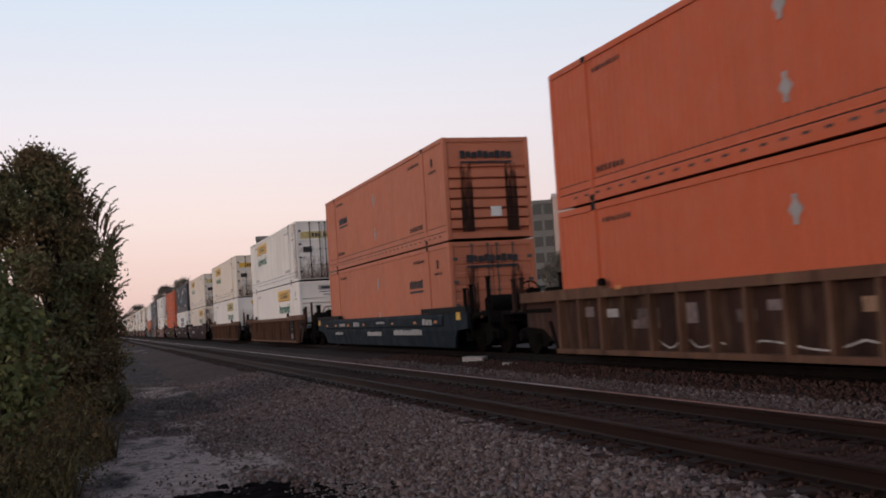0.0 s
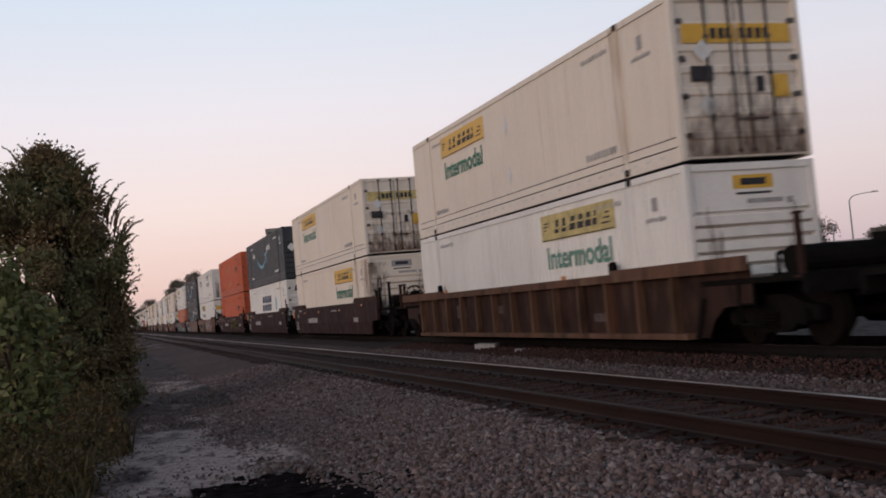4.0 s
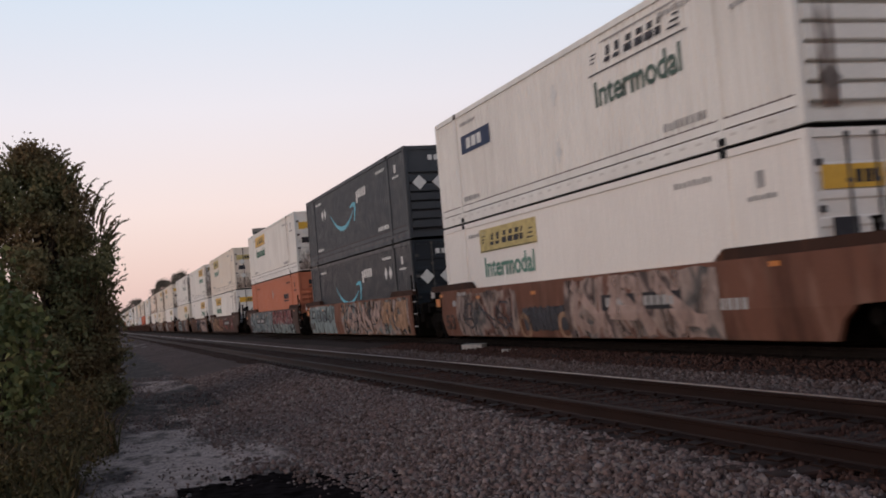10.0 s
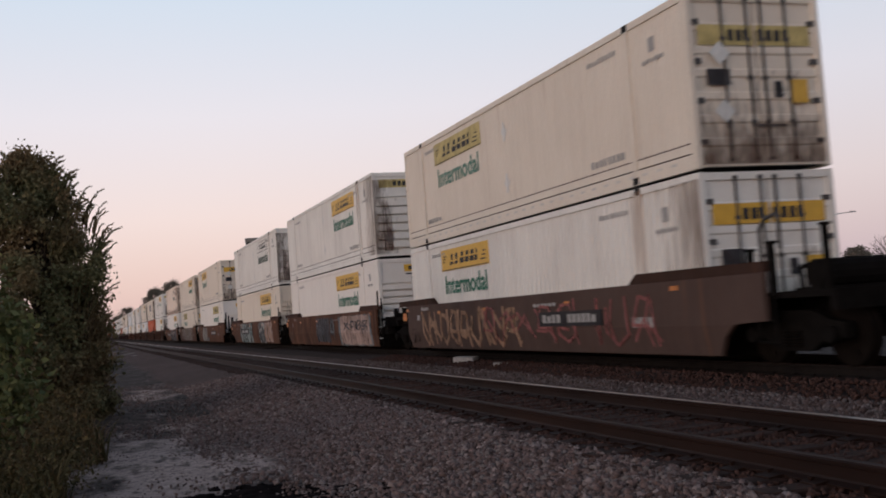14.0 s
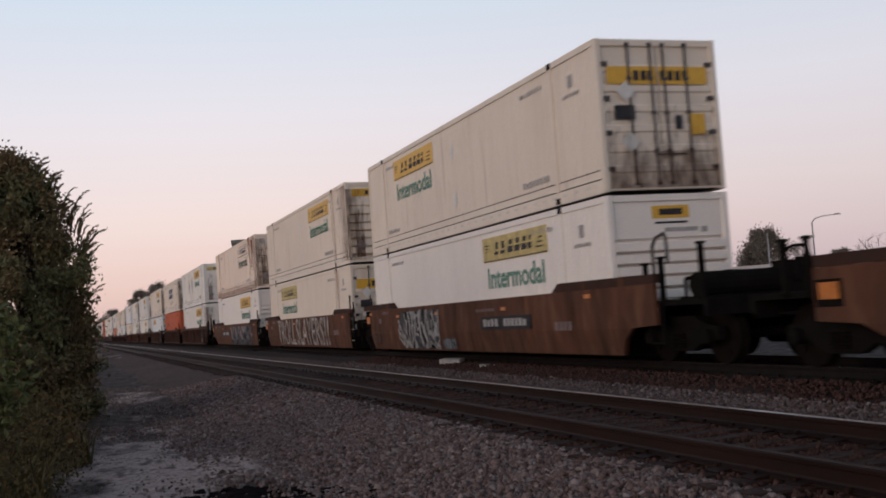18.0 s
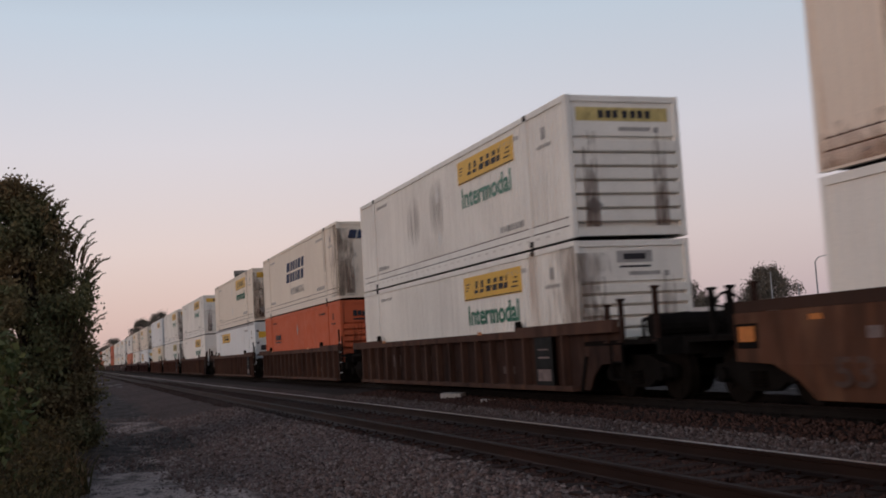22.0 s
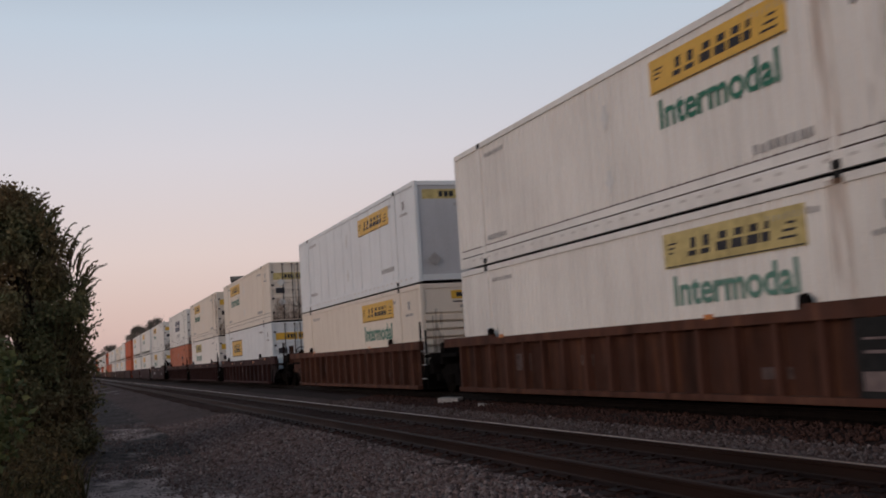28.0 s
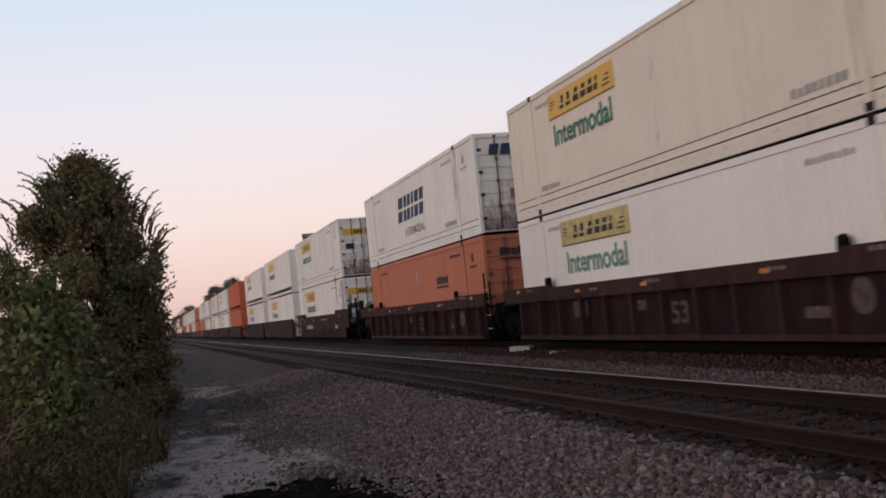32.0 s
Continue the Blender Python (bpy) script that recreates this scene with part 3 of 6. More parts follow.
    return tagged(new("ground", me), "dark cinder dirt with pale dust beside raised ballast", "ground", kind="structure")


ground = make_ground()


def make_stones(name, label, rows, seed, mat, base_fn):
    """Loose stones: rows of (x0, x1, y0, y1, count, size)."""
    rng = np.random.default_rng(seed)
    phi = (1 + 5 ** 0.5) / 2
    ico = np.array([(-1, phi, 0), (1, phi, 0), (-1, -phi, 0), (1, -phi, 0), (0, -1, phi), (0, 1, phi), (0, -1, -phi), (0, 1, -phi),
                    (phi, 0, -1), (phi, 0, 1), (-phi, 0, -1), (-phi, 0, 1)]) / (1 + phi ** 2) ** 0.5
    tri = np.array([(0, 11, 5), (0, 5, 1), (0, 1, 7), (0, 7, 10), (0, 10, 11), (1, 5, 9), (5, 11, 4), (11, 10, 2), (10, 7, 6), (7, 1, 8),
                    (3, 9, 4), (3, 4, 2), (3, 2, 6), (3, 6, 8), (3, 8, 9), (4, 9, 5), (2, 4, 11), (6, 2, 10), (8, 6, 7), (9, 8, 1)])
    shapes = np.array([ico * (1 + rng.uniform(-0.42, 0.42, (12, 1))) for _ in range(24)])
    vs, fs, k = [], [], 0
    for x0, x1, y0, y1, count, size in rows:
        px, py = rng.uniform(x0, x1, count), rng.uniform(y0, y1, count)
        q = rng.normal(size=(count, 4))
        a, b, c, d = (q / np.linalg.norm(q, axis=1)[:, None]).T
        rot = np.array([[1 - 2 * (c * c + d * d), 2 * (b * c - a * d), 2 * (b * d + a * c)], [2 * (b * c + a * d), 1 - 2 * (b * b + d * d), 2 * (c * d - a * b)],
                        [2 * (b * d - a * c), 2 * (c * d + a * b), 1 - 2 * (b * b + c * c)]])
        s = size * rng.uniform(0.55, 1.40, count) * np.where(rng.random(count) < 0.06, 1.35, 1.0)
        p = shapes[np.arange(count) % 24] * s[:, None, None] * np.array((1.0, 0.78, 0.58))
        p = np.einsum("nij,nvj->nvi", rot.transpose(2, 0, 1), p)
        base = np.array([base_fn(v) for v in px]) + s * rng.uniform(-0.1, 0.5, count)
        vs.append((p + np.stack([px, py, base], 1)[:, None, :]).reshape(-1, 3))
        fs.append((tri[None] + (k + 12 * np.arange(count))[:, None, None]).reshape(-1, 3))
        k += 12 * count
    me = raw_mesh(name, np.concatenate(vs), np.concatenate(fs).ravel(), 3, mat)
    return tagged(new(name, me), label, "gravel", kind="stuff")


# ---- tracks ----
NEAR_X, TRAIN_X, GAUGE = 5.346, 10.725, 1.435 + 0.072


def rail_profile():
    half = [(0.070, -0.168), (0.070, -0.158), (0.018, -0.140), (0.009, -0.125), (0.009, -0.045), (0.034, -0.036), (0.036, -0.010), (0.028, -0.002)]
    return half + [(-x, z) for x, z in reversed(half)]


def make_track(name, cx, y0, y1, ty0, ty1, label, rng, steel="rail", wood="tie"):
    tr = empty(name, pose(cx, 0, 0), label, "railway track", kind="structure")
    g = Geo().prism([(x, z) for x, z in rail_profile()], y0, y1, "y").mesh("rail", M[steel])
    h = Geo().box(-0.030, 0.030, y0, y1, -0.002, 0.0015).mesh("running_surface", M["rail_top"])
    # Pale copy for the right-hand near rail, carrying a painted sky glint.
    bright = Geo().box(-0.030, 0.030, y0, y1, -0.002, 0.0015).mesh("running_surface", M["glint_head"])
    for s in (-1, 1):
        r = part("rail", g, tr, "rust-brown steel rail", pose(s * GAUGE / 2, 0, 0))
        part("running_surface", bright if s > 0 and steel == "rail" else h, r, "worn grey rail head")
    tie = Geo().prism([(-0.115, -0.36), (0.115, -0.36), (0.115, -0.185), (0.10, -0.172), (-0.10, -0.172), (-0.115, -0.185)], -1.29, 1.29, "x").mesh("tie", M[wood])
    plate = Geo().prism([(-0.16, -0.172), (0.16, -0.172), (0.16, -0.160), (0.075, -0.150), (-0.075, -0.150), (-0.16, -0.160)], -0.09, 0.09, "y").mesh("tie_plate", M[steel])
    spikes = Geo()
    n = int((ty1 - ty0) / 0.5)
    for i in range(n):
        y = ty0 + i * 0.5 + rng.uniform(-0.04, 0.04)
        t = part("tie", tie, tr, "", pose(rng.uniform(-0.06, 0.06), y, rng.uniform(-0.012, 0.004), 0, 0, rng.uniform(-1.5, 1.5)))
        for s in (-1, 1):
            if y < ty0 + 28:
                part("tie_plate", plate, t, "", pose(s * GAUGE / 2, 0, 0.002))
            for dx, dy in ((-0.088, 0.05), (0.088, -0.05)):
                sx = s * GAUGE / 2 + dx
                spikes.box(sx - 0.014, sx + 0.014, y + dy - 0.012, y + dy + 0.012, -0.165, -0.135)
                spikes.box(sx - 0.024 * (1 if dx > 0 else 0.6), sx + 0.024, y + dy - 0.018, y + dy + 0.018, -0.138, -0.126)
    tagged(part("spikes", spikes.mesh("spikes", M[steel], False), tr), kind="stuff")
    far = Geo()
    y = ty1
    while y < y1 - 20 and y < 260:
        far.box(-1.29, 1.29, y - 0.11, y + 0.11, -0.36, -0.175)
        y += 0.5
    tagged(part("far_ties", far.mesh("far_ties", M[wood], False), tr), kind="stuff")
    return tr


trk = random.Random(5)
make_track("track_near", NEAR_X, -60, 1400, 5.0, 75.0, "empty railway track with rusty rails on timber ties", trk)
# Blackened steel and wood here stand for the train's shade.
make_track("track_far", TRAIN_X, -60, 1400, 11.0, 60.0, "railway track under the passing train, its shade painted black", trk, "shaded_rail", "shaded_tie")

# ---- the train: shared sizes ----
LEN, HALF_W, TALL = 16.15, 1.295, 2.88
WALL = 1.279
SPEED, GAIN = 14.8666, 0.011117  # metres in a second, and what it gathers
LOWER_Z, UPPER_Z, GAP = 0.20, 3.15, 0.07


def side_sheet(g, x, s, ribs):
    """A pressed side wall; s is the way out (-1 or 1). ribs: depth of the pressing."""
    y0, y1, z0, z1 = 0.10, LEN - 0.10, 0.43, TALL - 0.11
    prof, y, pitch = [], y0, 0.23
    while y < y1 - pitch:
        prof += [(y, 0), (y + 0.13, 0), (y + 0.15, -ribs), (y + 0.21, -ribs)]
        y += pitch
    prof += [(y, 0), (y1, 0)]
    k = len(g.v)
    for yy, d in prof:
        g.v += [(x + s * d, yy, z0), (x + s * d, yy, z1)]
    for i in range(len(prof) - 1):
        a = k + 2 * i
        g.f.append((a, a + 2, a + 3, a + 1))


def flat_sheet(g, x, s):
    """A plate wall with narrow upright seams, in one piece."""
    y0, y1, z0, z1 = 0.10, LEN - 0.10, 0.18, TALL - 0.11
    n, prof = 13, []
    for i in range(n):
        a, b = y0 + (y1 - y0) * i / n, y0 + (y1 - y0) * (i + 1) / n
        prof += [(a + 0.012, 0), (b - 0.012, 0), (b - 0.008, 0.012), (b + 0.008, 0.012)]
    k = len(g.v)
    for yy, d in prof:
        g.v += [(x + s * d, yy, z0), (x + s * d, yy, z1)]
    for i in range(len(prof) - 1):
        a = k + 2 * i
        g.f.append((a, a + 2, a + 3, a + 1))


def bars(g, x, y0, y1, z0, z1, n, slant=0.0, gap=0.25, seed=0):
    """A run of n upright marks from y1 down to y0 (reading along -y), on the plane x."""
    rng = random.Random(seed)
    w = (y1 - y0) / n
    for i in range(n):
        a = y1 - i * w
        b = a - w * (1 - gap)
        zt = z1 - rng.choice((0, 0, 0.15)) * (z1 - z0)
        g.prism([(a, z0), (b, z0), (b - slant, zt), (a - slant, zt)], x - 0.002, x + 0.002, "x")


def swoosh(g, x):
    """A crescent that thickens to its middle, and a hooked arrow head at its forward end."""
    n, top, low = 20, [], []
    for i in range(n + 1):
        u = i / n
        y = 11.22 - 3.95 * u
        zc = 1.80 - 1.62 * u * (1 - u) * 1.42 - 0.23 * u + 0.05 * u * u
        th = 0.015 + 0.155 * math.sin(math.pi * min(1, u * 0.92 + 0.04)) ** 1.2
        top.append((y, zc + th / 2))
        low.append((y, zc - th / 2))
    for i in range(n):
        g.prism([low[i], low[i + 1], top[i + 1], top[i]], x - 0.002, x + 0.002, "x")
    g.prism([(7.74, 1.76), (7.62, 1.86), (7.2, 1.93), (6.88, 1.90), (6.84, 1.66), (7.08, 1.24), (7.18, 1.22), (7.10, 1.50), (7.08, 1.77), (7.3, 1.79)], x - 0.0025, x + 0.0015, "x")


def diamond(g, x, y, z, r):
    g.prism([(y - r, z), (y, z - r), (y + r, z), (y, z + r)], x - 0.003, x + 0.003, "x")


def side_logo(box, brand, at, mat_body, box_seed):
    """What is painted on the wall that faces the camera. at: y of the logo's near end."""
    x = -WALL - 0.006
    if brand in ("yellow", "outline", "pale", "square", "small"):
        film = M["pale_yellow"] if brand == "pale" else M["yellow"]
        y0, y1, z0, z1 = at, at + 3.68, 2.05, 2.63
        if brand == "square":
            y0, y1, z0, z1 = 9.62, 13.4, 1.42, 2.36
        if brand == "small":
            y0, y1, z0, z1 = at, at + 3.65, 2.0, 2.57
        if brand != "outline":
            pan = part("logo_panel", shared(("logo_panel", y0, z0), lambda g: g.box(x - 0.002, x + 0.002, y0, y1, z0, z1), film), box, "yellow logo panel with dark marks")
        else:
            def frame_lines(g):
                g.box(x - 0.002, x + 0.002, y0, y1, z0, z0 + 0.035)
                g.box(x - 0.002, x + 0.002, y0 + 0.2, y1 - 0.6, z1 - 0.035, z1)
            pan = part("logo_panel", shared(("logo_panel", y0, z0), frame_lines, M["dull"]), box, "bleached logo outline with grey marks")
        ink = M["spray_slate"] if brand == "outline" else M["ink"]

        def marks(g):
            a, b, tall = y0 + 0.80, y1 - 0.72, z1 - z0
            lo, hi = z0 + 0.26 * tall, z1 - 0.24 * tall
            for u, w in ((0.0, 0.24), (0.36, 0.26), (0.80, 0.30), (1.20, 0.30), (1.58, 0.30), (1.94, 0.20)):
                if b - u - w > a - 0.1:
                    mid = lo + (0.35 if u < 0.5 else 0.55) * (hi - lo)
                    for za, zb, cut in ((lo, mid - 0.02, 0.0), (mid + 0.02, hi, 0.10)):
                        g.prism([(b - u - cut, za), (b - u - w, za), (b - u - w - 0.02, zb), (b - u - cut - 0.02, zb)], x - 0.006, x - 0.004, "x")
            g.box(x - 0.006, x - 0.004, y0 + 0.05, y1 - 0.05, z0 + 0.012, z0 + 0.034)
            for i in range(3):
                g.box(x - 0.006, x - 0.004, y0 + 0.22, y0 + 0.60 - 0.09 * i, z0 + (0.24 + 0.17 * i) * tall, z0 + (0.30 + 0.17 * i) * tall)
                g.box(x - 0.006, x - 0.004, y1 - 0.42 + 0.06 * i, y1 - 0.16, z1 - (0.34 + 0.13 * i) * tall, z1 - (0.29 + 0.13 * i) * tall)
        part("logo_print", shared(("logo_print", y0, z0), marks, ink), pan, "dark logo marks")
        if brand == "square":
            part("logo_border", shared("logo_border", lambda g: (g.box(x - 0.004, x - 0.001, y0, y1, z1 - 0.05, z1), g.box(x - 0.004, x - 0.001, y0, y1, z0, z0 + 0.05),
                                                              g.box(x - 0.004, x - 0.001, y0, y0 + 0.04, z0 + 0.051, z1 - 0.051)), M["ink"]), pan, "dark border")
        if brand in ("yellow", "outline", "pale"):
            col = M["dimgreen"] if brand == "outline" else M["green"] if box_seed % 3 and brand != "pale" else M["fadedgreen"]
            if brand == "outline" and box_seed == 15:
                part("route_panel", shared("route_panel", lambda g: g.box(x - 0.002, x + 0.002, 12.0, 14.1, 1.75, 2.22), M["navy"]), box, "navy panel with pale marks")
                part("logo_print", shared("route_marks", lambda g: bars(g, x - 0.004, 12.5, 13.7, 1.86, 2.12, 3, 0, 0.25, 2), M["pale"]), box)
            part("lettering", lettering("Intermodal", 3.22, 0.50, col, 0.024), box, "green word on the side wall", pose(x - 0.002, y1 - 0.22, 1.42))
    elif brand == "orange":
        def words(g):
            bars(g, x, at, at + 1.45, 1.72, 1.98, 9, 0.0, 0.25, 5)
            g.box(x - 0.002, x + 0.002, at, at + 1.45, 1.58, 1.65)
        part("logo_print", shared(("logo_words", at), words, M["ink"]), box, "dark underlined logo marks")
    elif brand == "curve":
        part("logo_curve", shared("logo_curve", lambda g: swoosh(g, x), M["cyan"]), box, "cyan curved arrow logo")
        part("logo_print", shared("logo_word_pale", lambda g: (bars(g, x, 5.1, 6.64, 2.0, 2.30, 5, 0.0, 0.3, 6), g.box(x - 0.002, x + 0.002, 6.42, 6.64, 1.84, 1.999)), M["pale"]), box, "pale logo marks")

        for y in (12.30, 12.80) if box_seed % 2 else (2.66, 3.24):
            part("placard", shared("side_diamond", lambda g: g.prism([(-0.2, 0), (0, -0.23), (0.2, 0), (0, 0.23)], x - 0.003, x + 0.003, "x"), M["pale"]), box, "pale diamond placard", pose(0, y, 2.0))
    elif brand == "slant":
        def big(g):
            lean, z0, z1 = 0.30, 1.30, 2.20
            def leaning(y, w, za, zb, lift):
                sa, sb = lean * (za - z0) / (z1 - z0), lean * (zb - z0) / (z1 - z0)
                g.prism([(y - sa, za), (y - w - sa, za), (y - w - sb, zb), (y - sb, zb)], x - 0.002 - lift, x + 0.002, "x")
            for y, w in ((4.32, 0.70), (3.42, 0.42), (2.86, 0.42), (2.26, 0.32), (1.78, 0.54), (1.06, 0.54)):
                leaning(at + y, w, 1.30, 1.70, 0.0)
                leaning(at + y, w, 1.80, 2.20, 0.0)
        part("logo_print", shared(("logo_big", at), big, M["navy"]), box, "slanted dark blue logo blocks")
        part("lettering", lettering("INTERMODAL", 2.9, 0.30, M["dull"]), box, "grey word under the logo", pose(x - 0.002, at + 3.3, 0.72))


def small_marks(box, mat_body, orange, seed, bare=False):
    """Reporting marks, lifting notices, door-height stencils: bars and patches."""
    x = -WALL - 0.006
    dark = M["pale"] if mat_body.name in (M["black"].name, M["slate"].name) else M["dull"]

    def stencil_marks(g):
        bars(g, x, 2.35, 3.75, 0.52, 0.66, 8, 0, 0.35, 1)
        bars(g, x, 13.0, 14.2, 0.52, 0.64, 7, 0, 0.35, 2)
        bars(g, x, 2.4, 3.6, TALL - 0.42, TALL - 0.32, 8, 0, 0.4, 3)
        bars(g, x, 12.9, 14.1, TALL - 0.40, TALL - 0.31, 8, 0, 0.4, 4)
        bars(g, x, 0.75, 1.5, 2.02, 2.10, 5, 0, 0.3, 5)
        g.box(x - 0.002, x + 0.002, 1.05, 1.25, 2.2, 2.45)
    part("stencilling", shared(("stencilling", orange), stencil_marks, M["stain"] if orange else dark), box, "small stencilled marks as plain bars")

    def holders(g):
        for z in ((0.87, 2.07) if orange or seed % 2 else (0.95,)):
            diamond(g, x - 0.006, 8.07, z, 0.17)
            g.box(x - 0.014, x - 0.004, 8.07 - 0.05, 8.07 + 0.05, z - 0.22, z + 0.22)
    if mat_body.name in (M["black"].name, M["slate"].name) or bare:
        return
    part("placard_holder", shared(("placard_holder", seed % 2, orange), holders, M["dull"] if orange else M["pale"]), box, "diamond placard holders")


def nose_end(box, body, look_up, seed):
    """Blank end with pressed cross ribs under a logo board."""
    def panel(g):
        g.box(-1.17, 1.17, 0.045, 0.16, 2.055, TALL - 0.12)
        g.box(-1.17, 1.17, 0.13, 0.16, 0.18, 2.053)
    p = part("nose_panel", shared("nose_panel", panel, body), box)
    n, pitch, low = (6, 0.285, 0.30) if look_up else (7, 0.225, 0.46)
    for i in range(n):
        part("rib", shared(("rib", n), lambda g: g.prism([(0.131, 0.0), (0.0, 0.004), (-0.016, 0.022), (-0.016, pitch - 0.062), (0.0, pitch - 0.050), (0.131, pitch - 0.046)], -1.17, 1.17, "x"), body), p, "", pose(0, 0, low + i * pitch))
    return p


def door_end(box, body, seed):
    """Two doors with lock rods, hinges and handles."""
    dark = body.name in (M["black"].name,)
    rod = M["rod"]
    for s in (-1, 1):
        def leaf(g, s=s):
            prof = [(0.10, 0.19), (0.052, 0.19)]
            for z in (0.42, 0.80, 1.18, 1.56, 1.94, 2.32):
                prof += [(0.052, z - 0.08), (0.026, z - 0.05), (0.026, z + 0.05), (0.052, z + 0.08)]
            prof += [(0.052, TALL - 0.13), (0.10, TALL - 0.13)]
            g.prism(prof, min(s * 0.012, s * 1.17), max(s * 0.012, s * 1.17), "x")
        d = part("door", shared(("door", s), leaf, body), box)
        for k, rx in enumerate((0.14, 0.62)):
            part("lock_rod", shared(("lock_rod", s, k), lambda g, rx=rx, s=s: (g.cyl((s * rx, 0.012, 0.10), (s * rx, 0.012, TALL - 0.06), 0.021, 8),
                                                                         [g.box(s * rx - 0.05, s * rx + 0.05, 0.0, 0.03, z, z + 0.06) for z in (0.10, 0.72, 1.45, 2.10, TALL - 0.13)]), rod), d, "steel lock rod")
            part("handle", shared(("handle", s, k), lambda g, rx=rx, s=s: g.box(s * rx - (0.04 if k else 0.05), s * rx + 0.34 - 0.30 * k, -0.012, 0.008, 0.66, 0.70), rod), d, "steel door handle")
        for z in (0.42, 1.1, 1.75, 2.4):
            part("hinge", shared(("hinge", s), lambda g, s=s: g.box(min(s * 1.06, s * 1.20), max(s * 1.06, s * 1.20), 0.0, 0.05, -0.045, 0.045), rod), d, "steel hinge", pose(0, 0, z))
        part("gasket", shared(("gasket", s), lambda g, s=s: g.box(s * 1.185 - 0.012, s * 1.185 + 0.012, 0.03, 0.07, 0.19, TALL - 0.13), M["seal"]), d, "black rubber gasket")


def end_marks(box, kind, colour, seed, brand=""):
    """Logo board, placards, notices and grime on the end that faces forward."""
    y = 0.02

    def flat(g, x0, x1, z0, z1, yy=y):
        g.box(x0, x1, yy - 0.002, yy + 0.002, z0, z1)

    if brand == "slant":
        def leaning(g):
            for u, w in ((-0.86, 0.28), (-0.50, 0.42), (0.04, 0.14), (0.26, 0.26), (0.60, 0.26)):
                g.prism([(u, 2.24), (u + w, 2.24), (u + w + 0.08, 2.56), (u + 0.08, 2.56)], y - 0.034, y - 0.030, "y")
        part("logo_print", shared("end_leaning", leaning, M["navy"]), box, "slanted dark blue logo blocks")
        part("notice_plate", shared("end_red_notice", lambda g: flat(g, -0.30, 0.02, 0.95, 1.25, y - 0.032), M["spray_pink"]), box, "faded red notice plate")
    elif colour in ("white", "beige", "clean", "rusty", "bluish"):
        if kind == "door":
            b = part("logo_board", shared("door_logo", lambda g: (flat(g, -1.08, -0.03, 2.02, 2.36), flat(g, 0.03, 1.08, 2.02, 2.36)), M["pale_yellow"] if seed % 4 == 1 else M["yellow"]), box, "yellow logo strip across the doors")
            part("logo_print", shared("door_logo_print", lambda g: [flat(g, u, u + 0.11, 2.09, 2.28, y - 0.006) for u in (-0.52, -0.36, -0.22, 0.06, 0.22, 0.38, 0.54)], M["ink"]), b, "dark logo marks")
            part("notice_plate", shared("door_notice", lambda g: flat(g, -0.98, -0.55, 1.35, 1.62, 0.0), M["ink"]), box, "dark notice plate")
            part("notice_plate", shared("door_small_notice", lambda g: flat(g, 0.30, 0.45, 1.15, 1.42, 0.0), M["ink"]), box, "small dark notice plate")
            part("notice_label", shared("door_label", lambda g: flat(g, 0.62, 0.95, 1.05, 1.45, 0.0), M["yellow"]), box, "yellow notice label")
            if seed % 3 != 2:
                for xx, zz in ((-0.72, 1.88), (-0.70, 0.92)):
                    part("placard", shared("door_placard", lambda g: g.prism([(-0.2, 0), (0, -0.2), (0.2, 0), (0, 0.2)], -0.014, -0.010, "y"), M["pale"]), box, "pale diamond placard", pose(xx, 0, zz))
        else:
            if seed % 2:
                b = part("logo_board", shared("nose_logo", lambda g: flat(g, -1.05, 1.05, TALL - 0.52, TALL - 0.24, 0.04), M["bone"] if brand == "outline" else M["pale_yellow"] if seed % 5 == 3 else M["yellow"]), box, "bleached white logo board" if brand == "outline" else "yellow logo board")
                part("logo_print", shared("nose_logo_print", lambda g: [flat(g, u, u + 0.12, TALL - 0.46, TALL - 0.30, 0.036) for u in (-0.55, -0.38, -0.22, 0.0, 0.18, 0.35, 0.52)], M["ink"]), b, "dark logo marks")
            else:
                b = part("logo_board", shared("nose_logo_small", lambda g: flat(g, -0.35, 0.45, TALL - 0.46, TALL - 0.22, 0.04), M["yellow"] if seed % 4 else M["dull"]), box, "small logo board")
                part("logo_print", shared("nose_logo_lines", lambda g: (flat(g, -0.2, 0.3, TALL - 0.40, TALL - 0.28, 0.036), flat(g, -0.3, 0.4, TALL - 0.56, TALL - 0.52, 0.04)), M["ink"]), b, "dark logo marks")
            part("number_board", shared("nose_number", lambda g: (flat(g, -0.1, 0.62, 2.16, 2.24, 0.04), flat(g, 0.70, 0.82, 2.13, 2.24, 0.04)), M["dull"]), box, "number board as a plain bar")

            def pl2(g):
                g.prism([(-1.0, 0.62), (-0.8, 0.42), (-0.6, 0.62), (-0.8, 0.82)], -0.03, -0.026, "y")
            part("placard", shared("nose_placard", pl2, M["dull"]), box, "grey diamond placard")
    elif colour in ("orange", "faded"):
        part("logo_board", shared("orange_board", lambda g: [flat(g, u, u + 0.145, 2.28 + 0.03 * (i % 2), 2.50 - 0.02 * (i % 3), -0.018) for i, u in enumerate([-0.80 + 0.175 * i for i in range(9)])] + [flat(g, -0.8, 0.75, 2.14, 2.20, -0.018)], M["ink"]), box, "dark logo marks")

        for xx in (-0.85, 0.50):
            part("grime_film", shared(("orange_film", xx), lambda g, xx=xx: g.box(xx, xx + 0.36, -0.032, -0.030, 0.2, 2.15), M["dark_grime" if seed < 6 else "rub_grime"]), box, "dark rubbed grime down the end")
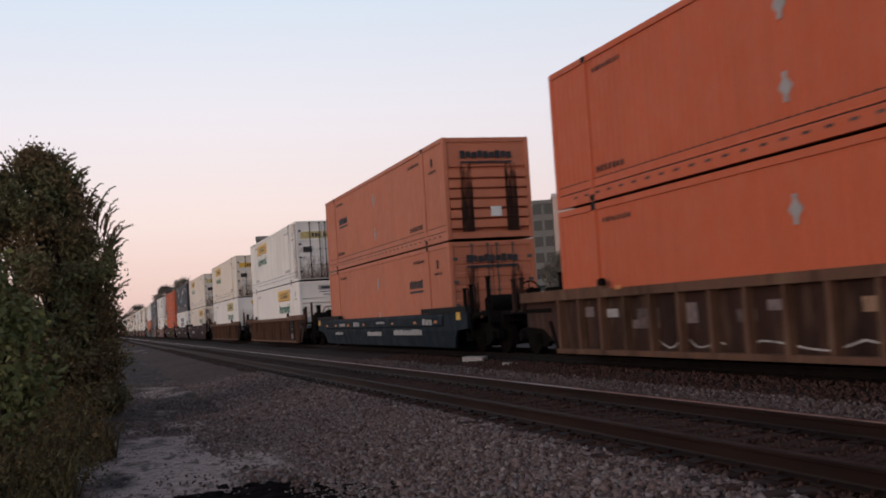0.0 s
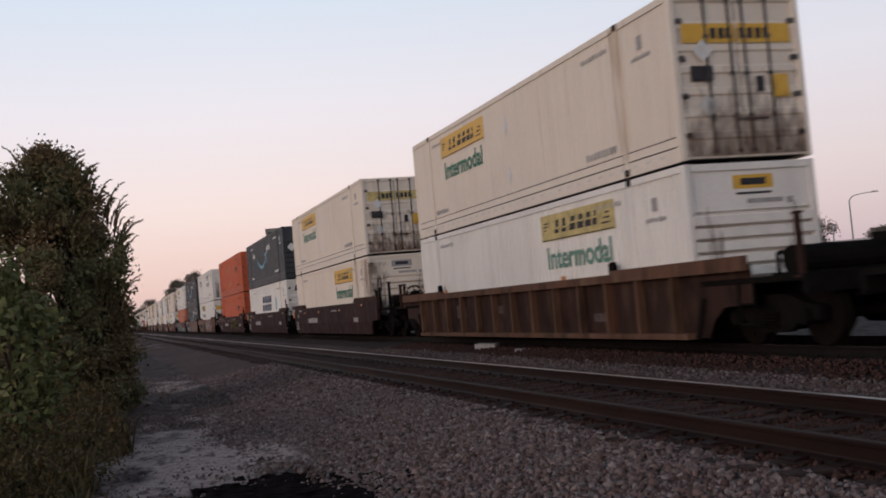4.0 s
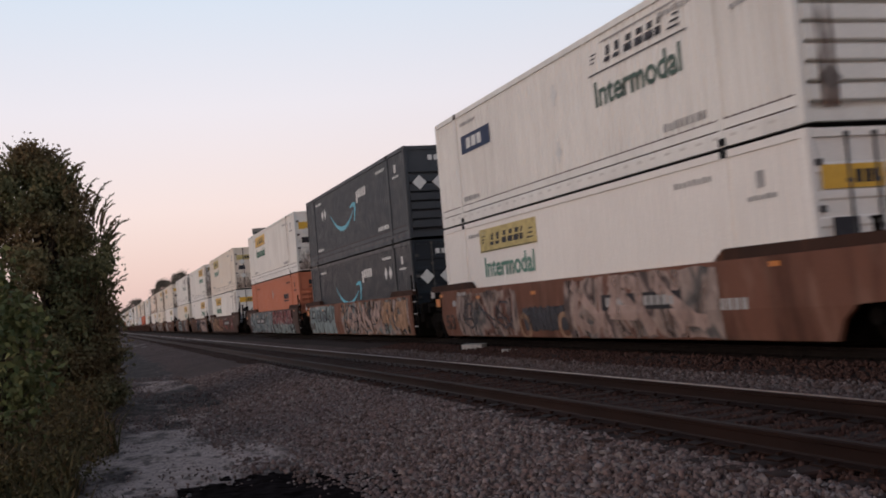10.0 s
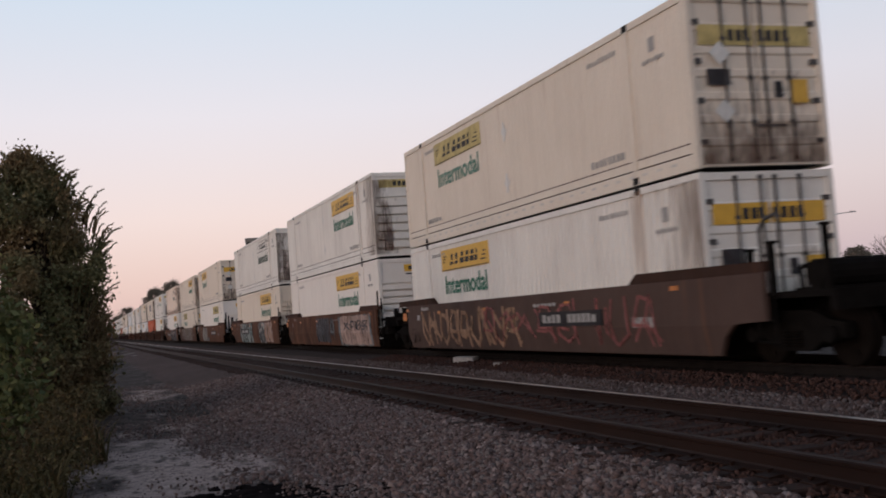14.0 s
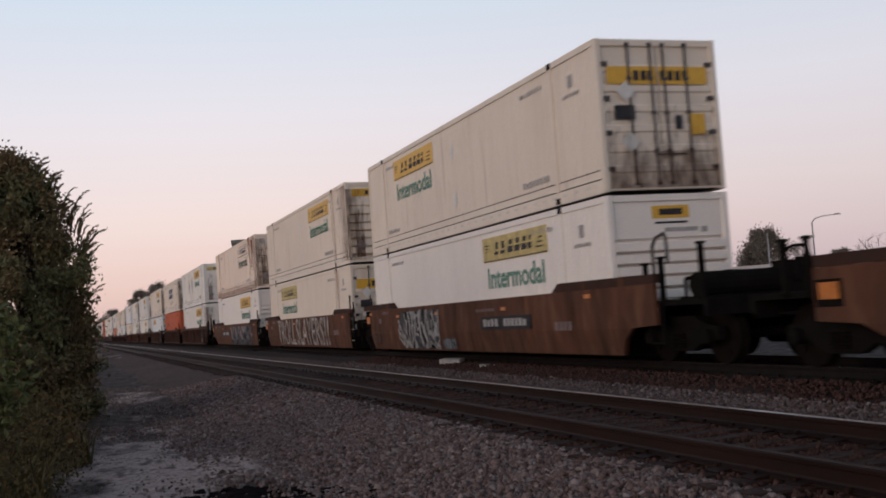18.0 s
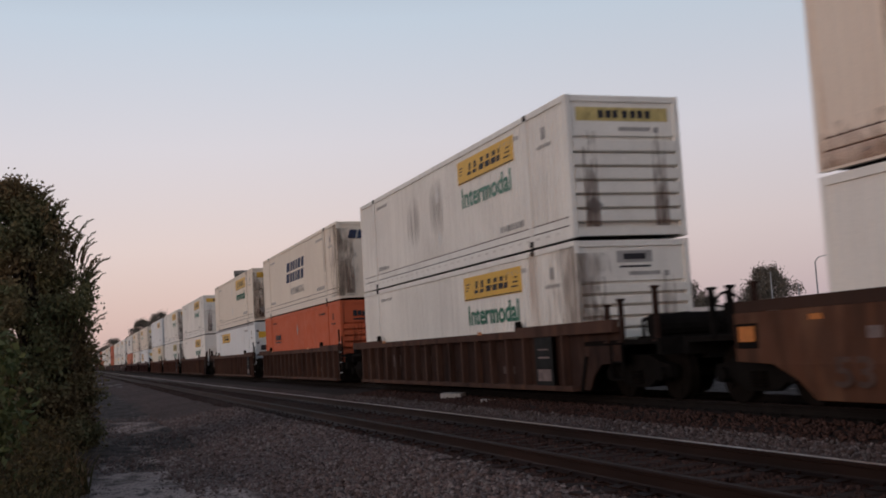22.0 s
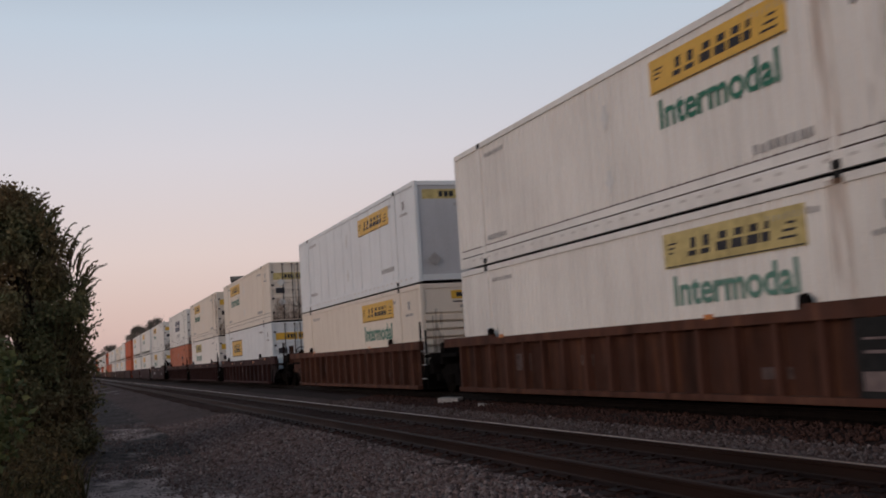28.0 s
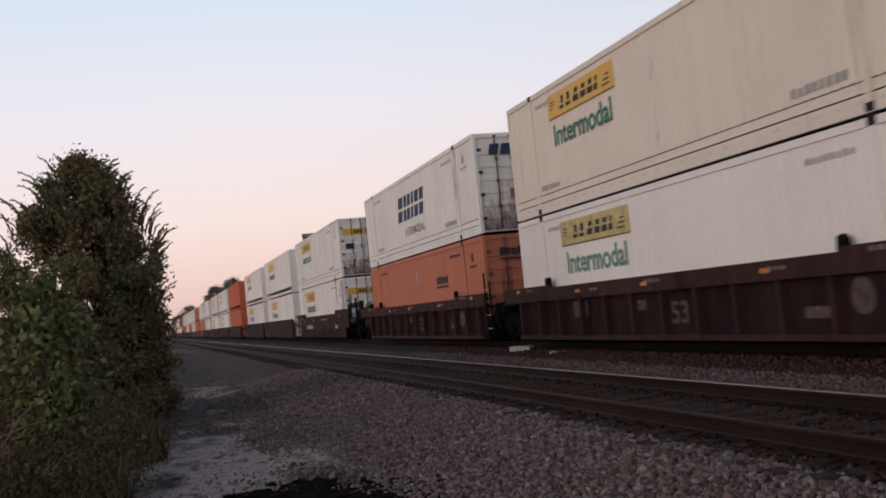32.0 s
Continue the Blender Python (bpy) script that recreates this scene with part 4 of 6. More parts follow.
        part("notice_plate", shared("orange_notice", lambda g: flat(g, 0.02, 0.35, 0.62, 0.90, -0.03), M["pale"]), box, "pale notice plate")
    elif colour in ("black", "slate"):
        part("logo_board", shared("black_board", lambda g: [flat(g, u, u + 0.14, 2.42, 2.58, 0.035) for u in [-0.5 + 0.2 * i for i in range(6)]], M["pale"]), box, "pale logo marks")
        part("logo_curve", shared("black_curve", lambda g: g.prism([(-0.2, 2.36), (0.2, 2.31), (0.55, 2.37), (0.2, 2.34)], 0.03, 0.034, "y"), M["cyan"]), box, "cyan curved mark")

        for xx in (-0.85, -0.20):
            part("placard", shared("black_placard", lambda g: g.prism([(-0.23, 0), (0, -0.23), (0.23, 0), (0, 0.23)], -0.034, -0.030, "y"), M["pale"]), box, "pale diamond placard", pose(xx, 0, 1.72))


def container(colour, end, brand, at, label, seed, plate=False, end_colour=None, locks=False):
    """A long freight box. Origin: middle of its forward lower edge; it runs along +y."""
    body = M[colour]
    box = empty("freight_container", Matrix(), label, "freight container", "containers on the train")
    for s in (-1, 1):
        part("side_wall", shared(("side_wall", s, plate), (lambda g, s=s: flat_sheet(g, s * WALL, s)) if plate else (lambda g, s=s: side_sheet(g, s * WALL, s, 0.030 if colour == "white" else 0.014)), body), box)
        part("bottom_rail", shared(("bottom_rail", s), lambda g, s=s: g.prism([(s * 1.22, -0.012), (s * 1.302, -0.012), (s * 1.302, 0.215), (s * 1.292, 0.238), (s * 1.22, 0.238)], 0.1, LEN - 0.1, "y"), body), box)
        if not plate:
            # Seam strips, coloured dark so that they also draw the ledge shadows.
            part("seam", shared(("seam", s), lambda g, s=s: (g.box(min(s * 1.274, s * 1.26), max(s * 1.274, s * 1.26), 0.16, LEN - 0.16, 0.239, 0.262), g.box(min(s * 1.274, s * 1.26), max(s * 1.274, s * 1.26), 0.16, LEN - 0.16, 0.412, 0.445)), M["stain"]), box, "dark seams with painted ledge shadow above the bottom rail")
            part("kick_panel", shared(("kick_panel", s), lambda g, s=s: g.prism([(s * 1.25, 0.263), (s * 1.297, 0.263), (s * 1.297, 0.285), (s * 1.286, 0.292), (s * 1.286, 0.411), (s * 1.25, 0.411)], 0.1, LEN - 0.1, "y"), body), box)
        part("top_rail", shared(("top_rail", s), lambda g, s=s: g.box(min(s * 1.305, s * 1.23), max(s * 1.305, s * 1.23), 0.1, LEN - 0.1, TALL - 0.12, TALL), M["lead"] if plate and brand == "small" and end == "door" else body), box)
        for y in (0.0, LEN - 0.16):
            part("corner_post", shared(("corner_post", s), lambda g, s=s: g.chamfer_box(min(s * 1.303, s * 1.17), max(s * 1.303, s * 1.17), 0, 0.16, 0.0, TALL, 0.02), body), box, "", pose(0, y, 0))
        for y in (2.02, 14.43):
            p = part("lifting_post", shared(("lifting_post", s), lambda g, s=s: g.box(min(s * 1.308, s * 1.2), max(s * 1.308, s * 1.2), -0.07, 0.07, 0.12, TALL - 0.12), body), box, "", pose(0, y, 0))
            for k, z in enumerate((0.0, TALL - 0.118)):
                part("casting", shared(("casting", s), lambda g, s=s: g.box(min(s * 1.312, s * 1.15), max(s * 1.312, s * 1.15), -0.09, 0.09, 0, 0.122), M["seal"]), p, "dark lifting casting", pose(0, 0, z))
    part("slot_strip", shared("slot_strip", lambda g: [g.box(-1.304, -1.299, 0.6 + 0.5 * i, 0.78 + 0.5 * i, 0.12, 0.165) for i in range(30)], M["dim_mark"] if colour in ("orange", "faded") else M["worn_mark"] if colour in ("black", "slate") else M["faint"]), box, "row of short marks along the bottom rail")
    part("roof", shared("roof", lambda g: g.box(-1.23, 1.23, 0.1, LEN - 0.1, TALL - 0.05, TALL - 0.01), body), box)
    part("underside", shared("underside", lambda g: g.prism([(-1.21, 0.02), (1.21, 0.02), (1.21, 0.16), (-1.21, 0.16)], 0.14, LEN - 0.1, "y"), M["seal"]), box)
    if colour in ("white", "beige", "rusty"):
        worn = 2 if colour == "rusty" else seed % 3
        if end != "door":
            if worn:
                part("grime_film", shared("corner_film", lambda g: g.box(-1.30, -0.45, -0.026, -0.024, 0.1, TALL - 0.25), M["corner_grime"]), box, "torn rusty grime at the corner")
            for x in (-1.0, 0.58):
                part("grime_film", shared(("rub_film", x), lambda g, x=x: g.box(x, x + 0.32, -0.032, -0.030, 0.2, 2.15), M["rub_grime"]), box, "greasy rust rub marks down the end")
        if worn == 2:
            part("grime_film", shared("post_film", lambda g: g.box(-1.3145, -1.3125, 0.0, 1.4, 0.1, TALL - 0.1), M["post_grime"]), box, "rusty grime along the corner post")
        if worn:
            part("grime_film", shared("seep_film", lambda g: g.box(-1.3235, -1.3215, 1.86, 2.24, 0.1, TALL - 0.05), M["run_grime" if colour == "rusty" else "seep_grime"]), box, "rust seeping down the lifting post")
        if colour == "rusty":
            part("grime_film", shared("run_film", lambda g: g.box(-1.3275, -1.3255, 0.75, 1.55, 1.0, TALL - 0.2), M["run_grime"]), box, "rust runs down the side wall")
            part("grime_film", shared("run_film_rear", lambda g: g.box(-1.3235, -1.3215, 14.2, 14.7, 0.2, TALL - 0.1), M["seep_grime"]), box, "rust runs down the rear lifting post")
            part("grime_film", shared("foot_film", lambda g: g.box(-1.3185, -1.3165, 0.1, LEN - 0.1, 0.02, 0.6), M["foot_grime"]), box, "rust stains above the bottom rail")
        if end == "door":
            part("grime_film", shared("door_film", lambda g: g.box(-1.18, 1.18, -0.016, -0.014, 0.05, 1.6), M["door_grime"]), box, "rust and soot stains low on the doors")
    if locks:
        for y in (2.02, 14.43):
            for s in (-1, 1):
                part("twist_lock", shared(("twist_lock", s), lambda g, s=s: g.prism([(s * 1.29, -0.0705), (s * 1.10, -0.0705), (s * 1.06, -0.03), (s * 1.10, 0.002), (s * 1.29, 0.002)], -0.09, 0.09, "y"), M["seal"]), box, "dark twist lock between the boxes", pose(0, y, 0))
    part("back_end", shared("back_end", lambda g: g.box(-1.17, 1.17, LEN - 0.09, LEN - 0.05, 0.1, TALL - 0.1), body), box)
    part("front_sill", shared("front_sill", lambda g: g.box(-1.17, 1.17, 0.01, 0.13, 0.02, 0.19), body), box)
    part("front_header", shared("front_header", lambda g: g.box(-1.17, 1.17, 0.01, 0.13, TALL - 0.13, TALL - 0.005), body), box)
    eb = M[end_colour] if end_colour else body
    if end == "door":
        door_end(box, eb, seed)
    elif end == "flat":
        part("nose_panel", shared("flat_panel", lambda g: g.box(-1.17, 1.17, 0.045, 0.09, 0.18, TALL - 0.12), eb), box)
    else:
        nose_end(box, eb, seed % 2, seed)
    end_marks(box, "door" if end == "door" else "nose", colour, seed, brand)
    side_logo(box, brand, at, body, seed)
    small_marks(box, body, colour in ("orange", "faded"), seed, brand == "slant")
    return box


# ---- well cars ----

def slab(g, pts, x, layer):
    """A thin coat of paint with the outline pts (y, z)."""
    g.prism(pts, x - 0.0015 - 0.0004 * layer, x + 0.0005, "x")


def wash(g, x, y0, y1, z0, z1, seed):
    """A sprayed ground colour with an uneven rim."""
    rng, n = random.Random(seed), 26
    wob = [rng.uniform(-1, 1) for _ in range(4 * n)]
    edge = [(y0 + (y1 - y0) * i / n, z0 + 0.03 * wob[i]) for i in range(n + 1)] + [(y1 + 0.12 * wob[2 * n], z0 + (z1 - z0) * 0.5)]
    edge += [(y1 - (y1 - y0) * i / n, z1 - 0.07 * abs(wob[n + i])) for i in range(n + 1)] + [(y0 + 0.12 * wob[3 * n], z0 + (z1 - z0) * 0.5)]
    slab(g, edge, x, 0)


def stroke(g, x, pts, w, layer, z0, z1):
    """A band of paint along a bent line, cut off at the plate's edges."""
    trim = lambda p: (p.x, min(z1, max(z0, p.y)))
    for k in range(len(pts) - 1):
        a, b = Vector(pts[k]), Vector(pts[k + 1])
        d = (b - a).normalized()
        nn = Vector((-d.y, d.x)) * w * 0.5
        a, b = a - d * w * 0.25, b + d * w * 0.25
        slab(g, [trim(a - nn), trim(b - nn), trim(b + nn), trim(a + nn)], x, layer * 8 + k)


def throw_up(y0, y1, z0, z1, n, seed, fat):
    """Bent strokes cell by cell: the bones of sprayed shapes that spell nothing."""
    rng, lines = random.Random(seed), []
    w, h = (y1 - y0) / n, z1 - z0
    for i in range(n):
        P = lambda u, v: (y0 + (i + 0.5 + (u - 0.5) * 0.95) * w + rng.uniform(-0.05, 0.05) * w, z0 + h * (v * 0.86 + 0.07) + rng.uniform(-0.04, 0.04) * h)
        for _ in range(rng.choice((2, 3, 3))):
            kind = rng.randrange(5)
            if kind == 0:
                u = rng.uniform(0.1, 0.9)
                lines.append([P(u, 0), P(u + rng.uniform(-0.25, 0.25), 0.5), P(u, 1)])
            elif kind == 1:
                lines.append([P(0.05, rng.random()), P(0.5, rng.random()), P(0.95, rng.random())])
            elif kind == 2:
                lines.append([P(0.1, 1), P(0.1, 0.25), P(0.5, 0), P(0.9, 0.25), P(0.85, 0.8)])
            elif kind == 3:
                lines.append([P(0.1, 0), P(0.3, 0.9), P(0.7, 0.95), P(0.9, 0.4), P(0.4, 0.35)])
            else:
                lines.append([P(0.05, rng.uniform(0, 0.3)), P(0.95, rng.uniform(0.7, 1.0))])
    return lines


def spray(car, kind, mat, x, y0, y1, z0, z1, n, fat, seed):
    """One coat of graffiti on the side of a car."""
    g = Geo()
    if kind == "wash":
        wash(g, x, y0, y1, z0, z1, seed)
    elif kind == "rings":
        for cy in (y0 + fat * 3, y1 - fat * 3):
            ring = [(cy + fat * 2.6 * math.cos(a * 0.4488), (z0 + z1) / 2 - (z1 - z0) * 0.28 + fat * 2.4 * math.sin(a * 0.4488)) for a in range(15)]
            stroke(g, x, ring, fat, 0, z0, z1)
    else:
        for k, line in enumerate(throw_up(y0, y1, z0, z1, n, seed, fat)):
            stroke(g, x, line, fat, k % 6, z0, z1)
    part("graffiti", folded(g.mesh("graffiti", mat)), car, "sprayed graffiti coat")


def sill_outline(front_end, rear_end, flat=1.38):
    """Side sill seen from the side: deep along the well, cut up over the trucks where the car ends."""
    nose, back = (-1.75, 18.05) if front_end else (-0.15, 18.05)
    low = [(-0.41, 0.15), (-0.62, 0.44), (-0.95, 0.64), (nose, 0.68)] if front_end else [(-0.06, 0.15), (nose, 0.24)]
    if rear_end:
        low = [(back, 0.68), (17.2, 0.64), (16.75, 0.44), (16.40, 0.15)] + low
        return [(nose, flat), (back, flat)] + low
    return [(nose, flat), (16.26, flat), (16.24, 0.5), (16.10, 0.15)] + low


FOLD_Z, FOLD = 0.63, 0.17


def folded(me):
    """Leans all below the crease line inwards, as the sill plate is pressed."""
    bm = bmesh.new()
    bm.from_mesh(me)
    bmesh.ops.bisect_plane(bm, geom=bm.verts[:] + bm.edges[:] + bm.faces[:], plane_co=(0, 0, FOLD_Z), plane_no=(0, 0, 1))
    for v in bm.verts:
        if v.co.z < FOLD_Z:
            v.co.x -= math.copysign((FOLD_Z - v.co.z) * FOLD, v.co.x)
    bm.to_mesh(me)
    bm.free()
    return me


def fold_once(me):
    if me.name not in FOLDED:
        folded(me)
        FOLDED.add(me.name)
    return me


FOLDED = set()


def truck(parent, y):
    """Two-axle freight truck as a part: side frames, bolster, springs and two turning wheelsets."""
    tr = part("truck", shared("bolster", lambda g: (g.box(-1.05, 1.05, -0.22, 0.22, 0.42, 0.66), g.cyl((0, 0, 0.66), (0, 0, 0.78), 0.30, 14)), M["steel"]), parent, "near-black two-axle truck", pose(0, y, 0))
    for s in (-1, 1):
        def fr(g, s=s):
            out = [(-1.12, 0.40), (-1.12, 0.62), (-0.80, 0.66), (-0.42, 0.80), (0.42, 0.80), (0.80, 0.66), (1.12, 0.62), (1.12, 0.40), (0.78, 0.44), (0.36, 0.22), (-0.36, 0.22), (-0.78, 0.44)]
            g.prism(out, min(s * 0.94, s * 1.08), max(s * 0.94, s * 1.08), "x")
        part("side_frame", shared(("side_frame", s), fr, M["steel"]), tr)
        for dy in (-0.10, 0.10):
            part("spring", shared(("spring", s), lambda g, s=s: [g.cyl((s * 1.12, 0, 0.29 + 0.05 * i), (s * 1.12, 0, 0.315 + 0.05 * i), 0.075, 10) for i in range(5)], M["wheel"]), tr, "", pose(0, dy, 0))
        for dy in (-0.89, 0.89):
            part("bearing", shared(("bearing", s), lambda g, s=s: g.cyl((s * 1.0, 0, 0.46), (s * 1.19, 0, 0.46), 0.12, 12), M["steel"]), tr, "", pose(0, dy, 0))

    def wheels(g):
        g.cyl((-0.9, 0, 0), (0.9, 0, 0), 0.085, 10)
        for s in (-1, 1):
            g.cyl((s * 0.70, 0, 0), (s * 0.83, 0, 0), 0.455, 28)
            g.cyl((s * 0.68, 0, 0), (s * 0.70, 0, 0), 0.485, 28)
            g.cyl((s * 0.83, 0, 0), (s * 0.86, 0, 0), 0.17, 12)
            for i in range(4):
                a = math.pi * i / 2
                g.box(s * 0.835 - 0.012, s * 0.835 + 0.012, 0.29 * math.cos(a) - 0.04, 0.29 * math.cos(a) + 0.04, 0.29 * math.sin(a) - 0.04, 0.29 * math.sin(a) + 0.04)
    for dy in (-0.89, 0.89):
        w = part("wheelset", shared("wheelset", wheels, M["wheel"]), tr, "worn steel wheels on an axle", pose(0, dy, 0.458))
        WHEELS.append((w, dy, parent))
    return tr


WHEELS = []


def well_car(style, mat, label, front_end, rear_end, tag, seed):
    """One well unit. Origin: under the forward end of its boxes, on the rail heads."""
    paint = M[mat]
    car = empty("well_car", Matrix(), label, "freight car", "cars of the train")
    flat, hump = (1.12, 1.27) if mat == "navy_car" else (1.35, 1.41) if style == "panel" else (1.38, 1.44) if style == "ribbed" else (1.38, 1.56)
    out = sill_outline(front_end, rear_end, flat)
    back = 18.05 if rear_end else 17.15
    nose = -1.75 if front_end else -0.35
    ends = (front_end, rear_end)
    for s in (-1, 1):
        if style == "smooth":
            sill = part("side_sill", fold_once(shared(("side_sill", s, ends, flat), lambda g, s=s: (g.prism(out, min(s * 1.50, s * 1.42), max(s * 1.50, s * 1.42), "x"),
                                                                            g.prism([(0.2, 0.16), (16.0, 0.16), (16.0, 0.22), (0.2, 0.22)], min(s * 1.42, s * 1.25), max(s * 1.42, s * 1.25), "x")), paint)), car)
            if mat != "navy_car":
                for k, pts in enumerate(([(nose, flat + 0.004), (2.32, flat + 0.004), (2.02, hump), (nose, hump - 0.02)], [(13.78, flat + 0.004), (back, flat + 0.004), (back, hump - 0.02), (14.10, hump)])):
                    part("end_cap", shared(("end_cap", s, k, nose, back), lambda g, s=s, pts=pts: g.prism(pts, min(s * 1.475, s * 1.30), max(s * 1.475, s * 1.30), "x"), M["cap"]), sill, "dark brown cap plate")
        else:
            deep = 0.13

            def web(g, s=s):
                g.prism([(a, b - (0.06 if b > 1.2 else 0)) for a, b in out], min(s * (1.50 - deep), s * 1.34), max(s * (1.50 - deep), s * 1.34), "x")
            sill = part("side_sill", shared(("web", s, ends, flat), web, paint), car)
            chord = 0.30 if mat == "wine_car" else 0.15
            # Lighter copy for chords and posts; the recessed web keeps the shaded paint.
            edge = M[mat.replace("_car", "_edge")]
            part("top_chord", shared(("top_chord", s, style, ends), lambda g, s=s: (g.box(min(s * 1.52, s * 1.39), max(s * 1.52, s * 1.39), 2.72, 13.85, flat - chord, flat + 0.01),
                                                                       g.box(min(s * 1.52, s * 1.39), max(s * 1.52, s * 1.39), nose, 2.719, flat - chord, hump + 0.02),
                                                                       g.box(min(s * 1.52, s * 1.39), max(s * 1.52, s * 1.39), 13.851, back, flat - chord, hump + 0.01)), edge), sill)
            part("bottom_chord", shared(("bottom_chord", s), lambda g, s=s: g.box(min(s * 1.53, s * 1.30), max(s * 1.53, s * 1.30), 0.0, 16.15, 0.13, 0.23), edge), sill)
            n = 17 if style == "ribbed" else 13
            for i in range(n):
                y = 0.45 + (LEN - 0.6) * i / (n - 1)
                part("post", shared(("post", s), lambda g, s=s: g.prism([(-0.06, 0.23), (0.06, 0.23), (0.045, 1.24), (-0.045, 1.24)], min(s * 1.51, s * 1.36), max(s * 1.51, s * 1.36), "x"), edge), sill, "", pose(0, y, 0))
        if style != "smooth":
            for y in (2.7, 14.0):
                part("guide_lug", shared(("guide_lug", s), lambda g, s=s: g.prism([(-0.11, 1.34), (0.11, 1.34), (0.09, 1.57), (-0.03, 1.60), (-0.09, 1.54)], min(s * 1.50, s * 1.40), max(s * 1.50, s * 1.40), "x"), M["steel"]), sill, "dark guide lug", pose(0, y, 0))
        if mat == "navy_car":
            for y0, y1 in ((-1.75, 2.3), (13.85, back)):
                part("cap_plate", shared(("cap_plate", s, y0), lambda g, s=s, y0=y0, y1=y1: g.box(min(s * 1.53, s * 1.36), max(s * 1.53, s * 1.36), y0, y1, 1.125, 1.27), M["seal"]), sill, "black cap plate")
            part("belt", shared(("belt", s), lambda g, s=s: g.prism([(s * 1.50, 0.74), (s * 1.535, 0.78), (s * 1.535, 1.02), (s * 1.50, 1.115)], 0.3, LEN + 0.2, "y"), paint), sill, "raised belt along the sill")
    # reflectors and stencils on the camera side
    navy = mat == "navy_car"
    ys = (0.9, 3.0, 5.6, 9.6, 12.1, 14.3, 16.0) if navy else (0.9, 4.6, 8.8, 12.1, 16.0) if mat == "wine_car" else (4.9, 13.2) if style != "smooth" else (0.7, 4.9, 9.6, 13.2, 16.2)
    for i, y in enumerate(ys):
        z = 0.86 if navy else 1.19 if mat == "wine_car" else 1.26 if style != "smooth" else 1.12
        part("reflector", shared("reflector", lambda g: g.box(-1.530, -1.524, -0.13, 0.13, -0.038, 0.038), M["reflector"]), car, "amber reflector strip", pose(-0.014 if navy else 0.0 if style != "smooth" else 0.021, y, z + (0.12 if i in (0, len(ys) - 1) and not navy else 0) + 0.02))
    xs = -1.506

    def stencils(g):
        g.box(xs - 0.002, xs + 0.002, 15.0, 15.25, 0.95, 1.10)
        bars(g, xs, 5.4, 6.6, 1.10, 1.17, 6, 0, 0.3, 1)
        bars(g, xs, 1.4, 2.2, 0.62, 0.80, 4, 0, 0.25, 2)
        bars(g, xs, 14.1, 14.8, 1.22, 1.32, 4, 0, 0.3, 3)
    if mat == "wine_car":
        part("stencilling", shared("chord_stencils", lambda g: [bars(g, -1.523, y, y + w, z, z + 0.07, n, 0, 0.3, n) for y, w, z, n in ((1.4, 0.7, 1.32, 4), (4.0, 0.55, 1.20, 3), (8.1, 0.7, 1.22, 4), (11.0, 0.4, 1.18, 2), (14.9, 0.5, 1.3, 3))], M["worn_mark"]), car, "small white stencils as plain bars")
        if style == "panel":
            part("size_number", lettering("53", 0.66, 0.42, M["dim_mark"]), car, "pale painted figure", pose(-1.376, 8.08, 0.42))
            part("emblem", shared("emblem", lambda g: g.cyl((-1.378, 0, 0), (-1.372, 0, 0), 0.26, 20), M["dim_mark"]), car, "worn round emblem", pose(0, 2.52, 0.74))
    if navy:
        def navy_marks(g):
            bars(g, -1.538, 12.6, 13.6, 0.84, 0.95, 4, 0, 0.2, 1)
            bars(g, -1.538, 6.6, 7.7, 0.88, 0.96, 6, 0, 0.2, 2)
            bars(g, -1.538, 1.2, 2.2, 0.80, 0.98, 3, 0, 0.2, 3)
            bars(g, -1.504, 7.2, 9.2, 0.48, 0.62, 9, 0, 0.12, 4)
            bars(g, -1.504, 2.4, 5.6, 0.50, 0.68, 12, 0, 0.2, 5)
            bars(g, -1.504, 13.2, 14.6, 0.52, 0.62, 6, 0, 0.2, 6)
            bars(g, -1.538, 10.2, 11.2, 0.82, 0.98, 4, 0, 0.3, 7)
        part("stencilling", shared("navy_marks", navy_marks, M["dull"]), car, "grey stencils as plain bars")
        for y in (-1.22, back - 0.42):
            part("yellow_square", shared("yellow_square", lambda g: g.box(-1.506, -1.501, 0, 0.34, -0.16, 0.16), M["yellow"]), car, "yellow painted square", pose(0, y, 1.07))
    if style == "smooth" and not navy:
        st = part("stencilling", shared("car_stencils", stencils, M["dull"] if mat != "brown_car" else M["worn_mark"]), car, "small white stencils as plain bars")
        shift = {7: -6.65, 13: -6.6, 9: 0.3, 10: -6.6}.get(seed, 0.0)
        if seed in (8, 11, 14):
            pass
        elif mat in ("brown_car", "grey_car", "clay_car"):
            board = part("number_board", shared("number_board", lambda g: g.box(xs - 0.024, xs + 0.001, 9.95, 12.9, 0.68, 0.98), M["spray_black"]), car, "black number board", pose(0, shift, 0))
            part("number_print", shared("number_print", lambda g: (bars(g, xs - 0.027, 11.75, 12.7, 0.75, 0.92, 4, 0, 0.25, 1), bars(g, xs - 0.027, 10.15, 11.45, 0.75, 0.92, 6, 0, 0.25, 2)), M["dull"]), board, "pale number as plain bars")
        else:
            part("number_print", shared("number_print_low", lambda g: bars(g, xs, 10.0, 12.4, 0.66, 0.88, 10, 0, 0.2, 1), M["dull"]), car, "pale number as plain bars")
        part("size_number", lettering("53", 0.74, 0.40, M["dull"] if mat == "maroon_car" else M["stain"]), car, "painted figure", pose(xs + 0.004, 15.93, 0.33))
        for y, z in ((17.75 if rear_end else 16.5, 1.06),):
            plate = part("end_plate", shared("end_plate", lambda g: g.box(-1.506, -1.40, -0.26, 0.26, -0.20, 0.16), M["steel"]), car, "dark end bracket", pose(0, y, z))
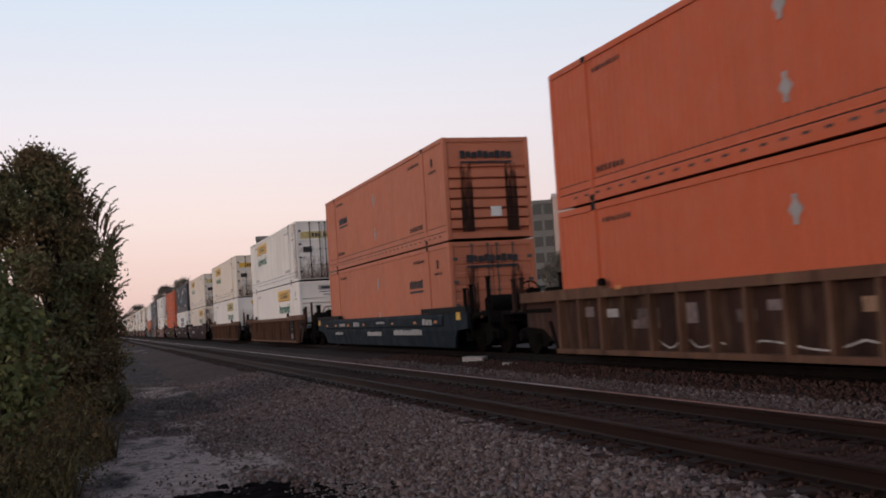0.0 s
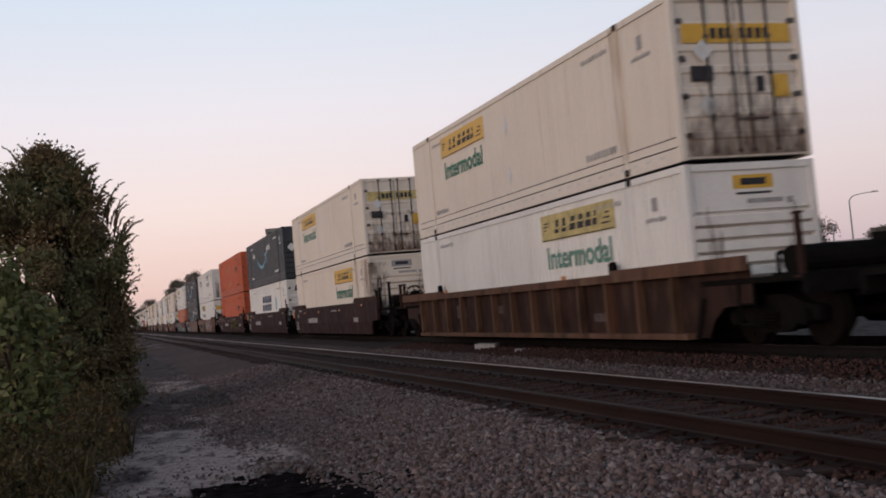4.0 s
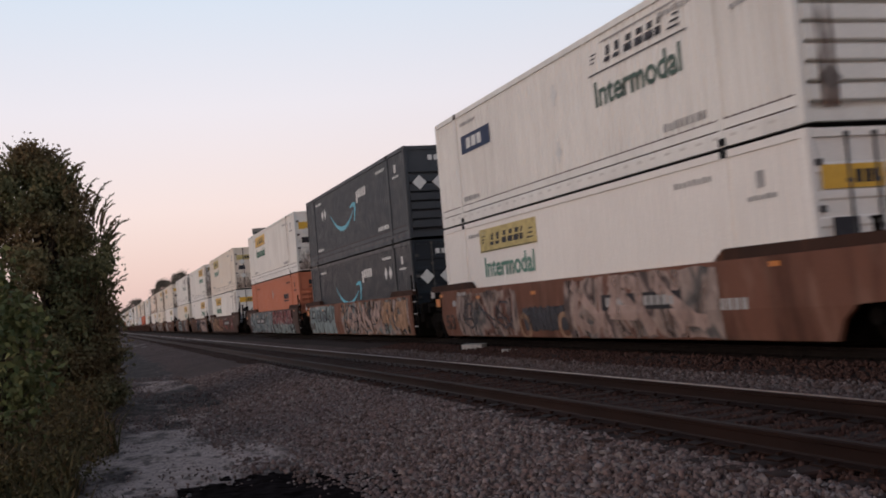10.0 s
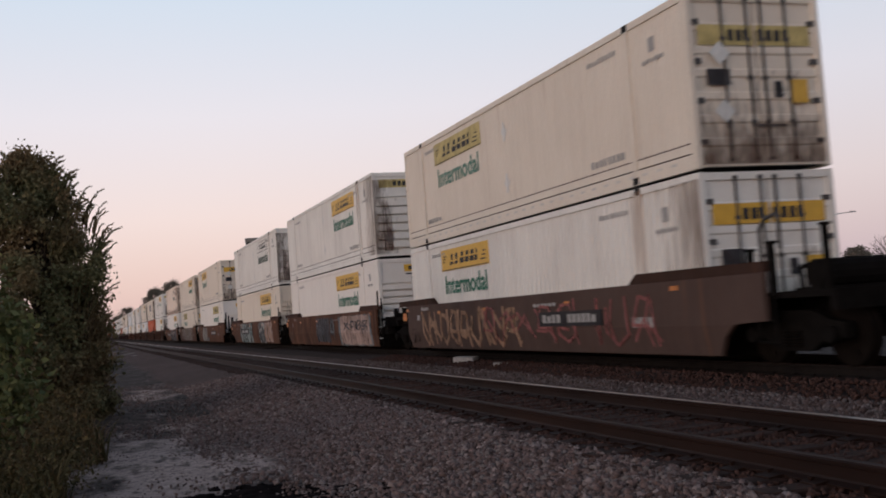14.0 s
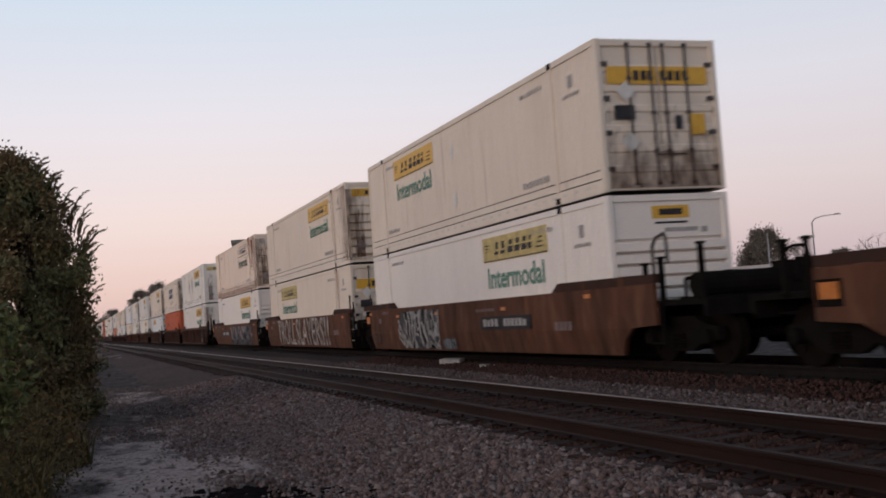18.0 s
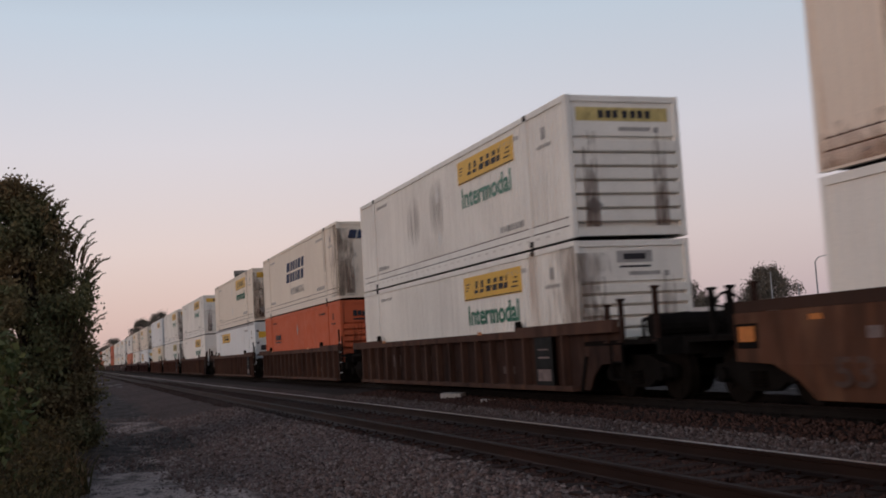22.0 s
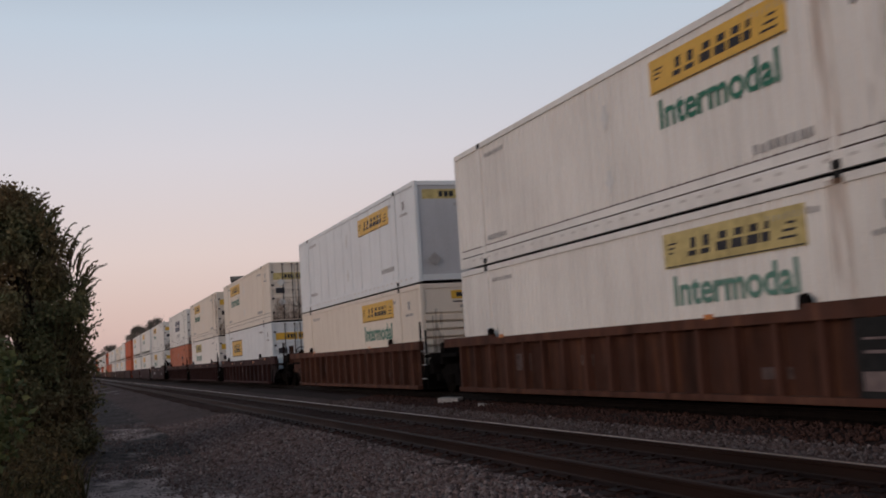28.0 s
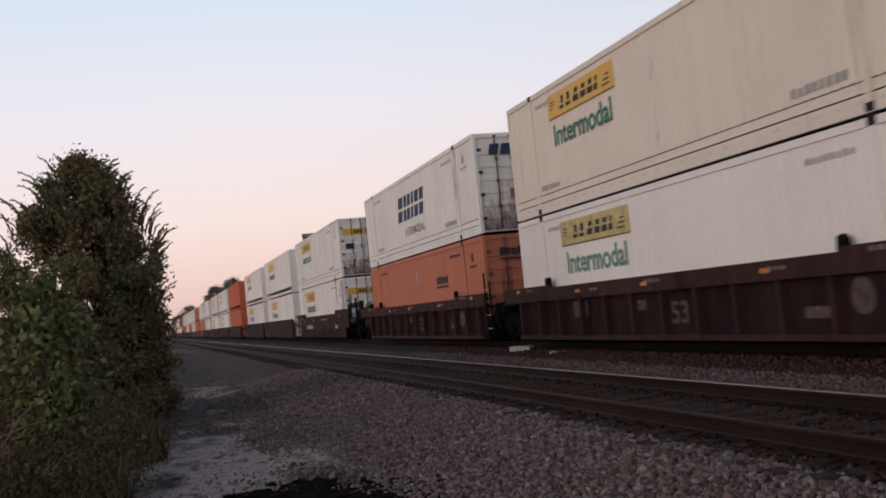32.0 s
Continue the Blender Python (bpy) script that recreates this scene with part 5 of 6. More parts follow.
            part("reflector", shared("end_reflector", lambda g: g.box(-1.512, -1.507, -0.19, 0.19, -0.10, 0.12), M["reflector"]), plate, "amber reflector plate")
        part("end_label", shared("end_label", lambda g: g.box(-1.46, -1.44, 17.0, 17.28, 1.22, 1.42), M["dull"]), car, "pale stencilled plate")
    elif not navy:
        part("number_print", shared("number_print_rib", lambda g: (g.box(-1.376, -1.371, 12.0, 12.8, 0.62, 0.98), g.box(-1.376, -1.371, 9.1, 9.6, 0.7, 0.9), g.box(-1.376, -1.371, 3.2, 3.9, 0.45, 0.62)), M["dim_mark"]), car, "number patch as plain bars")
        if style == "ribbed" and seed % 2 == 0:
            part("data_panel", shared("data_panel", lambda g: g.box(-1.512, -1.506, 0.9, 1.75, 0.2, 1.22), M["seal"]), car, "black data panel")
            part("data_print", shared("data_print", lambda g: (g.box(-1.517, -1.513, 1.0, 1.65, 0.32, 0.56), g.box(-1.517, -1.513, 1.05, 1.6, 0.78, 0.82), g.box(-1.517, -1.513, 1.1, 1.6, 0.95, 0.98)), M["worn_mark"]), car, "pale data marks as plain bars")
    for k, (kind, colour, y0, y1, z0, z1, n, fat) in enumerate(tag):
        spray(car, kind, M[colour], -1.503 - 0.0042 * k, y0, y1, z0, z1, n, fat, seed * 17 + k * 5)
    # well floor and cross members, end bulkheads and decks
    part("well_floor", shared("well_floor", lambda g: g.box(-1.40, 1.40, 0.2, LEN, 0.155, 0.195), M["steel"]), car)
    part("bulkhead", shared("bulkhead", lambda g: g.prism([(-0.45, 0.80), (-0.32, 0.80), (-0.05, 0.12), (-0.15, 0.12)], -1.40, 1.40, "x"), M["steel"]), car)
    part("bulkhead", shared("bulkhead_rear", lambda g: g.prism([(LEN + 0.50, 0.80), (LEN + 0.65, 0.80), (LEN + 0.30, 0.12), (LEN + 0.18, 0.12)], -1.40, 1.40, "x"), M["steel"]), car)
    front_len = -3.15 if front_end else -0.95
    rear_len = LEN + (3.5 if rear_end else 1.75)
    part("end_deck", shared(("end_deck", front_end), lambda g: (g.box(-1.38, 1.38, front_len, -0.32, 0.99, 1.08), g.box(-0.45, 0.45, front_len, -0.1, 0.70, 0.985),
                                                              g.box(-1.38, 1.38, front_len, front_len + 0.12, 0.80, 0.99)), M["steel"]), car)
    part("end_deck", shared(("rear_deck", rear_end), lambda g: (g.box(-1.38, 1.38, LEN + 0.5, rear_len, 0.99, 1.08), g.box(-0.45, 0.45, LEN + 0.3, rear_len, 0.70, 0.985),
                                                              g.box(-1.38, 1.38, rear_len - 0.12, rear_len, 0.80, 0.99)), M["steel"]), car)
    if front_end:
        stout = M["steel"] if style == "smooth" else paint
        spots = ((-1.36, -1.30, 0.62), (-1.36, -1.82, 0.70), (-1.30, -2.95, 0.86), (0.70, -2.95, 0.86))
        for hx, hy, tall in spots[2:] if style == "panel" else spots:
            part("end_post", shared(("end_post", tall), lambda g: (g.chamfer_box(-0.045, 0.045, -0.04, 0.04, 1.05, 1.08 + tall, 0.012), g.box(-0.06, 0.06, -0.07, 0.05, 1.08 + tall, 1.12 + tall), g.box(-0.08, 0.08, -0.08, 0.08, 1.03, 1.07)), stout), car, "upright end post", pose(hx, hy, 0))
        if style == "smooth" and not navy:
            part("grab_rail", shared("grab_rail", lambda g: tube(g, [Vector(q) for q in ((0, 0, 1.05), (0, 0, 2.0), (0, -0.12, 2.14), (0, -0.40, 2.20), (0, -0.46, 2.10), (0, -0.46, 1.7))], 0.03, 0.03, 8), M["rod"]), car, "bent pipe grab rail", pose(-1.34, -1.55, 0))
        gear = part("brake_gear", shared("deck_gear", lambda g: (g.cyl((-1.05, -2.35, 1.30), (0.55, -2.35, 1.30), 0.21, 14), g.box(-1.2, 0.7, -2.62, -2.08, 1.075, 1.12), g.box(0.62, 1.15, -2.6, -2.1, 1.08, 1.62)), M["steel"]), car, "black air tank and brake gear")
        part("pipe", shared("deck_pipe", lambda g: tube(g, [Vector(q) for q in ((-1.05, -2.05, 1.10), (-1.05, -2.05, 1.42), (-0.2, -2.05, 1.50), (0.7, -2.1, 1.46))], 0.035, 0.03, 8), M["steel"]), gear)
        part("step", shared("step", lambda g: (g.cyl((-1.42, -1.45, 0.35), (-1.42, -1.45, 1.0), 0.022, 6), g.cyl((-1.42, -1.87, 0.35), (-1.42, -1.87, 1.0), 0.022, 6), [g.cyl((-1.42, -1.45, z), (-1.42, -1.87, z), 0.022, 6) for z in (0.37, 0.68)]), M["steel"]), car)
        part("coupler", shared("coupler", lambda g: (g.box(-0.09, 0.09, -3.75, -3.0, 0.74, 0.96), g.prism([(-0.16, -3.72), (0.16, -3.72), (0.20, -3.95), (-0.02, -4.02), (-0.18, -3.90)], 0.68, 1.02, "z")), M["steel"]), car)
    if rear_end:
        for hx, hy in ((-1.36, back + 0.25), (-1.36, back + 0.75)):
            part("end_post", shared(("end_post", 0.7), lambda g: (g.chamfer_box(-0.045, 0.045, -0.04, 0.04, 1.05, 1.78, 0.012), g.box(-0.06, 0.06, -0.07, 0.05, 1.78, 1.82), g.box(-0.08, 0.08, -0.08, 0.08, 1.03, 1.07)), M["steel"] if style == "smooth" else paint), car, "upright end post", pose(hx, hy, 0))
        bw = part("brake_stand", shared("brake_stand", lambda g: (g.cyl((-0.75, rear_len - 0.5, 1.08), (-0.75, rear_len - 0.5, 1.62), 0.04, 8), g.box(-0.9, -0.6, rear_len - 0.58, rear_len - 0.45, 1.34, 1.58)), M["steel"]), car)
        part("brake_wheel", shared("brake_wheel", lambda g: (g.ring((-0.75, rear_len - 0.36, 1.50), 0.26, 0.022, 18, "y"), [g.cyl((-0.75, rear_len - 0.36, 1.50), (-0.75 + 0.26 * math.cos(a), rear_len - 0.36, 1.50 + 0.26 * math.sin(a)), 0.014, 6) for a in (0.4, 1.66, 2.9, 4.2, 5.4)]), M["steel"]), bw, "spoked brake wheel")
        part("coupler", shared("coupler_rear", lambda g: g.box(-0.09, 0.09, rear_len - 0.1, rear_len + 0.62, 0.74, 0.96), M["steel"]), car)
        truck(car, LEN + 1.95)
    else:
        truck(car, LEN + 1.72)
    if not front_end:
        part("ladder", shared("ladder", lambda g: (g.cyl((-1.43, -0.22, 0.2), (-1.43, -0.22, 2.0), 0.03, 8), g.cyl((-1.43, -0.66, 0.2), (-1.43, -0.66, 1.75), 0.026, 8)), M["steel"]), car, "dark end ladder")
        for z in (0.42, 0.80, 1.17, 1.52):
            part("rung", shared("ladder_rung", lambda g: g.cyl((-1.44, -0.22, 0), (-1.44, -0.66, 0), 0.015, 6), M["dull"]), car, "worn pale rung", pose(0, 0, z))
        # Assumed gear, added in black to stand for shade at the car's end.
        part("brake_gear", shared("brake_gear", lambda g: (g.cyl((-1.0, -0.75, 1.22), (-0.35, -0.75, 1.22), 0.17, 12), g.box(-1.25, -0.2, -0.95, -0.42, 1.06, 1.12), g.cyl((-1.28, -0.55, 0.9), (1.1, -0.55, 0.95), 0.04, 8),
                                                        g.box(-1.30, -1.05, -0.8, -0.45, 0.55, 0.95), g.cyl((0.2, -0.6, 1.05), (0.2, -0.6, 1.72), 0.035, 8), g.cyl((0.75, -0.6, 1.05), (0.75, -0.6, 1.65), 0.035, 8)), M["steel"]), car, "black assumed brake gear filling the shaded car end")
    if front_end:
        truck(car, -1.80)
    return car


# ---- the consist, from the first car seen to the last ----
TRAIN = []
START = [4.72, 28.35, 51.74, 75.64, 99.13, 118.74, 138.53, 162.14, 181.63, 201.13, 225.22, 245.34, 264.88, 288.77, 308.12, 327.97, 351.51, 371.26, 390.99, 414.25, 434.17, 453.74, 477.35, 497.07, 516.38, 539.57]
FR, RR = 2.74, 9.62  # near end of a logo that sits towards the front or the rear
W1, W2, PK, TL, SD, BK, RS, MR, SL = "spray_white", "spray_grey", "spray_pink", "spray_teal", "spray_sand", "spray_black", "spray_rose", "spray_maroon", "spray_slate"
# car: upper box (colour, end, logo, place), lower box, body style, paint, graffiti rows
CARS = [
    (("orange", "nose", "orange", 2.7), ("orange", "door", "orange", 2.7), "ribbed", "rust_car", []),
    (("faded", "nose", "orange", 12.3), ("faded", "door", "orange", 2.7), "smooth", "navy_car", []),
    (("white", "door", "yellow", RR), ("clean", "nose", "yellow", FR), "ribbed", "rust_car", []),
    (("beige", "door", "yellow", RR), ("white", "nose", "pale", FR), "panel", "rust_car", []),
    (("beige", "door", "yellow", RR), ("beige", "nose", "yellow", FR), "smooth", "maroon_car", []),
    (("slate", "nose", "curve", 0), ("white", "door", "slant", 5.85), "smooth", "maroon_car", []),
    (("orange", "door", "orange", 2.9), ("orange", "door", "orange", 2.9), "smooth", "maroon_car", [("strokes", "spray_lime", 2.6, 8.6, 0.22, 1.25, 7, 0.03)]),
    (("white", "nose", "outline", FR), ("clean", "door", "pale", RR), "smooth", "clay_car", [("wash", "mural_rose", 10.7, 14.9, 0.17, 1.30, 0, 0), ("strokes", SL, 10.9, 14.5, 0.3, 1.1, 3, 0.05), ("wash", SL, 8.0, 10.3, 0.30, 0.85, 0, 0), ("rings", SD, 7.75, 10.6, 0.15, 1.2, 0, 0.11),
                                                                                           ("wash", "mural_rose", 2.2, 7.9, 0.17, 1.36, 0, 0), ("strokes", RS, 2.6, 7.7, 0.2, 1.34, 3, 0.22)]),
    (("slate", "nose", "curve", 0), ("black", "door", "curve", 0), "smooth", "clay_car", [("wash", TL, 10.9, 16.2, 0.17, 1.35, 0, 0), ("strokes", SL, 11.2, 15.8, 0.62, 1.2, 4, 0.06), ("wash", "mural_warm", 0.1, 9.6, 0.16, 1.36, 0, 0), ("strokes", SL, 0.3, 9.3, 0.18, 1.34, 7, 0.06),
                                                                                   ("strokes", SD, 0.3, 3.4, 0.3, 1.25, 2, 0.26), ("strokes", RS, 3.6, 8.6, 0.25, 1.25, 4, 0.17)]),
    (("white", "door", "yellow", RR), ("faded", "nose", "orange", 3.1), "smooth", "grey_car", [("wash", "mural_blue", 7.5, 16.2, 0.17, 1.36, 0, 0), ("strokes", TL, 7.7, 15.9, 0.2, 1.3, 9, 0.05), ("wash", "mural_maroon", 1.2, 7.3, 0.60, 1.36, 0, 0),
                                                                                       ("wash", "mural_teal", 0.8, 7.4, 0.16, 0.66, 0, 0), ("strokes", PK, 1.4, 7.2, 0.66, 1.34, 5, 0.05)]),
    (("beige", "door", "pale", RR), ("white", "door", "yellow", RR), "smooth", "grey_car", [("strokes", SD, 7.5, 14.8, 0.2, 1.25, 9, 0.10), ("strokes", PK, 1.2, 9.8, 0.25, 1.25, 8, 0.06)]),
    (("white", "nose", "yellow", FR), ("clean", "nose", "yellow", FR), "smooth", "brown_car", [("wash", SL, 7.2, 9.8, 0.27, 1.28, 0, 0), ("wash", BK, 6.55, 7.05, 0.55, 1.25, 0, 0), ("strokes", W2, 6.3, 7.1, 0.3, 1.2, 1, 0.05), ("wash", W2, 0.6, 5.5, 0.16, 1.30, 0, 0), ("wash", RS, 0.75, 5.2, 0.2, 1.28, 0, 0), ("strokes", SL, 1.0, 4.6, 0.7, 1.1, 4, 0.05)]),
    (("white", "nose", "outline", FR), ("beige", "nose", "yellow", FR), "smooth", "brown_car", [("wash", "mural_teal", 8.75, 13.7, 0.17, 1.34, 0, 0), ("wash", "mural_bold", 4.1, 6.1, 0.17, 1.33, 0, 0), ("wash", RS, 1.65, 4.05, 0.22, 1.32, 0, 0), ("strokes", SD, 1.8, 3.9, 0.3, 1.2, 2, 0.05)]),
    (("beige", "door", "yellow", RR), ("clean", "nose", "pale", FR), "smooth", "brown_car", [("wash", "mural_bold", 9.6, 12.9, 0.2, 1.3, 0, 0), ("strokes", W1, 9.4, 13.2, 0.18, 1.3, 5, 0.06), ("wash", W2, 8.3, 9.2, 0.2, 0.5, 0, 0)]),
    (("beige", "nose", "yellow", FR), ("beige", "door", "pale", RR), "smooth", "brown_car", []),
    (("rusty", "nose", "outline", FR), ("clean", "nose", "yellow", FR), "smooth", "brown_car", [("wash", SL, 1.8, 9.4, 0.16, 0.75, 0, 0), ("wash", "mural_dusk", 1.8, 9.4, 0.45, 1.26, 0, 0)]),
    (("white", "nose", "yellow", FR), ("white", "nose", "yellow", FR), "ribbed", "soot_car", []),
    (("beige", "flat", "slant", 5.85), ("orange", "nose", "orange", 12.0), "ribbed", "soot_car", []),
    (("beige", "nose", "yellow", FR), ("bluish", "door", "small", RR), "ribbed", "soot_car", []),
    (("white", "nose", "yellow", FR), ("clean", "nose", "yellow", FR), "ribbed", "soot_car", []),
    (("white", "nose", "yellow", FR), ("white", "nose", "pale", FR), "ribbed", "umber_car", []),
    (("bluish", "flat", "small", FR), ("beige", "nose", "yellow", FR), "ribbed", "umber_car", []),
    (("beige", "door", "yellow", RR), ("bluish", "door", "square", 0), "panel", "wine_car", []),
    (("beige", "door", "yellow", RR), ("clean", "door", "pale", RR), "panel", "wine_car", []),
    (("white", "door", "slant", 5.85), ("faded", "door", "orange", 4.0), "panel", "wine_car", []),
    (("white", "door", "yellow", RR), ("white", "door", "yellow", RR), "smooth", "maroon_car", []),
]


def describe(spec):
    colour, end, brand, _ = spec
    base = {"white": "white ribbed steel freight container", "clean": "clean white ribbed freight container", "beige": "cream dust-stained ribbed freight container",
            "rusty": "cream freight container streaked with rust", "bluish": "pale blue-white plate-sided freight container", "orange": "bright orange ribbed freight container",
            "faded": "faded orange ribbed freight container", "black": "charcoal ribbed freight container", "slate": "weathered charcoal ribbed freight container"}[colour]
    tail = {"yellow": "with a yellow logo panel", "pale": "with a bleached yellow logo", "outline": "with a bleached logo outline", "square": "with a square yellow logo",
            "small": "with a small yellow logo", "orange": "with dark logo marks", "curve": "with a cyan curved logo", "slant": "with big slanted blue marks"}[brand]
    return base + " " + tail


CAR_LABEL = {"rust_car": "rust-brown steel well car", "soot_car": "dark brown steel well car", "umber_car": "warm brown steel well car", "wine_car": "very dark maroon well car", "brown_car": "brown steel well car", "clay_car": "pinkish brown steel well car", "maroon_car": "dark maroon well car", "navy_car": "dark navy well car", "grey_car": "grey-brown weathered well car"}
STYLE = {"smooth": "with smooth side sills", "ribbed": "with closely ribbed side sills", "panel": "with panelled side sills"}
SINGLE = {0, 1, 2, 3}
for i, (up, low, style, mat, tag) in enumerate(CARS):
    fe = i in SINGLE or (i - 4) % 3 == 0
    re = i in SINGLE or (i - 4) % 3 == 2
    lab = CAR_LABEL[mat] + " " + STYLE[style] + (", covered in graffiti" if tag else "")
    TRAIN.append((well_car(style, mat, lab, fe, re, tag, i), START[i], 0.0))
    for k, (spec, z) in enumerate(((low, LOWER_Z), (up, UPPER_Z))):
        b = container(*spec, describe(spec), i * 2 + k, spec[0] == "bluish", "grey" if spec[0] == "bluish" and spec[1] == "flat" else None, k == 1)
        TRAIN.append((b, START[i], z))
for cy, cz, ry, rz in ((10.3, 1.62, 0.75, 0.85), (8.1, 1.75, 0.95, 0.95)):
    part("smudge", Geo().box(-WALL - 0.012, -WALL - 0.010, cy - ry, cy + ry, cz - rz, cz + rz).mesh("smudge", smudge_mat(cy, cz, ry, rz)), TRAIN[16 * 3 + 2][0], "dark weathered smudge on the side wall")
first = TRAIN[0][0]
for y, z, w, h, ink in ((14.6, 0.86, 0.36, 0.20, "worn_mark"), (13.55, 0.84, 0.62, 0.16, "dull"), (10.75, 0.70, 0.62, 0.34, "worn_mark"), (6.05, 0.80, 0.70, 0.20, "spray_sand"), (5.0, 0.70, 0.60, 0.22, "spray_sand"), (8.3, 0.86, 0.50, 0.16, "worn_mark"), (12.6, 0.62, 0.40, 0.16, "worn_mark")):
    part("stencil_patch", Geo().box(-1.376, -1.3715, y, y + w, z, z + h).mesh("stencil_patch", M[ink]), first, "worn pale stencil patch")
chalk = Geo()
for y0, y1, seed in ((4.1, 9.4, 3), (10.0, 12.4, 4)):
    rng = random.Random(seed)
    pts = [(y1 - (y1 - y0) * i / 14, 0.36 + 0.06 * math.sin(i * 1.1) + rng.uniform(-0.03, 0.03)) for i in range(15)]
    stroke(chalk, -1.3735, pts, 0.03, 0, 0.24, 0.60)
part("graffiti", chalk.mesh("graffiti", M["spray_white"]), first, "thin white chalk scrawl")
for word, y_left, wide in (("TROLL", 13.45, 4.0), ("SLAYERS", 9.2, 5.3), ("!!", 3.75, 0.75)):
    for ink, weight, out in (("spray_slate", 0.075, 1.508), ("spray_tan", 0.050, 1.510), ("spray_white", -0.012, 1.512)):
        flat_word = lettering(word, wide, 1.12, M[ink], weight).copy()
        flat_word.transform(Matrix.Translation((-out, y_left, 0.22)))
        part("lettering", folded(flat_word), TRAIN[14 * 3][0], "sprayed word in tan with pale cores")


part("sticker", Geo().box(-WALL - 0.010, -WALL - 0.006, 4.05, 4.55, 1.28, 2.02).mesh("sticker", M["cyan"]), TRAIN[5 * 3 + 1][0], "cyan rectangular sticker")


# ---- the far part of the train: plain but whole ----
def far_box(colour, brand):
    body = M[colour]
    box = empty("freight_container", Matrix(), describe((colour, "nose", brand, 0)), "freight container", "containers on the train")
    for s in (-1, 1):
        part("side_wall", shared(("side_wall", s, False), lambda g, s=s: side_sheet(g, s * WALL, s, 0.03), body), box)
    part("frame", shared("far_frame", lambda g: (g.box(-1.305, 1.305, 0, 0.14, 0, TALL), g.box(-1.305, 1.305, LEN - 0.14, LEN, 0, TALL), g.box(-1.30, 1.30, 0.14, LEN - 0.14, 0.06, 0.20),
                                                 g.box(-1.30, 1.30, 0.14, LEN - 0.14, TALL - 0.12, TALL)), body), box)
    part("twist_lock", shared("far_lock", lambda g: g.box(-1.1, 1.1, 1.9, 14.5, -0.0705, 0.06), M["seal"]), box)
    if brand == "yellow":
        x = -WALL - 0.006
        part("logo_panel", shared("far_logo", lambda g: g.box(x - 0.002, x + 0.002, RR, RR + 3.7, 2.05, 2.63), M["yellow"]), box, "yellow logo panel")
        part("lettering", lettering("Intermodal", 3.35, 0.50, M["green"]), box, "green word", pose(x - 0.002, RR + 3.4, 1.42))
    return box


FAR = [("white", "white"), ("clean", "white"), ("orange", "orange"), ("white", "clean"), ("beige", "white"), ("white", "white"), ("clean", "faded"), ("orange", "orange"), ("white", "beige"),
       ("white", "orange"), ("white", "white"), ("beige", "orange"), ("orange", "orange"), ("black", "white"), ("white", "white"), ("white", "clean"), ("orange", "orange"), ("white", "white"),
       ("beige", "white"), ("white", "white"), ("orange", "white"), ("white", "orange"), ("white", "white"), ("clean", "white")]
far_s = START[25]
for i, (up, low) in enumerate(FAR):
    far_s += 23.4 if (26 + i - 4) % 3 == 0 else 19.4
    mat = ("maroon_car", "rust_car", "brown_car")[(i // 3) % 3]
    car = empty("well_car", Matrix(), CAR_LABEL[mat] + " far down the line", "freight car", "cars of the train")
    for s in (-1, 1):
        part("side_sill", shared(("far_sill", s), lambda g, s=s: g.prism(sill_outline(0, 1), min(s * 1.50, s * 1.42), max(s * 1.50, s * 1.42), "x"), M[mat]), car)
    part("end_deck", shared("far_deck", lambda g: (g.box(-1.38, 1.38, LEN + 0.5, LEN + 2.3, 0.95, 1.08), g.box(-1.38, 1.38, -0.9, -0.3, 0.95, 1.08)), M[mat]), car)
    part("truck", shared("far_truck", lambda g: (g.box(-1.08, 1.08, LEN + 0.7, LEN + 2.7, 0.3, 0.7), [g.cyl((s * 0.7, LEN + 1.72 + d, 0.458), (s * 0.84, LEN + 1.72 + d, 0.458), 0.455, 20) for s in (-1, 1) for d in (-0.89, 0.89)]), M["steel"]), car)
    TRAIN.append((car, far_s, 0.0))
    for colour, z in ((low, LOWER_Z), (up, UPPER_Z)):
        TRAIN.append((far_box(colour, {"orange": "orange", "faded": "orange", "black": "curve"}.get(colour, "yellow")), far_s, z))


# ---- plants ----
def leaf_cloud(name, centres, count, spread, size, mat, parent, seed, droop=0.3, label=""):
    """Leaves scattered round twig ends; each a folded blade of two quads' worth of triangles."""
    rng = np.random.default_rng(seed)
    c = np.asarray(centres)[rng.integers(0, len(centres), count)] + rng.normal(0, spread, (count, 3))
    d = rng.normal(size=(count, 3))
    d[:, 2] -= droop
    d /= np.linalg.norm(d, axis=1)[:, None]
    side = np.cross(d, rng.normal(size=(count, 3)))
    side /= np.linalg.norm(side, axis=1)[:, None]
    s = (size * rng.uniform(0.6, 1.3, count))[:, None]
    up = np.cross(d, side)
    v = np.stack([c, c + d * s * 0.5 + side * s * 0.30 + up * s * 0.08, c + d * s, c + d * s * 0.5 - side * s * 0.30 + up * s * 0.08], axis=1).reshape(-1, 3)
    k = np.arange(count)[:, None] * 4
    f = np.concatenate([k + 0, k + 1, k + 2, k + 0, k + 2, k + 3], axis=1).ravel()
    return part(name, raw_mesh(name, v, f, 3, mat), parent, label)


def limb_path(a, b, bend, rng, n=5):
    a, b = Vector(a), Vector(b)
    off = Vector((rng.uniform(-1, 1), rng.uniform(-1, 1), rng.uniform(-0.3, 0.6))) * bend
    return [a.lerp(b, i / n) + off * math.sin(math.pi * i / n) for i in range(n + 1)]


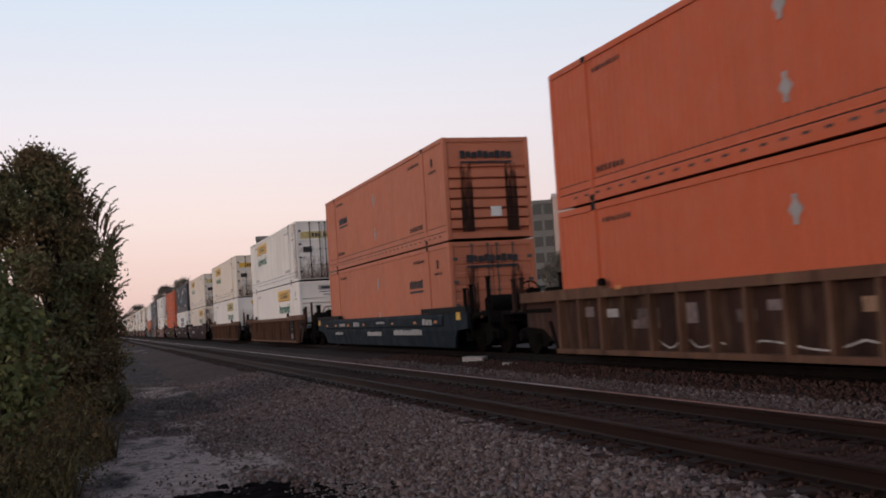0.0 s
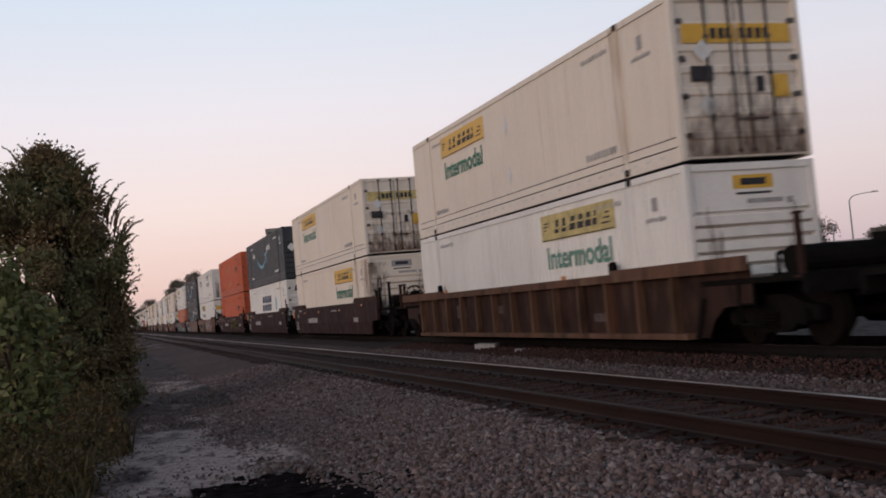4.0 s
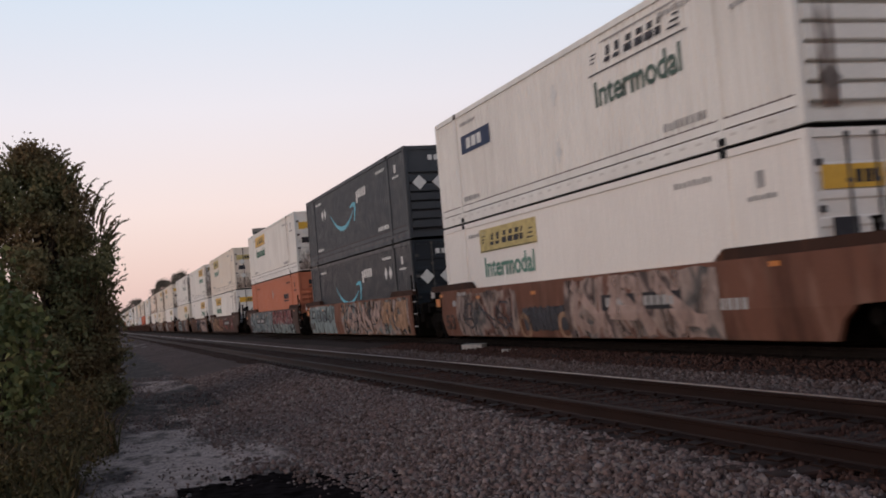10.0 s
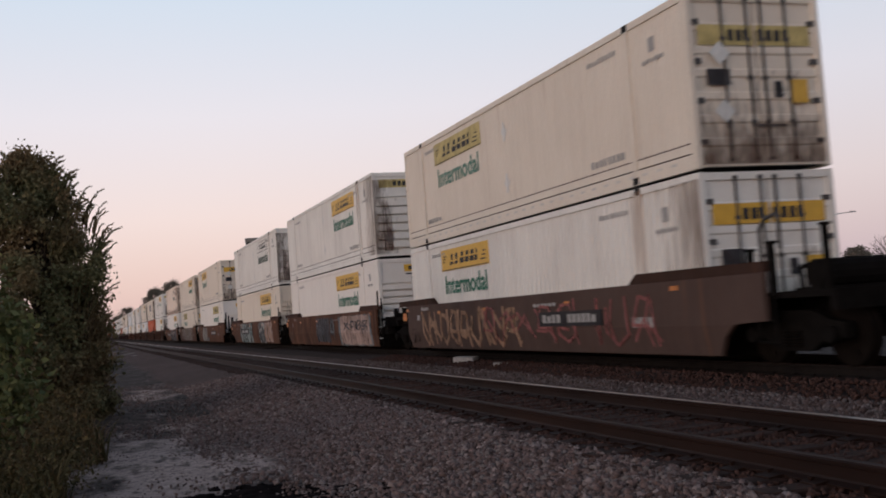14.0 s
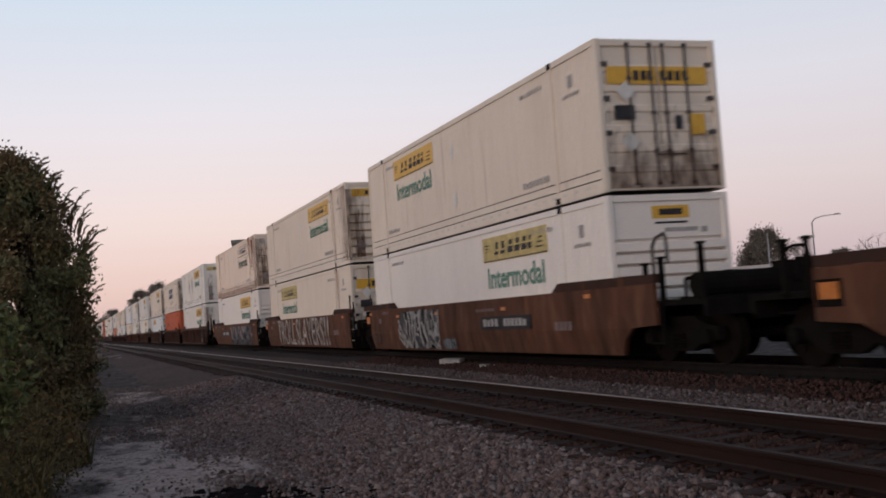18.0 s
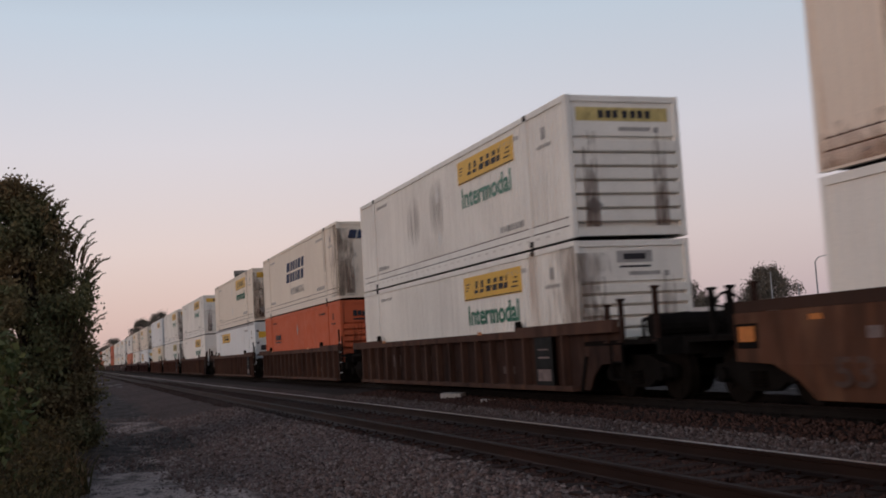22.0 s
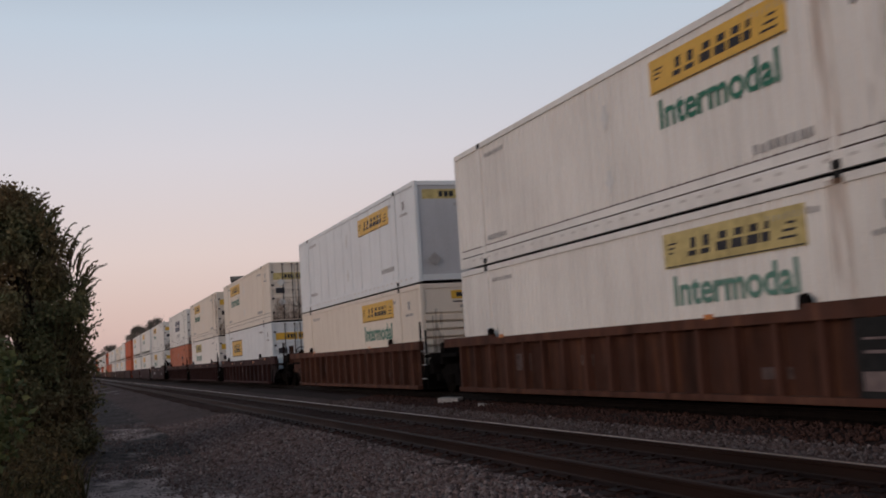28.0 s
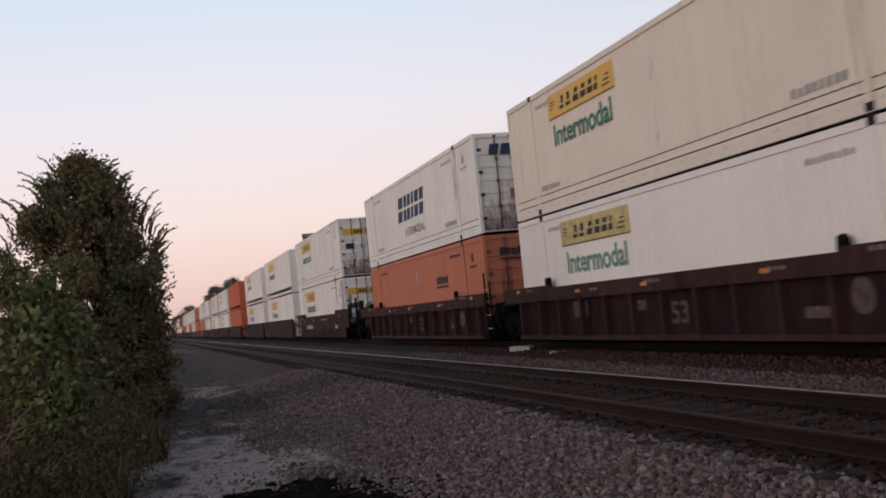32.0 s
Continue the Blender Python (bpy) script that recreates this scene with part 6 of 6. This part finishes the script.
def make_tree(label, base, height, radius, low, leaves, size, mat, seed, spread=0.25, clumps=60, name="tree", squash=1.0, shape=1.0):
    """Tapered trunk, limbs and a crown of leaf clumps with an uneven outline."""
    rng = random.Random(seed)
    tree = empty(name, pose(*base), label, "tree")
    ends, wood, trunk = [], Geo(), Geo()
    top = Vector((radius * 0.08, 0, height * 0.75))
    tube(trunk, limb_path((0, 0, -0.1), top, 0.12 * radius, rng), height * 0.022 + 0.02, 0.02)
    for i in range(clumps):
        u = rng.random()
        z = low + (height - low) * u
        w = radius * (math.sin(math.pi * min(0.97, 0.16 + 0.80 * u)) ** shape)
        a = rng.uniform(0, 2 * math.pi)
        r = w * math.sqrt(rng.uniform(0.15, 1.0)) * rng.uniform(0.85, 1.12)
        p = Vector((r * math.cos(a), r * math.sin(a) * squash, z))
        ends.append(p)
        if i % 3 == 0:
            tube(wood, limb_path(top * min(0.95, max(0.12, z / height * 0.75)), p, 0.15 * radius, rng, 4), 0.018 * height ** 0.5, 0.006, 5)
    part("trunk", trunk.mesh("trunk", M["bark"], False), tree)
    part("branchwork", wood.mesh("branchwork", M["bark"], False), tree)
    leaf_cloud("crown", [tuple(p) for p in ends], leaves, spread, size, mat, tree, seed, 0.3)
    return tree


def roadside_tree(base, height, seed):
    """A blunt, leaning cone of many leaf clumps, with feathery upright shoots all over its outline."""
    rng = random.Random(seed)
    tree = empty("tree", pose(*base), "dense dark olive roadside tree with reddish tinge and feathery shoots", "tree")
    trunk, wood, ends = Geo(), Geo(), []
    top = Vector((0.15, 0, height * 0.8))
    tube(trunk, limb_path((0, 0, -0.1), top, 0.15, rng), 0.13, 0.03)

    def half_width(z):
        crown = max(0.0, (height - z) / 2.5)
        return 1.58 * min(1.0, crown ** 0.62) * (1.0 if z > 1.0 else 0.86 + 0.14 * z)

    for i in range(250):
        z = 0.25 + (height - 0.25) * (i + rng.random()) / 250
        a, w = rng.uniform(0, 2 * math.pi), half_width(z)
        lump = 1.0 + 0.20 * noise.noise((math.cos(a) * 1.7, math.sin(a) * 1.7, z * 1.3 + seed))
        r = w * math.sqrt(rng.uniform(0.12, 1.0)) * lump
        p = Vector((r * math.cos(a) * (1.0 if math.cos(a) > 0 else 1.12 + 0.28 * min(1.0, max(0.0, (z - 1.6) / 1.2))) - 0.10, r * math.sin(a), z))
        p.x = min(p.x, 1.24)
        ends.append(p)
        if i % 3 == 0:
            tube(wood, limb_path(top * min(0.95, max(0.12, z / height * 0.7)), p, 0.2, rng, 4), 0.035, 0.006, 5)
    lv, lf, k = [], [], 0
    for i in range(150):
        z = rng.uniform(1.4, height - 0.15)
        a = rng.choice((rng.uniform(-1.0, 1.0), rng.uniform(-0.6, 0.6), rng.uniform(1.9, 4.4), rng.uniform(0, 6.28)))
        ln = rng.uniform(0.45, 0.95) * (0.75 if z > 4.2 else 1.0)
        lean = rng.uniform(0.25, 0.55) if math.cos(a) > 0 else rng.uniform(0.45, 0.95)
        if i < 5:
            z, a, ln, lean = height - 0.12 * i, (2.8, 0.2, 1.6, 3.4, 0.9)[i], (0.52, 0.46, 0.40, 0.34, 0.36)[i], 0.25
        bulge = 1.0 if math.cos(a) > 0 else 1.12 + 0.28 * min(1.0, max(0.0, (z - 1.6) / 1.2))
        w = min(half_width(z) * bulge + 0.06, 1.27 if math.cos(a) > 0 else 2.2)
        out = Vector((math.cos(a), math.sin(a), 0))
        p0 = out * (w * (0.98 if z > 2.8 else 0.86)) + Vector((-0.10 * (z / height), 0, z - 0.15))
        path = [p0 + out * ln * lean * (u / 7) ** 1.7 + Vector((0, 0, ln * (u / 7) * (1.0 - 0.22 * (u / 7) ** 3))) for u in range(8)]
        tube(wood, path, 0.011, 0.003, 4)
        for j in range(44):
            u = 0.08 + 0.92 * j / 43
            i0 = min(6, int(u * 7))
            q = path[i0].lerp(path[i0 + 1], u * 7 - i0)
            d = (path[i0 + 1] - path[i0]).normalized()
            side = d.cross(Vector((rng.uniform(-1, 1), rng.uniform(-1, 1), rng.uniform(-0.4, 0.4)))).normalized()
            way = (d * 0.95 + side * 0.36).normalized()
            across = way.cross(Vector((rng.uniform(-1, 1), rng.uniform(-1, 1), 0.3))).normalized()
            size = rng.uniform(0.075, 0.12) * (1.15 - 0.55 * u)
            lv += [q, q + way * size * 0.45 + across * size * 0.16, q + way * size, q + way * size * 0.45 - across * size * 0.16]
            lf += [k, k + 1, k + 2, k, k + 2, k + 3]
            k += 4
    part("trunk", trunk.mesh("trunk", M["bark"], False), tree)
    part("branchwork", wood.mesh("branchwork", M["bark"], False), tree)
    part("shoot_leaves", raw_mesh("shoot_leaves", [tuple(v) for v in lv], lf, 3, M["leaf_dark"]), tree, "feathery leaves on upright shoots")
    leaf_cloud("crown", [tuple(p) for p in ends], 82000, 0.12, 0.080, M["leaf_dark"], tree, seed, 0.3)
    return tree


roadside_tree((-0.85, 22.0, -0.46), 5.08, 3)
make_tree("leafy green sapling with large heart-shaped leaves", (-1.12, 13.4, -0.46), 2.42, 0.50, 0.4, 2200, 0.115, M["leaf_green"], 8, 0.14, 44, name="sapling")
make_tree("dark underbrush thicket beside the dirt strip", (-2.1, 20.5, -0.46), 1.45, 1.5, 0.1, 16000, 0.08, M["leaf_dark"], 9, 0.22, 60, name="bush", shape=0.6)
make_tree("low dark bush at the foot of a tree", (-0.18, 22.6, -0.46), 2.7, 0.55, 0.05, 16000, 0.085, M["leaf_dark"], 10, 0.13, 90, name="bush", shape=0.45)


def make_weeds(name, label, rows, seed, mat):
    """Blades and stalks: rows of (x0, x1, y0, y1, count, height)."""
    rng = np.random.default_rng(seed)
    vs, k, fs = [], 0, []
    for x0, x1, y0, y1, count, h in rows:
        n = count
        x, y = rng.uniform(x0, x1, n), rng.uniform(y0, y1, n)
        keep = x < -0.15 + 0.35 * np.sin(y * 0.9) + 0.2 * np.sin(y * 2.3)
        x, y = x[keep], y[keep]
        n = len(x)
        hh = h * rng.uniform(0.35, 1.2, n) * (0.7 + 0.5 * np.sin(x * 2.1 + y * 1.3))
        a = rng.uniform(0, 2 * np.pi, n)
        w = rng.uniform(0.006, 0.02, n)
        lean = rng.uniform(0.1, 1.3, n) * hh
        b = np.stack([x, y, np.full(n, -0.50)], 1)
        sd = np.stack([np.cos(a), np.sin(a), np.zeros(n)], 1) * w[:, None]
        ln = np.stack([-np.sin(a), np.cos(a), np.zeros(n)], 1)
        mid = b + ln * (lean * 0.3)[:, None] + np.array([0, 0, 1]) * (hh * 0.6)[:, None]
        tip = b + ln * lean[:, None] + np.array([0, 0, 1]) * hh[:, None]
        v = np.stack([b - sd, b + sd, mid + sd * 0.8, mid - sd * 0.8, tip], 1).reshape(-1, 3)
        q = np.arange(n)[:, None] * 5 + k
        fs.append(np.concatenate([q, q + 1, q + 2, q, q + 2, q + 3, q + 3, q + 2, q + 4], 1).ravel())
        vs.append(v)
        k += 5 * n
    return tagged(new(name, raw_mesh(name, np.concatenate(vs), np.concatenate(fs), 3, mat)), label, "weeds", kind="stuff")


make_weeds("weeds", "dull green weeds and grass beside the dirt strip", [(-5, 0.2, 8, 14, 8000, 0.42), (-5, 0.3, 14, 26, 9000, 0.5), (-9, -4, 8, 30, 5000, 0.7)], 4, M["weed"])
make_weeds("dry_grass", "dry straw-coloured grass tufts at the weed edge", [(-3, 0.25, 12, 17, 1600, 0.5), (-1.2, 0.35, 15, 24, 900, 0.4), (-3, 0.1, 9, 12, 600, 0.35)], 6, M["dry"])
weed_base = empty("broadleaf_weeds", pose(0, 0, 0), "broad-leaved weeds in the grass", "weeds", kind="stuff")
wr = random.Random(3)
leaf_cloud("leaves", [(wr.uniform(-3.5, -0.1), wr.uniform(9.5, 20), wr.uniform(-0.42, 0.22)) for _ in range(420)], 26000, 0.13, 0.052, M["weed"], weed_base, 12, 0.1)


def twig(pts, r):
    g = Geo()
    tube(g, [Vector(p) for p in pts], r, r * 0.4, 6)
    return tagged(new("fallen_branch", g.mesh("fallen_branch", M["twig"], False)), "bare dry branch lying in the weeds", "branch", "dry branches")


twig([(-1.9, 11.8, -0.5), (-1.5, 11.9, 0.1), (-1.25, 12.0, 0.45), (-1.05, 12.1, 0.62)], 0.018)
twig([(-1.75, 13.0, 0.12), (-1.3, 13.0, 0.28), (-0.8, 13.1, 0.30)], 0.016)
twig([(-1.5, 12.2, -0.5), (-1.42, 12.2, 0.2), (-1.34, 12.2, 0.55)], 0.015)

# ---- loose things on the ground ----
def block(name, x, y, z, a, b, c, rot, label, mat="concrete"):
    g = Geo()
    g.prism([(-a / 2, -b / 2 + 0.02), (-a / 2 + 0.03, -b / 2), (a / 2 - 0.02, -b / 2), (a / 2, -b / 2 + 0.03), (a / 2 - 0.015, b / 2), (-a / 2 + 0.02, b / 2 - 0.01)], 0, c, "z")
    ob = new(name, g.mesh(name, M[mat]))
    ob.matrix_basis = pose(x, y, z, 2, -3, rot)
    return tagged(ob, label, "concrete block")


block("concrete_block", 9.23, 26.2, -0.25, 0.30, 0.62, 0.20, 40, "pale broken concrete block lying between the tracks")
block("concrete_chunk", 9.22, 23.7, -0.25, 0.2, 0.38, 0.11, 65, "small concrete chunk lying between the tracks")
def tar_spill(name, cx, cy, rx, ry, seed, label):
    """A thin black crust, worn away into a ragged outline with holes."""
    step, v, f, at = 0.035, [], [], {}
    nx, ny = int(2.6 * rx / step), int(2.6 * ry / step)

    def corner(i, j):
        if (i, j) not in at:
            x, y = cx + (i - nx / 2) * step, cy + (j - ny / 2) * step
            lift = 0.045 * noise.noise((x * 0.8, y * 0.5, 3.0)) + 0.02 * noise.noise((x * 2.5, y * 2.5, 7.0))
            at[i, j] = len(v)
            v.append((x, y, bed_height(x) + lift + 0.020 + 0.014 * noise.noise((x * 9, y * 9, seed))))
        return at[i, j]

    for i in range(nx):
        for j in range(ny):
            u, w = (i - nx / 2) * step / rx, (j - ny / 2) * step / ry
            keep = 1 - u * u - w * w + 0.55 * noise.noise((u * 3.1, w * 3.1, seed)) + 0.45 * noise.noise((u * 9, w * 7, seed + 5.0))
            if keep > 0.12:
                f.append((corner(i, j), corner(i + 1, j), corner(i + 1, j + 1), corner(i, j + 1)))
    me = bpy.data.meshes.new(name)
    me.from_pydata(v, [], f)
    me.materials.append(M["asphalt"])
    ob = new(name, me)
    thick = ob.modifiers.new("thickness", "SOLIDIFY")
    thick.thickness, thick.offset = 0.03, -1
    return tagged(ob, label, "asphalt", kind="stuff")


tar_spill("asphalt_patch", 1.38, 9.35, 1.02, 1.55, 2, "black crumbling asphalt crust in pale dirt")
rub = random.Random(9)
for i in range(7):
    block("rubble", 2.2 + rub.uniform(-1, 1.6), 84 + rub.uniform(-9, 12), -0.47, rub.uniform(0.4, 1.2), rub.uniform(0.5, 1.6), rub.uniform(0.15, 0.4), rub.uniform(0, 180), "dusty rubble lying beside the line", "rubble")

# ---- background behind the train ----
def polar(az, dist):
    return dist * math.sin(radians(az)), dist * math.cos(radians(az))


def building(name, az, dist, w, d, h, turn, wall, label, floors, cols, roof_col="roof", open_share=0.5):
    x, y = polar(az, dist)
    b = empty(name, pose(x, y, -0.6, 0, 0, turn), label, "building")
    part("wall", shared((name, az), lambda g: g.box(-w / 2, w / 2, 0, d, 0, h), M[wall]), b)
    part("roof", shared((name + "_roof", az), lambda g: (g.box(-w / 2 - 0.2, w / 2 + 0.2, -0.2, d + 0.2, h, h + 0.25), g.box(-w / 2 - 0.2, w / 2 + 0.2, -0.2, 0.0, h + 0.25, h + 0.6)), M[roof_col]), b)
    for f in range(floors):
        for c in range(cols):
            u, z = -w / 2 + w * (c + 0.5) / cols, h * (f + 0.35) / floors
            ww, hh = w / cols * open_share - 0.16, min(1.6, h / floors * 0.62)
            win = part("window", shared((name, "frame", az), lambda g: (g.box(-ww / 2 - 0.08, ww / 2 + 0.08, -0.06, 0.02, -0.08, 0.0), g.box(-ww / 2 - 0.08, ww / 2 + 0.08, -0.06, 0.02, hh, hh + 0.08),
                                                               g.box(-ww / 2 - 0.08, -ww / 2, -0.06, 0.02, 0, hh), g.box(ww / 2, ww / 2 + 0.08, -0.06, 0.02, 0, hh)), M["grey_wall"]), b, "", pose(u, 0, z))
            part("pane", shared((name, "pane", az), lambda g: g.box(-ww / 2, ww / 2, -0.03, -0.005, 0, hh), M["glass"]), win, "dark glass pane")
    return b


building("apartment_building", 24.68, 172, 3.5, 12, 19.0, -22, "beige_wall", "beige plastered mid-rise building with a plain end wall", 0, 1)
building("office_building", 25.95, 176, 4.7, 12, 17.2, -24, "grey_wall", "grey office block with bands of dark glass", 7, 2, "grey_wall", 0.86)
building("office_wing", 23.52, 174, 3.5, 12, 18.3, -22, "grey_wall", "dark glazed wing of a tall building", 7, 2, "grey_wall", 0.86)
building("apartment_wing", 22.35, 174, 3.5, 12, 17.9, -21, "beige_wall", "beige plastered wing with columns of small windows", 7, 3, "roof", 0.42)
building("dark_tower", 8.66, 205, 2.9, 9, 17.7, -9, "grey_wall", "dark flat-topped tower block behind the line", 7, 2, "grey_wall", 0.8)
building("low_building", 37.0, 92, 30, 14, 3.25, -36, "brick_wall", "long low brown building with a pale flat roof", 1, 10)
building("low_shed", 29.5, 95, 22, 9, 2.45, -28, "brick_wall", "low brown shed with rooftop units behind the railway", 1, 7)



def wall_lamp(az, dist, z):
    x, y = polar(az, dist)
    w = empty("wall_lamp", pose(x, y, z, 0, 0, -az), "small lit wall lamp on a low shed", "lamp")
    part("bracket", Geo().box(-0.05, 0.05, -0.05, 0.12, 0.1, 0.2).mesh("bracket", M["pole"]), w)
    part("lit_globe", Geo().cyl((0, -0.12, -0.1), (0, -0.12, 0.14), 0.13, 12).mesh("lit_globe", M["lit"]), w, "glowing warm lamp globe")


wall_lamp(30.3, 93.4, 1.55)


def roof_unit(az, dist, z, w, h):
    x, y = polar(az, dist)
    u = empty("rooftop_unit", pose(x, y, z, 0, 0, -az), "grey rooftop ventilation unit", "ventilation unit", "rooftop units")
    part("casing", Geo().chamfer_box(-w / 2, w / 2, 0, w, 0, h, 0.05).mesh("casing", M["grey_wall"]), u)
    part("hood", Geo().prism([(-w / 2 - 0.08, h), (w / 2 + 0.08, h), (w / 2 - 0.1, h + 0.18), (-w / 2 + 0.1, h + 0.18)], -0.05, w + 0.05, "y").mesh("hood", M["pole"]), u)


for az, w, h in ((25.6, 1.2, 0.8), (28.0, 0.9, 0.6), (31.6, 1.4, 0.9)):
    roof_unit(az, 100, 2.09, w, h)


def far_tree(az, dist, h, r, seed, label="distant rounded broadleaf tree", leaves=17000):
    x, y = polar(az, dist)
    return make_tree(label, (x, y, -0.6), h + 0.6, r, h * 0.25, leaves, 0.26, M["leaf_far"], seed, r * 0.10, 120, shape=0.7)


far_tree(36.05, 135, 8.1, 3.7, 21)
far_tree(28.5, 130, 6.1, 2.6, 22)
far_tree(31.5, 128, 7.8, 3.1, 31)
far_tree(24.6, 140, 7.6, 3.6, 23)
far_tree(26.0, 138, 5.5, 3.0, 24)
far_tree(33.0, 140, 5.2, 2.6, 25)
far_tree(39.6, 120, 4.6, 2.2, 26)
far_tree(3.45, 262, 11.2, 3.2, 27)
far_tree(4.3, 255, 12.4, 4.4, 28)
far_tree(2.05, 410, 10.6, 4.5, 29)
far_tree(1.55, 430, 8.0, 4.0, 30)
for i in range(9):
    far_tree(-14 + i * 1.15, 95 + 7 * (i % 3), 3.2 + 0.7 * (i % 2), 3.4, 40 + i, "low distant hedge tree", 4000)


def bare_tree(az, dist, h):
    x, y = polar(az, dist)
    t = empty("bare_tree", pose(x, y, -0.6), "leafless tree with fine upright branches", "tree")
    rng = random.Random(1)
    g, tips = Geo(), Geo()
    tube(g, [Vector((0, 0, 0)), Vector((0.1, 0, h * 0.35)), Vector((0, 0, h * 0.6))], 0.16, 0.07)
    for i in range(26):
        a, z = rng.uniform(0, 6.28), h * rng.uniform(0.3, 0.6)
        e = Vector((math.cos(a) * h * rng.uniform(0.2, 0.42), math.sin(a) * h * 0.3, z + h * rng.uniform(0.15, 0.42)))
        path = limb_path((0, 0, z), e, 0.3, rng, 4)
        tube(g, path, 0.05, 0.015, 5)
        for k in range(5):
            q = path[2].lerp(path[4], rng.random())
            tube(tips, [q, q + Vector((rng.uniform(-.8, .8), rng.uniform(-.8, .8), rng.uniform(0.2, 1.0)))], 0.016, 0.006, 4)
    part("trunk", g.mesh("trunk", M["bark"], False), t)
    part("twigs", tips.mesh("twigs", M["bark"], False), t)


bare_tree(41.2, 112, 6.4)


def street_lamp(az, dist, h, arm, turn):
    x, y = polar(az, dist)
    l = empty("street_lamp", pose(x, y, -0.6, 0, 0, turn), "tall grey street lamp with a curved arm", "street lamp", "street lamps")
    part("pole", shared(("pole", h), lambda g: g.cyl((0, 0, 0), (0, 0, h - 0.5), 0.10, 10, 0.06), M["pole"]), l)
    part("arm", shared(("arm", h), lambda g: tube(g, [Vector((0, 0, h - 0.5)), Vector((arm * 0.15, 0, h - 0.15)), Vector((arm * 0.5, 0, h)), Vector((arm, 0, h + 0.05))], 0.05, 0.035), M["pole"]), l)
    part("lamp_head", shared(("lamp_head", h), lambda g: g.prism([(arm - 0.05, h), (arm + 0.55, h + 0.02), (arm + 0.5, h + 0.12), (arm, h + 0.14)], -0.12, 0.12, "y"), M["pole"]), l)


street_lamp(38.4, 100, 7.9, 1.9, -38)
street_lamp(30.3, 110, 7.2, 1.6, -30)
for az, d, h in ((36.2, 104, 6.4), (37.5, 108, 5.2), (2.8, 320, 9.5)):
    x, y = polar(az, d)
    tagged(new("utility_pole", Geo().cyl((0, 0, -0.6), (0, 0, h), 0.09, 9, 0.06).mesh("utility_pole", M["pole"])), "plain grey utility pole", "pole", "utility poles").matrix_basis = pose(x, y, 0)


# ---- parked van behind the thicket ----
def parked_van(x, y, turn):
    v = empty("parked_van", pose(x, y, -0.5, 0, 0, turn), "parked white van half hidden behind bushes", "van")
    part("body", Geo().prism([(-2.4, 0.45), (2.4, 0.45), (2.45, 1.1), (2.0, 1.25), (1.4, 2.0), (-2.35, 2.05), (-2.45, 1.0)], -0.92, 0.92, "y").mesh("body", M["clean"]), v)
    for s in (-1, 1):
        part("side_window", Geo().prism([(1.75, 1.25), (1.32, 1.85), (-2.1, 1.88), (-2.1, 1.25)], s * 0.921, s * 0.926, "y").mesh("side_window", M["glass"]), v, "dark glass")
        for wx in (-1.5, 1.55):
            part("wheel", Geo().cyl((wx, s * 0.72, 0.34), (wx, s * 0.95, 0.34), 0.34, 18).mesh("wheel", M["seal"]), v, "black tyre")
    part("bumper", Geo().box(2.4, 2.55, -0.9, 0.9, 0.4, 0.62).mesh("bumper", M["seal"]), v)


parked_van(-6.3, 46, 8)

# ---- loose ballast, last because it is large ----
make_stones("ballast_stones", "loose grey and pinkish ballast stones round the near track", [
    (2.0, 4.25, 6.5, 11, 11000, 0.027), (2.0, 4.3, 11, 17, 13000, 0.029), (2.2, 4.3, 17, 30, 13000, 0.034), (4.0, 4.25, 4.5, 16, 1600, 0.027), (2.4, 4.2, 4.0, 6.5, 4500, 0.027),
    (1.7, 2.2, 6.5, 11, 420, 0.024), (1.3, 2.2, 11, 20, 1700, 0.024), (-0.6, 2.0, 8, 20, 1500, 0.016), (0.0, 2.3, 14, 34, 3200, 0.020)],
            7, M["stone"], bed_height)
make_stones("middle_stones", "dimmer ballast stones between the two tracks", [(6.5, 8.45, 8.5, 18, 9000, 0.030), (6.5, 8.5, 18, 34, 8500, 0.035)], 17, M["stone_dim"], bed_height)
# The strip from 8.35 has the train's shade in its stone colour.
make_stones("track_stones", "rust-stained ballast between the ties, shade-dark beside the train", [(4.3, 6.45, 5.0, 22, 11000, 0.026), (8.35, 9.6, 9, 34, 5000, 0.032)], 8, M["stone_rusty_shaded"], bed_height)


def rolled(t):
    """How far the train has come at t seconds."""
    return SPEED * t + GAIN * t * t


def motions():
    for ob, s, z in TRAIN:
        walk(ob, [(t, pose(TRAIN_X, s - rolled(t), z)) for t in (0, 4, 8, 12, 16, 20, 24, 28, 32)])
    where = {ob: s for ob, s, z in TRAIN}
    for w, dy, car in WHEELS:
        y0 = where[car] + w.parent.matrix_basis.translation.y + dy
        rows, turn = [(0.0, pose(0, dy, 0.458))], 0.0
        for i in range(1, 960):
            t = i / FPS
            if 8 < y0 - rolled(t) < 36:
                turn += math.degrees((rolled(t) - rolled(t - 1 / FPS)) / 0.458)
                rows.append((t, pose(0, dy, 0.458, turn)))
        if len(rows) > 1:
            walk(w, rows + [(32.0, pose(0, dy, 0.458, turn))])


motions()
